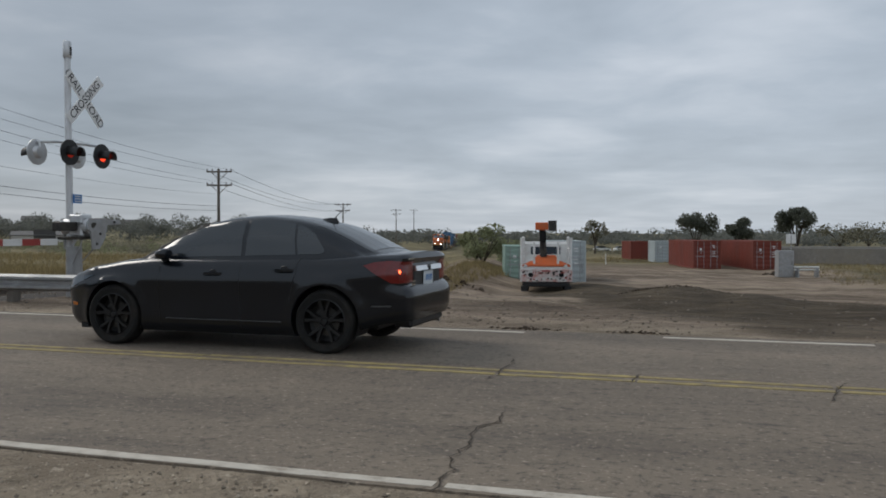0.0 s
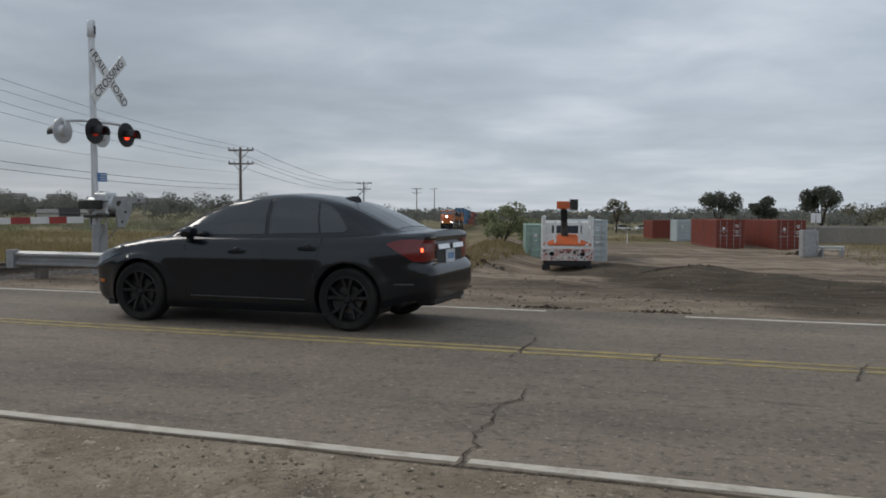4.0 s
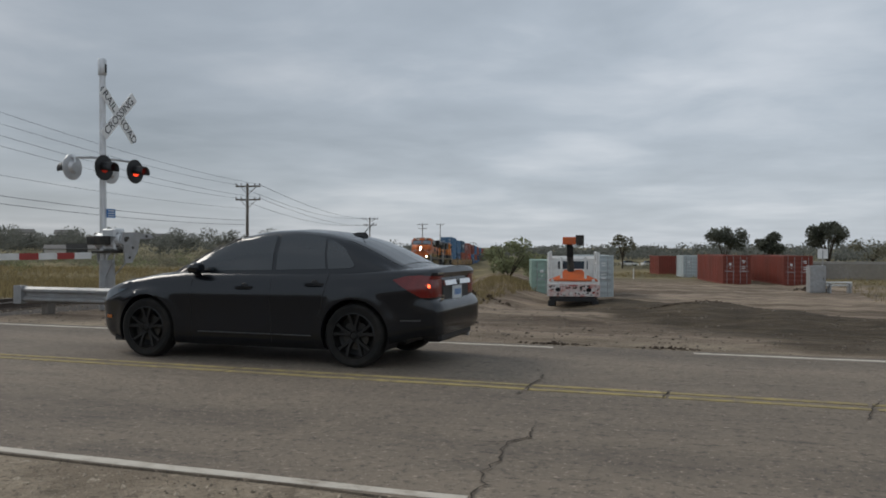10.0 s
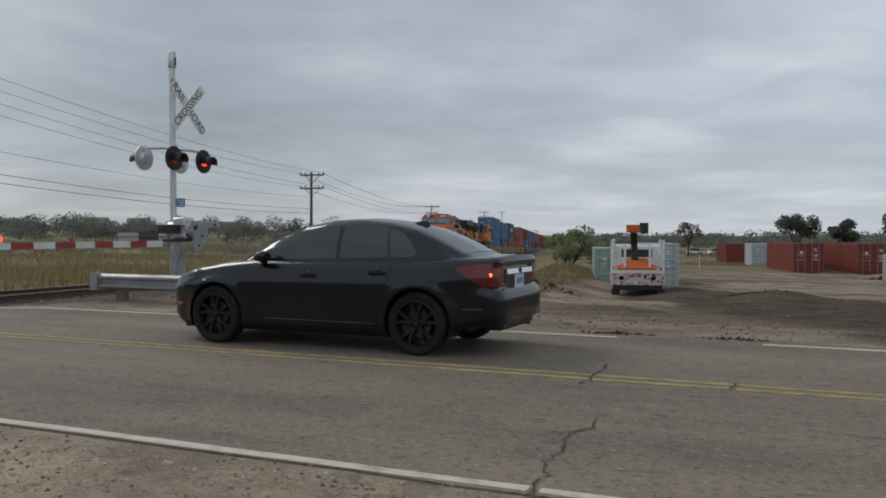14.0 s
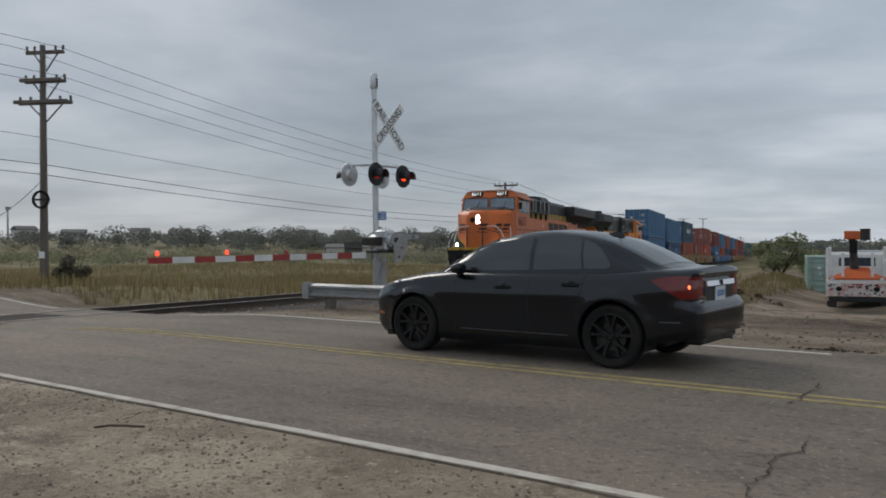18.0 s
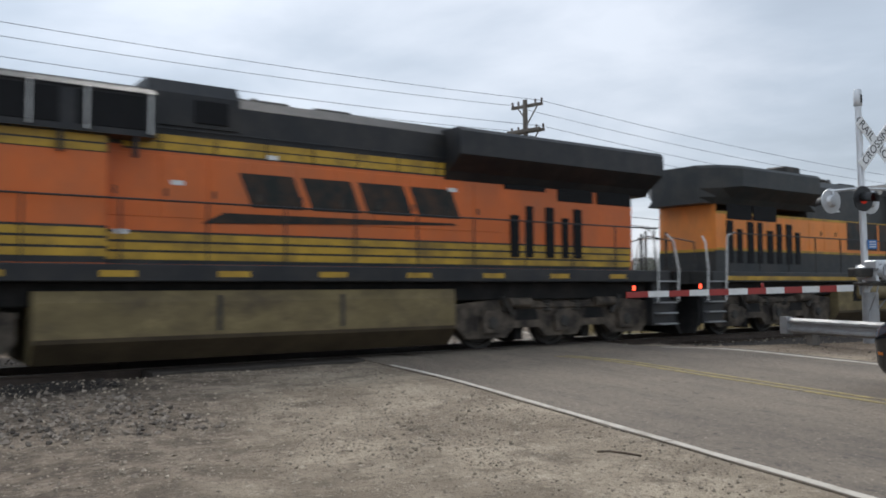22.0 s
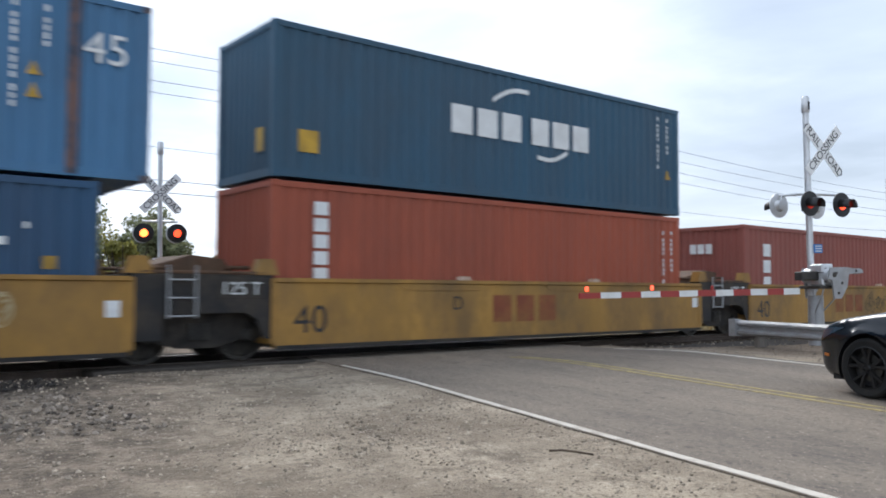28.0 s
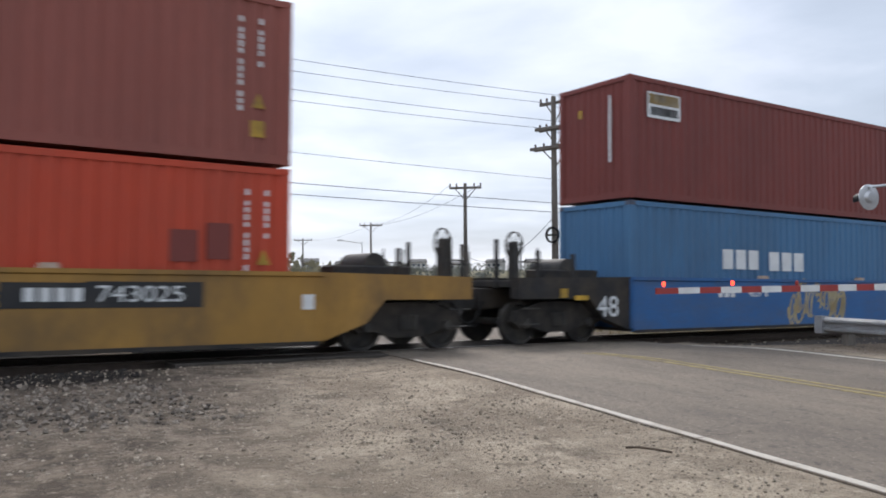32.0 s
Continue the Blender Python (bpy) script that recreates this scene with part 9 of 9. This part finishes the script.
def wire(a, b, sag, label="thin black overhead wire between wooden poles", r=0.010):
    bm = fresh()
    a, b = Vector(a), Vector(b)
    n = 20
    pts = [a.lerp(b, k / n) - Vector((0, 0, 4 * sag * (k / n) * (1 - k / n))) for k in range(n + 1)]
    d = (b - a).normalized(); sd = d.cross(Vector((0, 0, 1))).normalized(); up_ = sd.cross(d)
    rings(bm, [[p + (sd * math.cos(k * 1.2566) + up_ * math.sin(k * 1.2566)) * r for k in range(5)] for p in pts])
    return solo("overhead_wire", bm, M_WIRE, label, "wire", "overhead wires")


P1, P2, P3 = (-31.8, 16.5), (-40.0, 63.6), (-65.4, 148.2)
PB = (-23.5, -31.0)
utility_pole(*P1, 9.25, ((9.0, 0.82, False), (7.85, 0.88, True), (7.0, 1.15, True)), 28, "tall weathered wooden utility pole with three cross-arms and a cable coil")
c1 = thing("cable_coil", pose(*P1, 3.15, 0, 0, -62), "round black coil of spare cable hung on the pole", "cable coil")
bm = fresh(); spun(bm, [(0.28, -0.04), (0.36, -0.04), (0.36, 0.04), (0.28, 0.04), (0.28, -0.04)], (0.19, 0, 0), "X", 26); part("coil", bm, M_RUBBER, c1, "", True)
bm = fresh(); box(bm, 0.16, 0.22, -0.30, 0.30, -0.04, 0.04); part("bracket", bm, M_STEEL, c1)
bm = fresh(); box(bm, 0.14, 0.18, -0.11, 0.11, -2.30, -2.04); part("marker_plate", bm, M_SIGNWHITE, c1, "white marker plate")
utility_pole(*P2, 6.95, ((6.7, 1.15, False), (5.5, 1.15, False)), 12, "weathered wooden utility pole with two cross-arms")
utility_pole(*P3, 7.2, ((6.9, 1.6, False), (5.7, 1.3, False)), 20, "far wooden utility pole with cross-arms")
utility_pole(-96, 262, 9.5, ((9.2, 1.8, False), (7.8, 1.6, False)), 20, "far wooden utility pole with cross-arms", 0.2)
utility_pole(-118, 345, 12.0, ((11.6, 1.8, False),), 20, "far wooden utility pole with cross-arms", 0.22)
utility_pole(-44.3, 17.2, 6.85, ((6.6, 0.95, False),), 62, "wooden pole with a single cross-arm", 0.15)
utility_pole(-86.0, 22.5, 7.4, ((7.1, 1.25, False),), 70, "far wooden pole with a single cross-arm", 0.15)
utility_pole(-125.0, 22.0, 7.6, ((7.3, 1.4, False),), 70, "far wooden pole with a single cross-arm", 0.15)
sl = thing("street_lamp", pose(-95.9, 24.0, land_at(-95.9, 24.0)), "distant street lamp on a thin mast", "street lamp")
part("pole", rod(fresh(), (0, 0, 0), (0, 0, 6.6), 0.07, 0.05), M_GALV, sl)
part("arm", rod(fresh(), (0, 0, 6.5), (1.2, -2.9, 6.8), 0.04), M_GALV, sl)
part("head", box(fresh(), 1.0, 1.4, -3.3, -2.7, 6.74, 6.86, 0.02), M_GALV, sl)
tw = thing("radio_mast", pose(-451, 213, land_at(-451, 213)), "thin far radio mast on the rise", "mast")
part("lattice", rod(fresh(), (0, 0, 0), (0, 0, 17), 0.7, 0.3, 5), M_GALV, tw)
part("top_ring", rod(fresh(), (0, 0, 15.6), (0, 0, 17.4), 1.3, 1.3, 8), M_GALV, tw)


def arm_end(p, z, half_, turn, s_):
    a = radians(turn)
    return (p[0] + s_ * half_ * math.cos(a), p[1] + s_ * half_ * math.sin(a), z)


for z1, zb, z2, half_ in ((9.12, 11.5, 6.85, 0.8), (7.98, 10.5, 5.65, 0.85)):
    for s_ in (-1, 1):
        a = arm_end(P1, z1, half_, 28, s_)
        wire(arm_end(PB, zb, half_, 28, s_), a, 0.75)
        b = arm_end(P2, z2, 1.1, 12, s_)
        wire(a, b, 0.7)
        c_ = arm_end(P3, z2 + 0.2, 1.4, 20, s_)
        wire(b, c_, 1.1, r=0.018)
for z1, zb in ((4.55, 6.6), (4.15, 6.1), (5.6, 8.0)):
    wire((P1[0], P1[1], z1), (-40.0, 63.6, z1 - 0.9), 0.5, "thin black telephone cable between wooden poles", 0.014 if z1 < 5 else 0.009)
    wire((-25.5, -30, zb), (P1[0], P1[1], z1), 0.25, "thin black telephone cable between wooden poles", 0.014 if z1 < 5 else 0.009)
wire(arm_end((-44.3, 17.2), 6.75, 0.9, 62, -1), (-86.0, 22.5, 7.2), 0.6)
wire(arm_end((-44.3, 17.2), 6.75, 0.9, 62, 1), (-86.0, 22.9, 7.2), 0.6)
wire((P1[0], P1[1], 4.0), (-44.3, 17.2, 2.6), 1.0, "slack black service cable between two poles", 0.013)
wire((-86.0, 22.5, 7.2), (-125.0, 22.0, 7.4), 0.7)


# ---- plants ----
def leaf_cloud(blobs, count, size, seed, flat=1.0):
    """Many small leaves scattered through overlapping clumps; denser towards each clump's skin."""
    r_ = random.Random(seed)
    verts, faces = [], []
    total = sum(b[3] ** 2 for b in blobs)
    for bx, by, bz, br in blobs:
        for _ in range(max(4, int(count * br * br / total))):
            v = Vector((r_.gauss(0, 1), r_.gauss(0, 1), r_.gauss(0, 1))).normalized() * br * r_.random() ** 0.45
            c_ = Vector((bx + v.x, by + v.y, bz + v.z * flat))
            a = Vector((r_.gauss(0, 1), r_.gauss(0, 1), r_.gauss(0, 0.6))).normalized()
            b = a.orthogonal().normalized()
            b = (b + a.cross(b) * r_.uniform(-1, 1)).normalized()
            s_ = size * r_.uniform(0.5, 1.3)
            o = len(verts)
            verts += [tuple(c_ - a * s_), tuple(c_ + b * s_ * 0.55), tuple(c_ + a * s_), tuple(c_ - b * s_ * 0.55)]
            faces.append((o, o + 1, o + 2, o + 3))
    me_ = bpy.data.meshes.new("leaves")
    me_.from_pydata(verts, [], faces)
    return me_


def tree(x, y, h, spread_, seed, leaf, label, leaves=2600, leaf_size=0.28, group="trees", trunk_share=0.28):
    r_ = random.Random(seed)
    g = thing("tree", pose(x, y, land_at(x, y) - 0.1, 0, 0, r_.uniform(0, 360)), label, "tree", group)
    bm = fresh()
    tr_ = 0.03 * h
    fork = h * trunk_share
    rod(bm, (0, 0, 0), (0.02 * h, 0, fork), tr_, tr_ * 0.75, 9)
    part("trunk", bm, M_BARK, g)
    blobs = []
    for k in range(7):
        a = 6.28 * k / 7 + r_.uniform(-0.4, 0.4)
        rr = spread_ * r_.uniform(0.35, 0.72)
        zt = h * r_.uniform(0.5, 0.86)
        p = (rr * math.cos(a), rr * math.sin(a), zt)
        bm = fresh()
        mid = (p[0] * 0.45, p[1] * 0.45, fork + (zt - fork) * 0.6)
        rod(bm, (0.02 * h, 0, fork * 0.92), mid, tr_ * 0.5, tr_ * 0.32, 6); rod(bm, mid, p, tr_ * 0.32, tr_ * 0.1, 5)
        part("limb", bm, M_BARK, g)
        for _ in range(3):
            blobs.append((p[0] + r_.uniform(-.3, .3) * spread_, p[1] + r_.uniform(-.3, .3) * spread_, p[2] + r_.uniform(-.12, .10) * h, spread_ * r_.uniform(0.20, 0.36)))
    blobs.append((0, 0, h * 0.86, spread_ * 0.36))
    me_ = leaf_cloud(blobs, leaves, leaf_size, seed + 1, 0.85)
    me_.materials.append(leaf)
    cr_ = new("crown", me_); cr_.parent = g
    return g


def bush(x, y, h, w, seed, leaf, label, leaves=700, leaf_size=0.12, group="bushes"):
    r_ = random.Random(seed)
    g = thing("bush", pose(x, y, land_at(x, y)), label, "bush", group)
    bm = fresh()
    for k in range(9):
        a = r_.uniform(0, 6.28)
        rod(bm, (0, 0, -0.05), (w * 0.6 * math.cos(a), w * 0.6 * math.sin(a), h * r_.uniform(0.5, 0.95)), 0.02 + 0.012 * h, 0.006, 5)
    part("stem", bm, M_BARK, g)
    blobs = [(w * 0.6 * r_.uniform(-1, 1), w * 0.6 * r_.uniform(-1, 1), h * r_.uniform(0.25, 0.8), w * r_.uniform(0.25, 0.48)) for _ in range(9)]
    me_ = leaf_cloud(blobs, leaves, leaf_size, seed + 5, 0.8)
    me_.materials.append(leaf)
    cr_ = new("foliage", me_); cr_.parent = g
    return g


tree(1.2, 180, 9.0, 5.0, 1, M_LEAFDARK, "round dark green tree beyond the yard", 5200, 0.26, trunk_share=0.14)
tree(10.2, 182, 7.6, 3.6, 2, M_LEAFDARK, "round dark green tree beyond the yard", 4200, 0.26, trunk_share=0.12)
tree(21.5, 184, 10.2, 4.6, 3, M_LEAFDARK, "large dark green tree beyond the yard", 5600, 0.26, trunk_share=0.12)
tree(33.0, 205, 7.0, 4.5, 4, M_SAGE, "thin grey-green tree with bare twigs", 900, 0.28)
tree(40.0, 210, 7.5, 5.0, 5, M_SAGE, "thin grey-green tree with bare twigs", 900, 0.28)
tree(-19.5, 178, 7.6, 2.6, 6, M_SAGE, "sparse tree beyond the yard", 800, 0.28)
for k, (x, y, h, w) in enumerate(((-15.2, 61, 3.0, 2.1), (-17.0, 66, 2.6, 1.9), (-13.5, 66, 2.2, 1.6), (-16.2, 75, 2.3, 1.9))):
    bush(x, y, h, w, 40 + k, M_LEAF, "dull green bush beside the railway bank", 1500, 0.13)
for k, (x, y, h, w) in enumerate(((-36.5, 15.6, 1.15, 1.3), (-39.5, 16.0, 1.3, 1.6), (-43, 16.2, 1.2, 1.5), (-47, 17.5, 1.4, 1.7), (-30.6, 17.0, 1.2, 0.7))):
    bush(x, y, h, w, 60 + k, M_SAGE, "grey-green scrub beside the road", 1500, 0.11)
# willows and scrub behind the far signal
for k, (x, y, h, w, lf) in enumerate(((-29.5, -1.5, 5.2, 2.4, M_LEAF), (-32, -4.0, 5.6, 2.8, M_LEAF), (-35.5, -0.8, 5.4, 2.6, M_LEAFYEL), (-31, -8, 5.0, 3.0, M_LEAF), (-27.5, -5.5, 4.4, 2.4, M_SAGE), (-38, -4, 6.2, 2.8, M_LEAF), (-41, 0.8, 5.2, 2.2, M_LEAFYEL), (-30.5, 2.6, 4.6, 1.4, M_LEAF), (-36.0, 3.0, 5.4, 1.6, M_LEAF), (-25.2, -1.6, 4.6, 2.0, M_LEAF), (-42.0, 3.4, 5.6, 1.6, M_LEAF))):
    tree(x, y, h * 0.84, w, 80 + k, lf, "bushy small tree with thin green and yellowing leaves", 5200, 0.085, "trees behind the far signal", 0.08)
for k, (x, y) in enumerate(((-26.5, -0.8), (-28.5, 0.8), (-27, -3.0), (-31, 1.2), (-25.5, -6.5), (-29, -3.6), (-33, -1.6), (-26, -9.0), (-30, -11.5), (-34, 1.4), (-30.5, -1.2), (-32, -6.2), (-29.5, 1.6), (-36, -2.6), (-33.5, -9))):
    bush(x, y, 1.7 if k < 4 else 2.6, 1.4 if k < 4 else 2.0, 120 + k, M_LEAF if k % 3 == 2 else M_SAGE, "low grey-green scrub behind the far signal", 1700, 0.09)

for k, (x, y, h, w, lf) in enumerate(((-23.4, -3.0, 2.3, 1.7, M_LEAF), (-24.2, -1.2, 2.7, 1.6, M_LEAF), (-25.4, 0.1, 2.4, 1.3, M_LEAFYEL), (-27.0, 1.5, 3.0, 1.2, M_LEAFYEL), (-23.6, -5.0, 2.6, 1.9, M_LEAF), (-27.6, -1.9, 3.4, 1.9, M_LEAF), (-28.6, -0.2, 3.2, 1.7, M_LEAF), (-24.4, -7.2, 2.8, 2.0, M_LEAF))):
    bush(x, y, h, w, 150 + k, lf, "leafy green bush under the trees behind the far signal", 3600, 0.10)


def meadow(name, count, box_, lo, hi, seed, material, label, skip=None):
    r_ = random.Random(seed)
    verts, faces = [], []
    n = 0
    xs = np.array([r_.uniform(box_[0], box_[1]) for _ in range(count)])
    ys = np.array([r_.uniform(box_[2], box_[3]) for _ in range(count)])
    zs = land(xs, ys)
    dd = np.abs((-math.cos(TA) * xs - math.sin(TA) * ys) - TRACK_OFF)
    for x, y, z, d in zip(xs, ys, zs, dd):
        if d < 3.0 or (skip and skip(x, y)):
            continue
        for _ in range(4):
            h = r_.uniform(lo, hi)
            a = r_.uniform(0, 6.28)
            w = 0.012 + 0.02 * h
            dx, dy = math.cos(a) * w, math.sin(a) * w
            ox, oy = r_.uniform(-.15, .15), r_.uniform(-.15, .15)
            lx, ly = r_.uniform(-.3, .3) * h, r_.uniform(-.3, .3) * h
            o = len(verts)
            verts += [(x + ox - dx, y + oy - dy, z - 0.02), (x + ox + dx, y + oy + dy, z - 0.02), (x + ox + lx, y + oy + ly, z + h)]
            faces.append((o, o + 1, o + 2))
    me_ = bpy.data.meshes.new(name)
    me_.from_pydata(verts, [], faces); me_.materials.append(material)
    return tagged(new(name, me_), label, "grass", kind="stuff")


meadow("dry_grass", 15000, (-62, -17, 12.5, 60), 0.15, 0.55, 21, M_DRYGRASS, "tall dry golden prairie grass beyond the tracks")
meadow("dry_grass", 9000, (-115, -30, 40, 105), 0.25, 0.7, 25, M_DRYGRASS, "dry golden grass over the far field")
meadow("dry_grass", 4000, (-75, -27, -12, 2.2), 0.15, 0.6, 22, M_DRYGRASS, "dry grass beside the far road", lambda x, y: y > 2.0)
meadow("dry_grass", 5000, (-13, 30, 55, 130), 0.12, 0.4, 23, M_DRYGRASS, "dry grass at the edge of the yard", lambda x, y: x < 9 and y < 95)
meadow("dry_grass", 2500, (-15.5, -11, 18, 60), 0.12, 0.4, 24, M_DRYGRASS, "dry grass on the railway bank")


def woods(name, count, heads, dist, hgt, wid, leaf_size, seed, material, label, leaves=40):
    """Far woods: many leaf clumps strung along the rise."""
    r_ = random.Random(seed)
    verts, faces = [], []
    for _ in range(count):
        a = radians(r_.uniform(*heads)); d = r_.uniform(*dist)
        x, y = -d * math.sin(a), d * math.cos(a)
        z = land_at(x, y)
        h, w = r_.uniform(*hgt), r_.uniform(*wid)
        me_ = None
        for _ in range(leaves):
            v = Vector((r_.gauss(0, 1), r_.gauss(0, 1), r_.gauss(0, 1))).normalized() * r_.random() ** 0.5
            c_ = Vector((x + v.x * w, y + v.y * w, z + h * 0.5 + v.z * h * 0.5))
            p = Vector((r_.gauss(0, 1), r_.gauss(0, 1), r_.gauss(0, 0.7))).normalized()
            q_ = p.orthogonal().normalized()
            s_ = leaf_size * r_.uniform(0.5, 1.3)
            o = len(verts)
            verts += [tuple(c_ - p * s_), tuple(c_ + q_ * s_ * 0.7), tuple(c_ + p * s_), tuple(c_ - q_ * s_ * 0.7)]
            faces.append((o, o + 1, o + 2, o + 3))
    me_ = bpy.data.meshes.new(name)
    me_.from_pydata(verts, [], faces); me_.materials.append(material)
    return tagged(new(name, me_), label, "woods", kind="stuff")


woods("far_woods", 420, (-16, 30), (300, 430), (2.2, 5.6), (3.0, 6.5), 0.6, 31, M_FARWOOD, "line of dark far trees along the horizon", 60)
woods("far_woods", 330, (26, 92), (330, 480), (2.0, 6.0), (2.5, 6.0), 0.45, 32, M_FARWOOD, "scattered dark trees on the far rise", 120)
woods("far_woods", 46, (25, 62), (290, 400), (6.0, 10.0), (3.5, 6.5), 0.42, 37, M_FARWOOD, "round dark trees between the houses on the far rise", 420)
woods("far_scrub", 850, (20, 92), (150, 340), (0.7, 2.2), (1.6, 4.2), 0.20, 33, M_SAGE, "grey-green scrub over the prairie slope", 75)
woods("far_scrub", 160, (-14, 12), (150, 280), (0.6, 1.5), (1.2, 3.0), 0.25, 34, M_SAGE, "low scrub beyond the yard", 45)
woods("far_scrub", 260, (74, 110), (60, 300), (2.0, 4.5), (1.6, 3.5), 0.35, 35, M_SAGE, "grey-green scrub along the far road", 60)


woods("field_scrub", 130, (22, 75), (110, 230), (1.2, 3.4), (1.2, 2.8), 0.13, 36, M_LEAF, "scattered dull green bushes over the dry field", 130)


# ---- far houses on the rise ----
def house(w, d, h, label):
    g = thing("house", Matrix(), label, "house", "far houses on the rise")
    part("wall", box(fresh(), -w / 2, w / 2, -d / 2, d / 2, -1, h), M_HOUSEWALL, g)
    bm = fresh(); prism(bm, [(-d / 2 - 0.5, h), (d / 2 + 0.5, h), (d / 2 + 0.5, h + 0.2), (0, h + 2.0), (-d / 2 - 0.5, h + 0.2)], "X", -w / 2 - 0.4, w / 2 + 0.4)
    part("roof", bm, M_HOUSEROOF, g)
    for k in (-0.3, 0.0, 0.3):
        wn_ = part("window", box(fresh(), k * w - 0.7, k * w + 0.7, -d / 2 - 0.06, -d / 2, h * 0.45, h * 0.8), M_WINDOW, g)
        part("window_frame", box(fresh(), k * w - 0.85, k * w + 0.85, -d / 2 - 0.03, -d / 2, h * 0.42, h * 0.45), M_WHITE, wn_)
    part("garage_door", box(fresh(), w * 0.32, w * 0.48, -d / 2 - 0.05, -d / 2, 0, h * 0.42), M_WHITE, g)
    return g


h_a = house(9.5, 8, 4.3, "two-storey pale house with a grey roof on the far rise")
h_b = house(11, 9, 3.0, "low tan house with a dark roof on the far rise")
spots = [(86, 455), (82, 470), (79.5, 452), (77, 480), (74.8, 465), (72, 470), (69.5, 455), (66.5, 470), (63.8, 452), (61, 460), (57, 470), (54.5, 452), (51, 475), (46, 440), (43.5, 430), (40, 450), (88.5, 470), (91, 460), (38, 430)]
for k, (hd, ds) in enumerate(spots):
    a = radians(hd)
    x, y = -ds * math.sin(a), ds * math.cos(a)
    src = h_a if k % 3 else h_b
    m_ = pose(x, y, land_at(x, y) + 0.2, 0, 0, hd + (k * 37) % 50 - 25)
    if k in (0, 1):
        (h_b if k == 0 else h_a).matrix_basis = m_
    else:
        copy_thing(src, m_)
# a farm shed seen behind the near signal
sh = thing("shed", pose(-190, 205, land_at(-190, 205), 0, 0, 40), "grey metal shed far across the field", "shed")
part("wall", box(fresh(), -9, 9, -6, 6, -1, 2.4), M_HOUSEWALL, sh)
part("roof", prism(fresh(), [(-6.5, 2.4), (6.5, 2.4), (6.5, 2.6), (0, 3.8), (-6.5, 2.6)], "X", -9.4, 9.4), M_HOUSEROOF, sh)
part("door", box(fresh(), -3, 3, -6.06, -6, -0.5, 4.2), M_HOUSEROOF, sh)


# ---- a few far parked cars ----
def far_car(x, y, turn, material, label):
    g = thing("parked_car", pose(x, y, land_at(x, y), 0, 0, turn), label, "car", "far parked cars")
    bm = fresh(); rings(bm, [[(a, -0.88, 0.3), (a, -0.88, z), (a, 0.88, z), (a, 0.88, 0.3)] for a, z in ((2.2, 0.7), (1.0, 0.95), (-2.0, 1.0), (-2.2, 0.8))]); part("body", bm, material, g)
    bm = fresh(); rings(bm, [[(a, -w, 0.95), (a, -w, z), (a, w, z), (a, w, 0.95)] for a, w, z in ((0.9, 0.78, 1.0), (0.3, 0.66, 1.5), (-1.2, 0.66, 1.5), (-1.8, 0.78, 1.02))]); part("cabin", bm, M_TINT, g)
    for wx in (-1.35, 1.35):
        for wy in (-0.8, 0.8):
            w = part("wheel", spun(fresh(), [(0.0, -0.1), (0.32, -0.1), (0.32, 0.1), (0.0, 0.1)], (wx, wy, 0.32), "Y", 14), M_RUBBER, g)
    return g


far_car(-22, 218, 20, M_WHITE, "white car parked far beyond the yard")
far_car(-17, 220, 30, M_WHITE, "white car parked far beyond the yard")
far_car(-12, 222, 10, M_GALV, "silver car parked far beyond the yard")
far_car(30, 190, 15, M_WHITE, "white car parked far beyond the yard")


# ---- what moves ----
TIMES = [0, 4, 8, 12, 16, 18, 20, 21, 22, 23, 24, 25, 26, 27, 28, 29, 30, 31, 32]


def lead_at(t):
    """Where the leading headlamp is along the track."""
    return float(np.interp(t, (0, 20, 23, 28, 32), (233.1, 18.1, -15.3, -70.4, -114.3)) + np.interp(t, (23, 26, 28, 29.5, 30, 31, 32), (0.0, -0.25, -0.25, -0.05, -0.03, -0.3, -0.4)))


def motions():
    for ob, q in TRAIN:
        extra = Matrix.Translation((0, 0, ob["lift"])) if "lift" in ob else Matrix()
        if "reversed" in ob:
            extra = extra @ pose(0, 0, 0, 0, 0, 180)
        walk(ob, [(t, on_track(lead_at(t) + q) @ extra) for t in TIMES])
    # the wheelsets roll as the train comes by
    for ob, sense in WHEELS:
        base, r = ob.matrix_basis.copy(), ob.location.z
        steps = [0.0] + [19.5 + k / 30 for k in range(376)]
        walk(ob, [(t, base @ Matrix.Rotation(sense * (lead_at(19.5) - lead_at(max(t, 19.5))) / r, 4, "Y")) for t in steps])
    for ob, q in TRAIN:
        for key in ("lift", "reversed"):
            if key in ob:
                del ob[key]


motions()
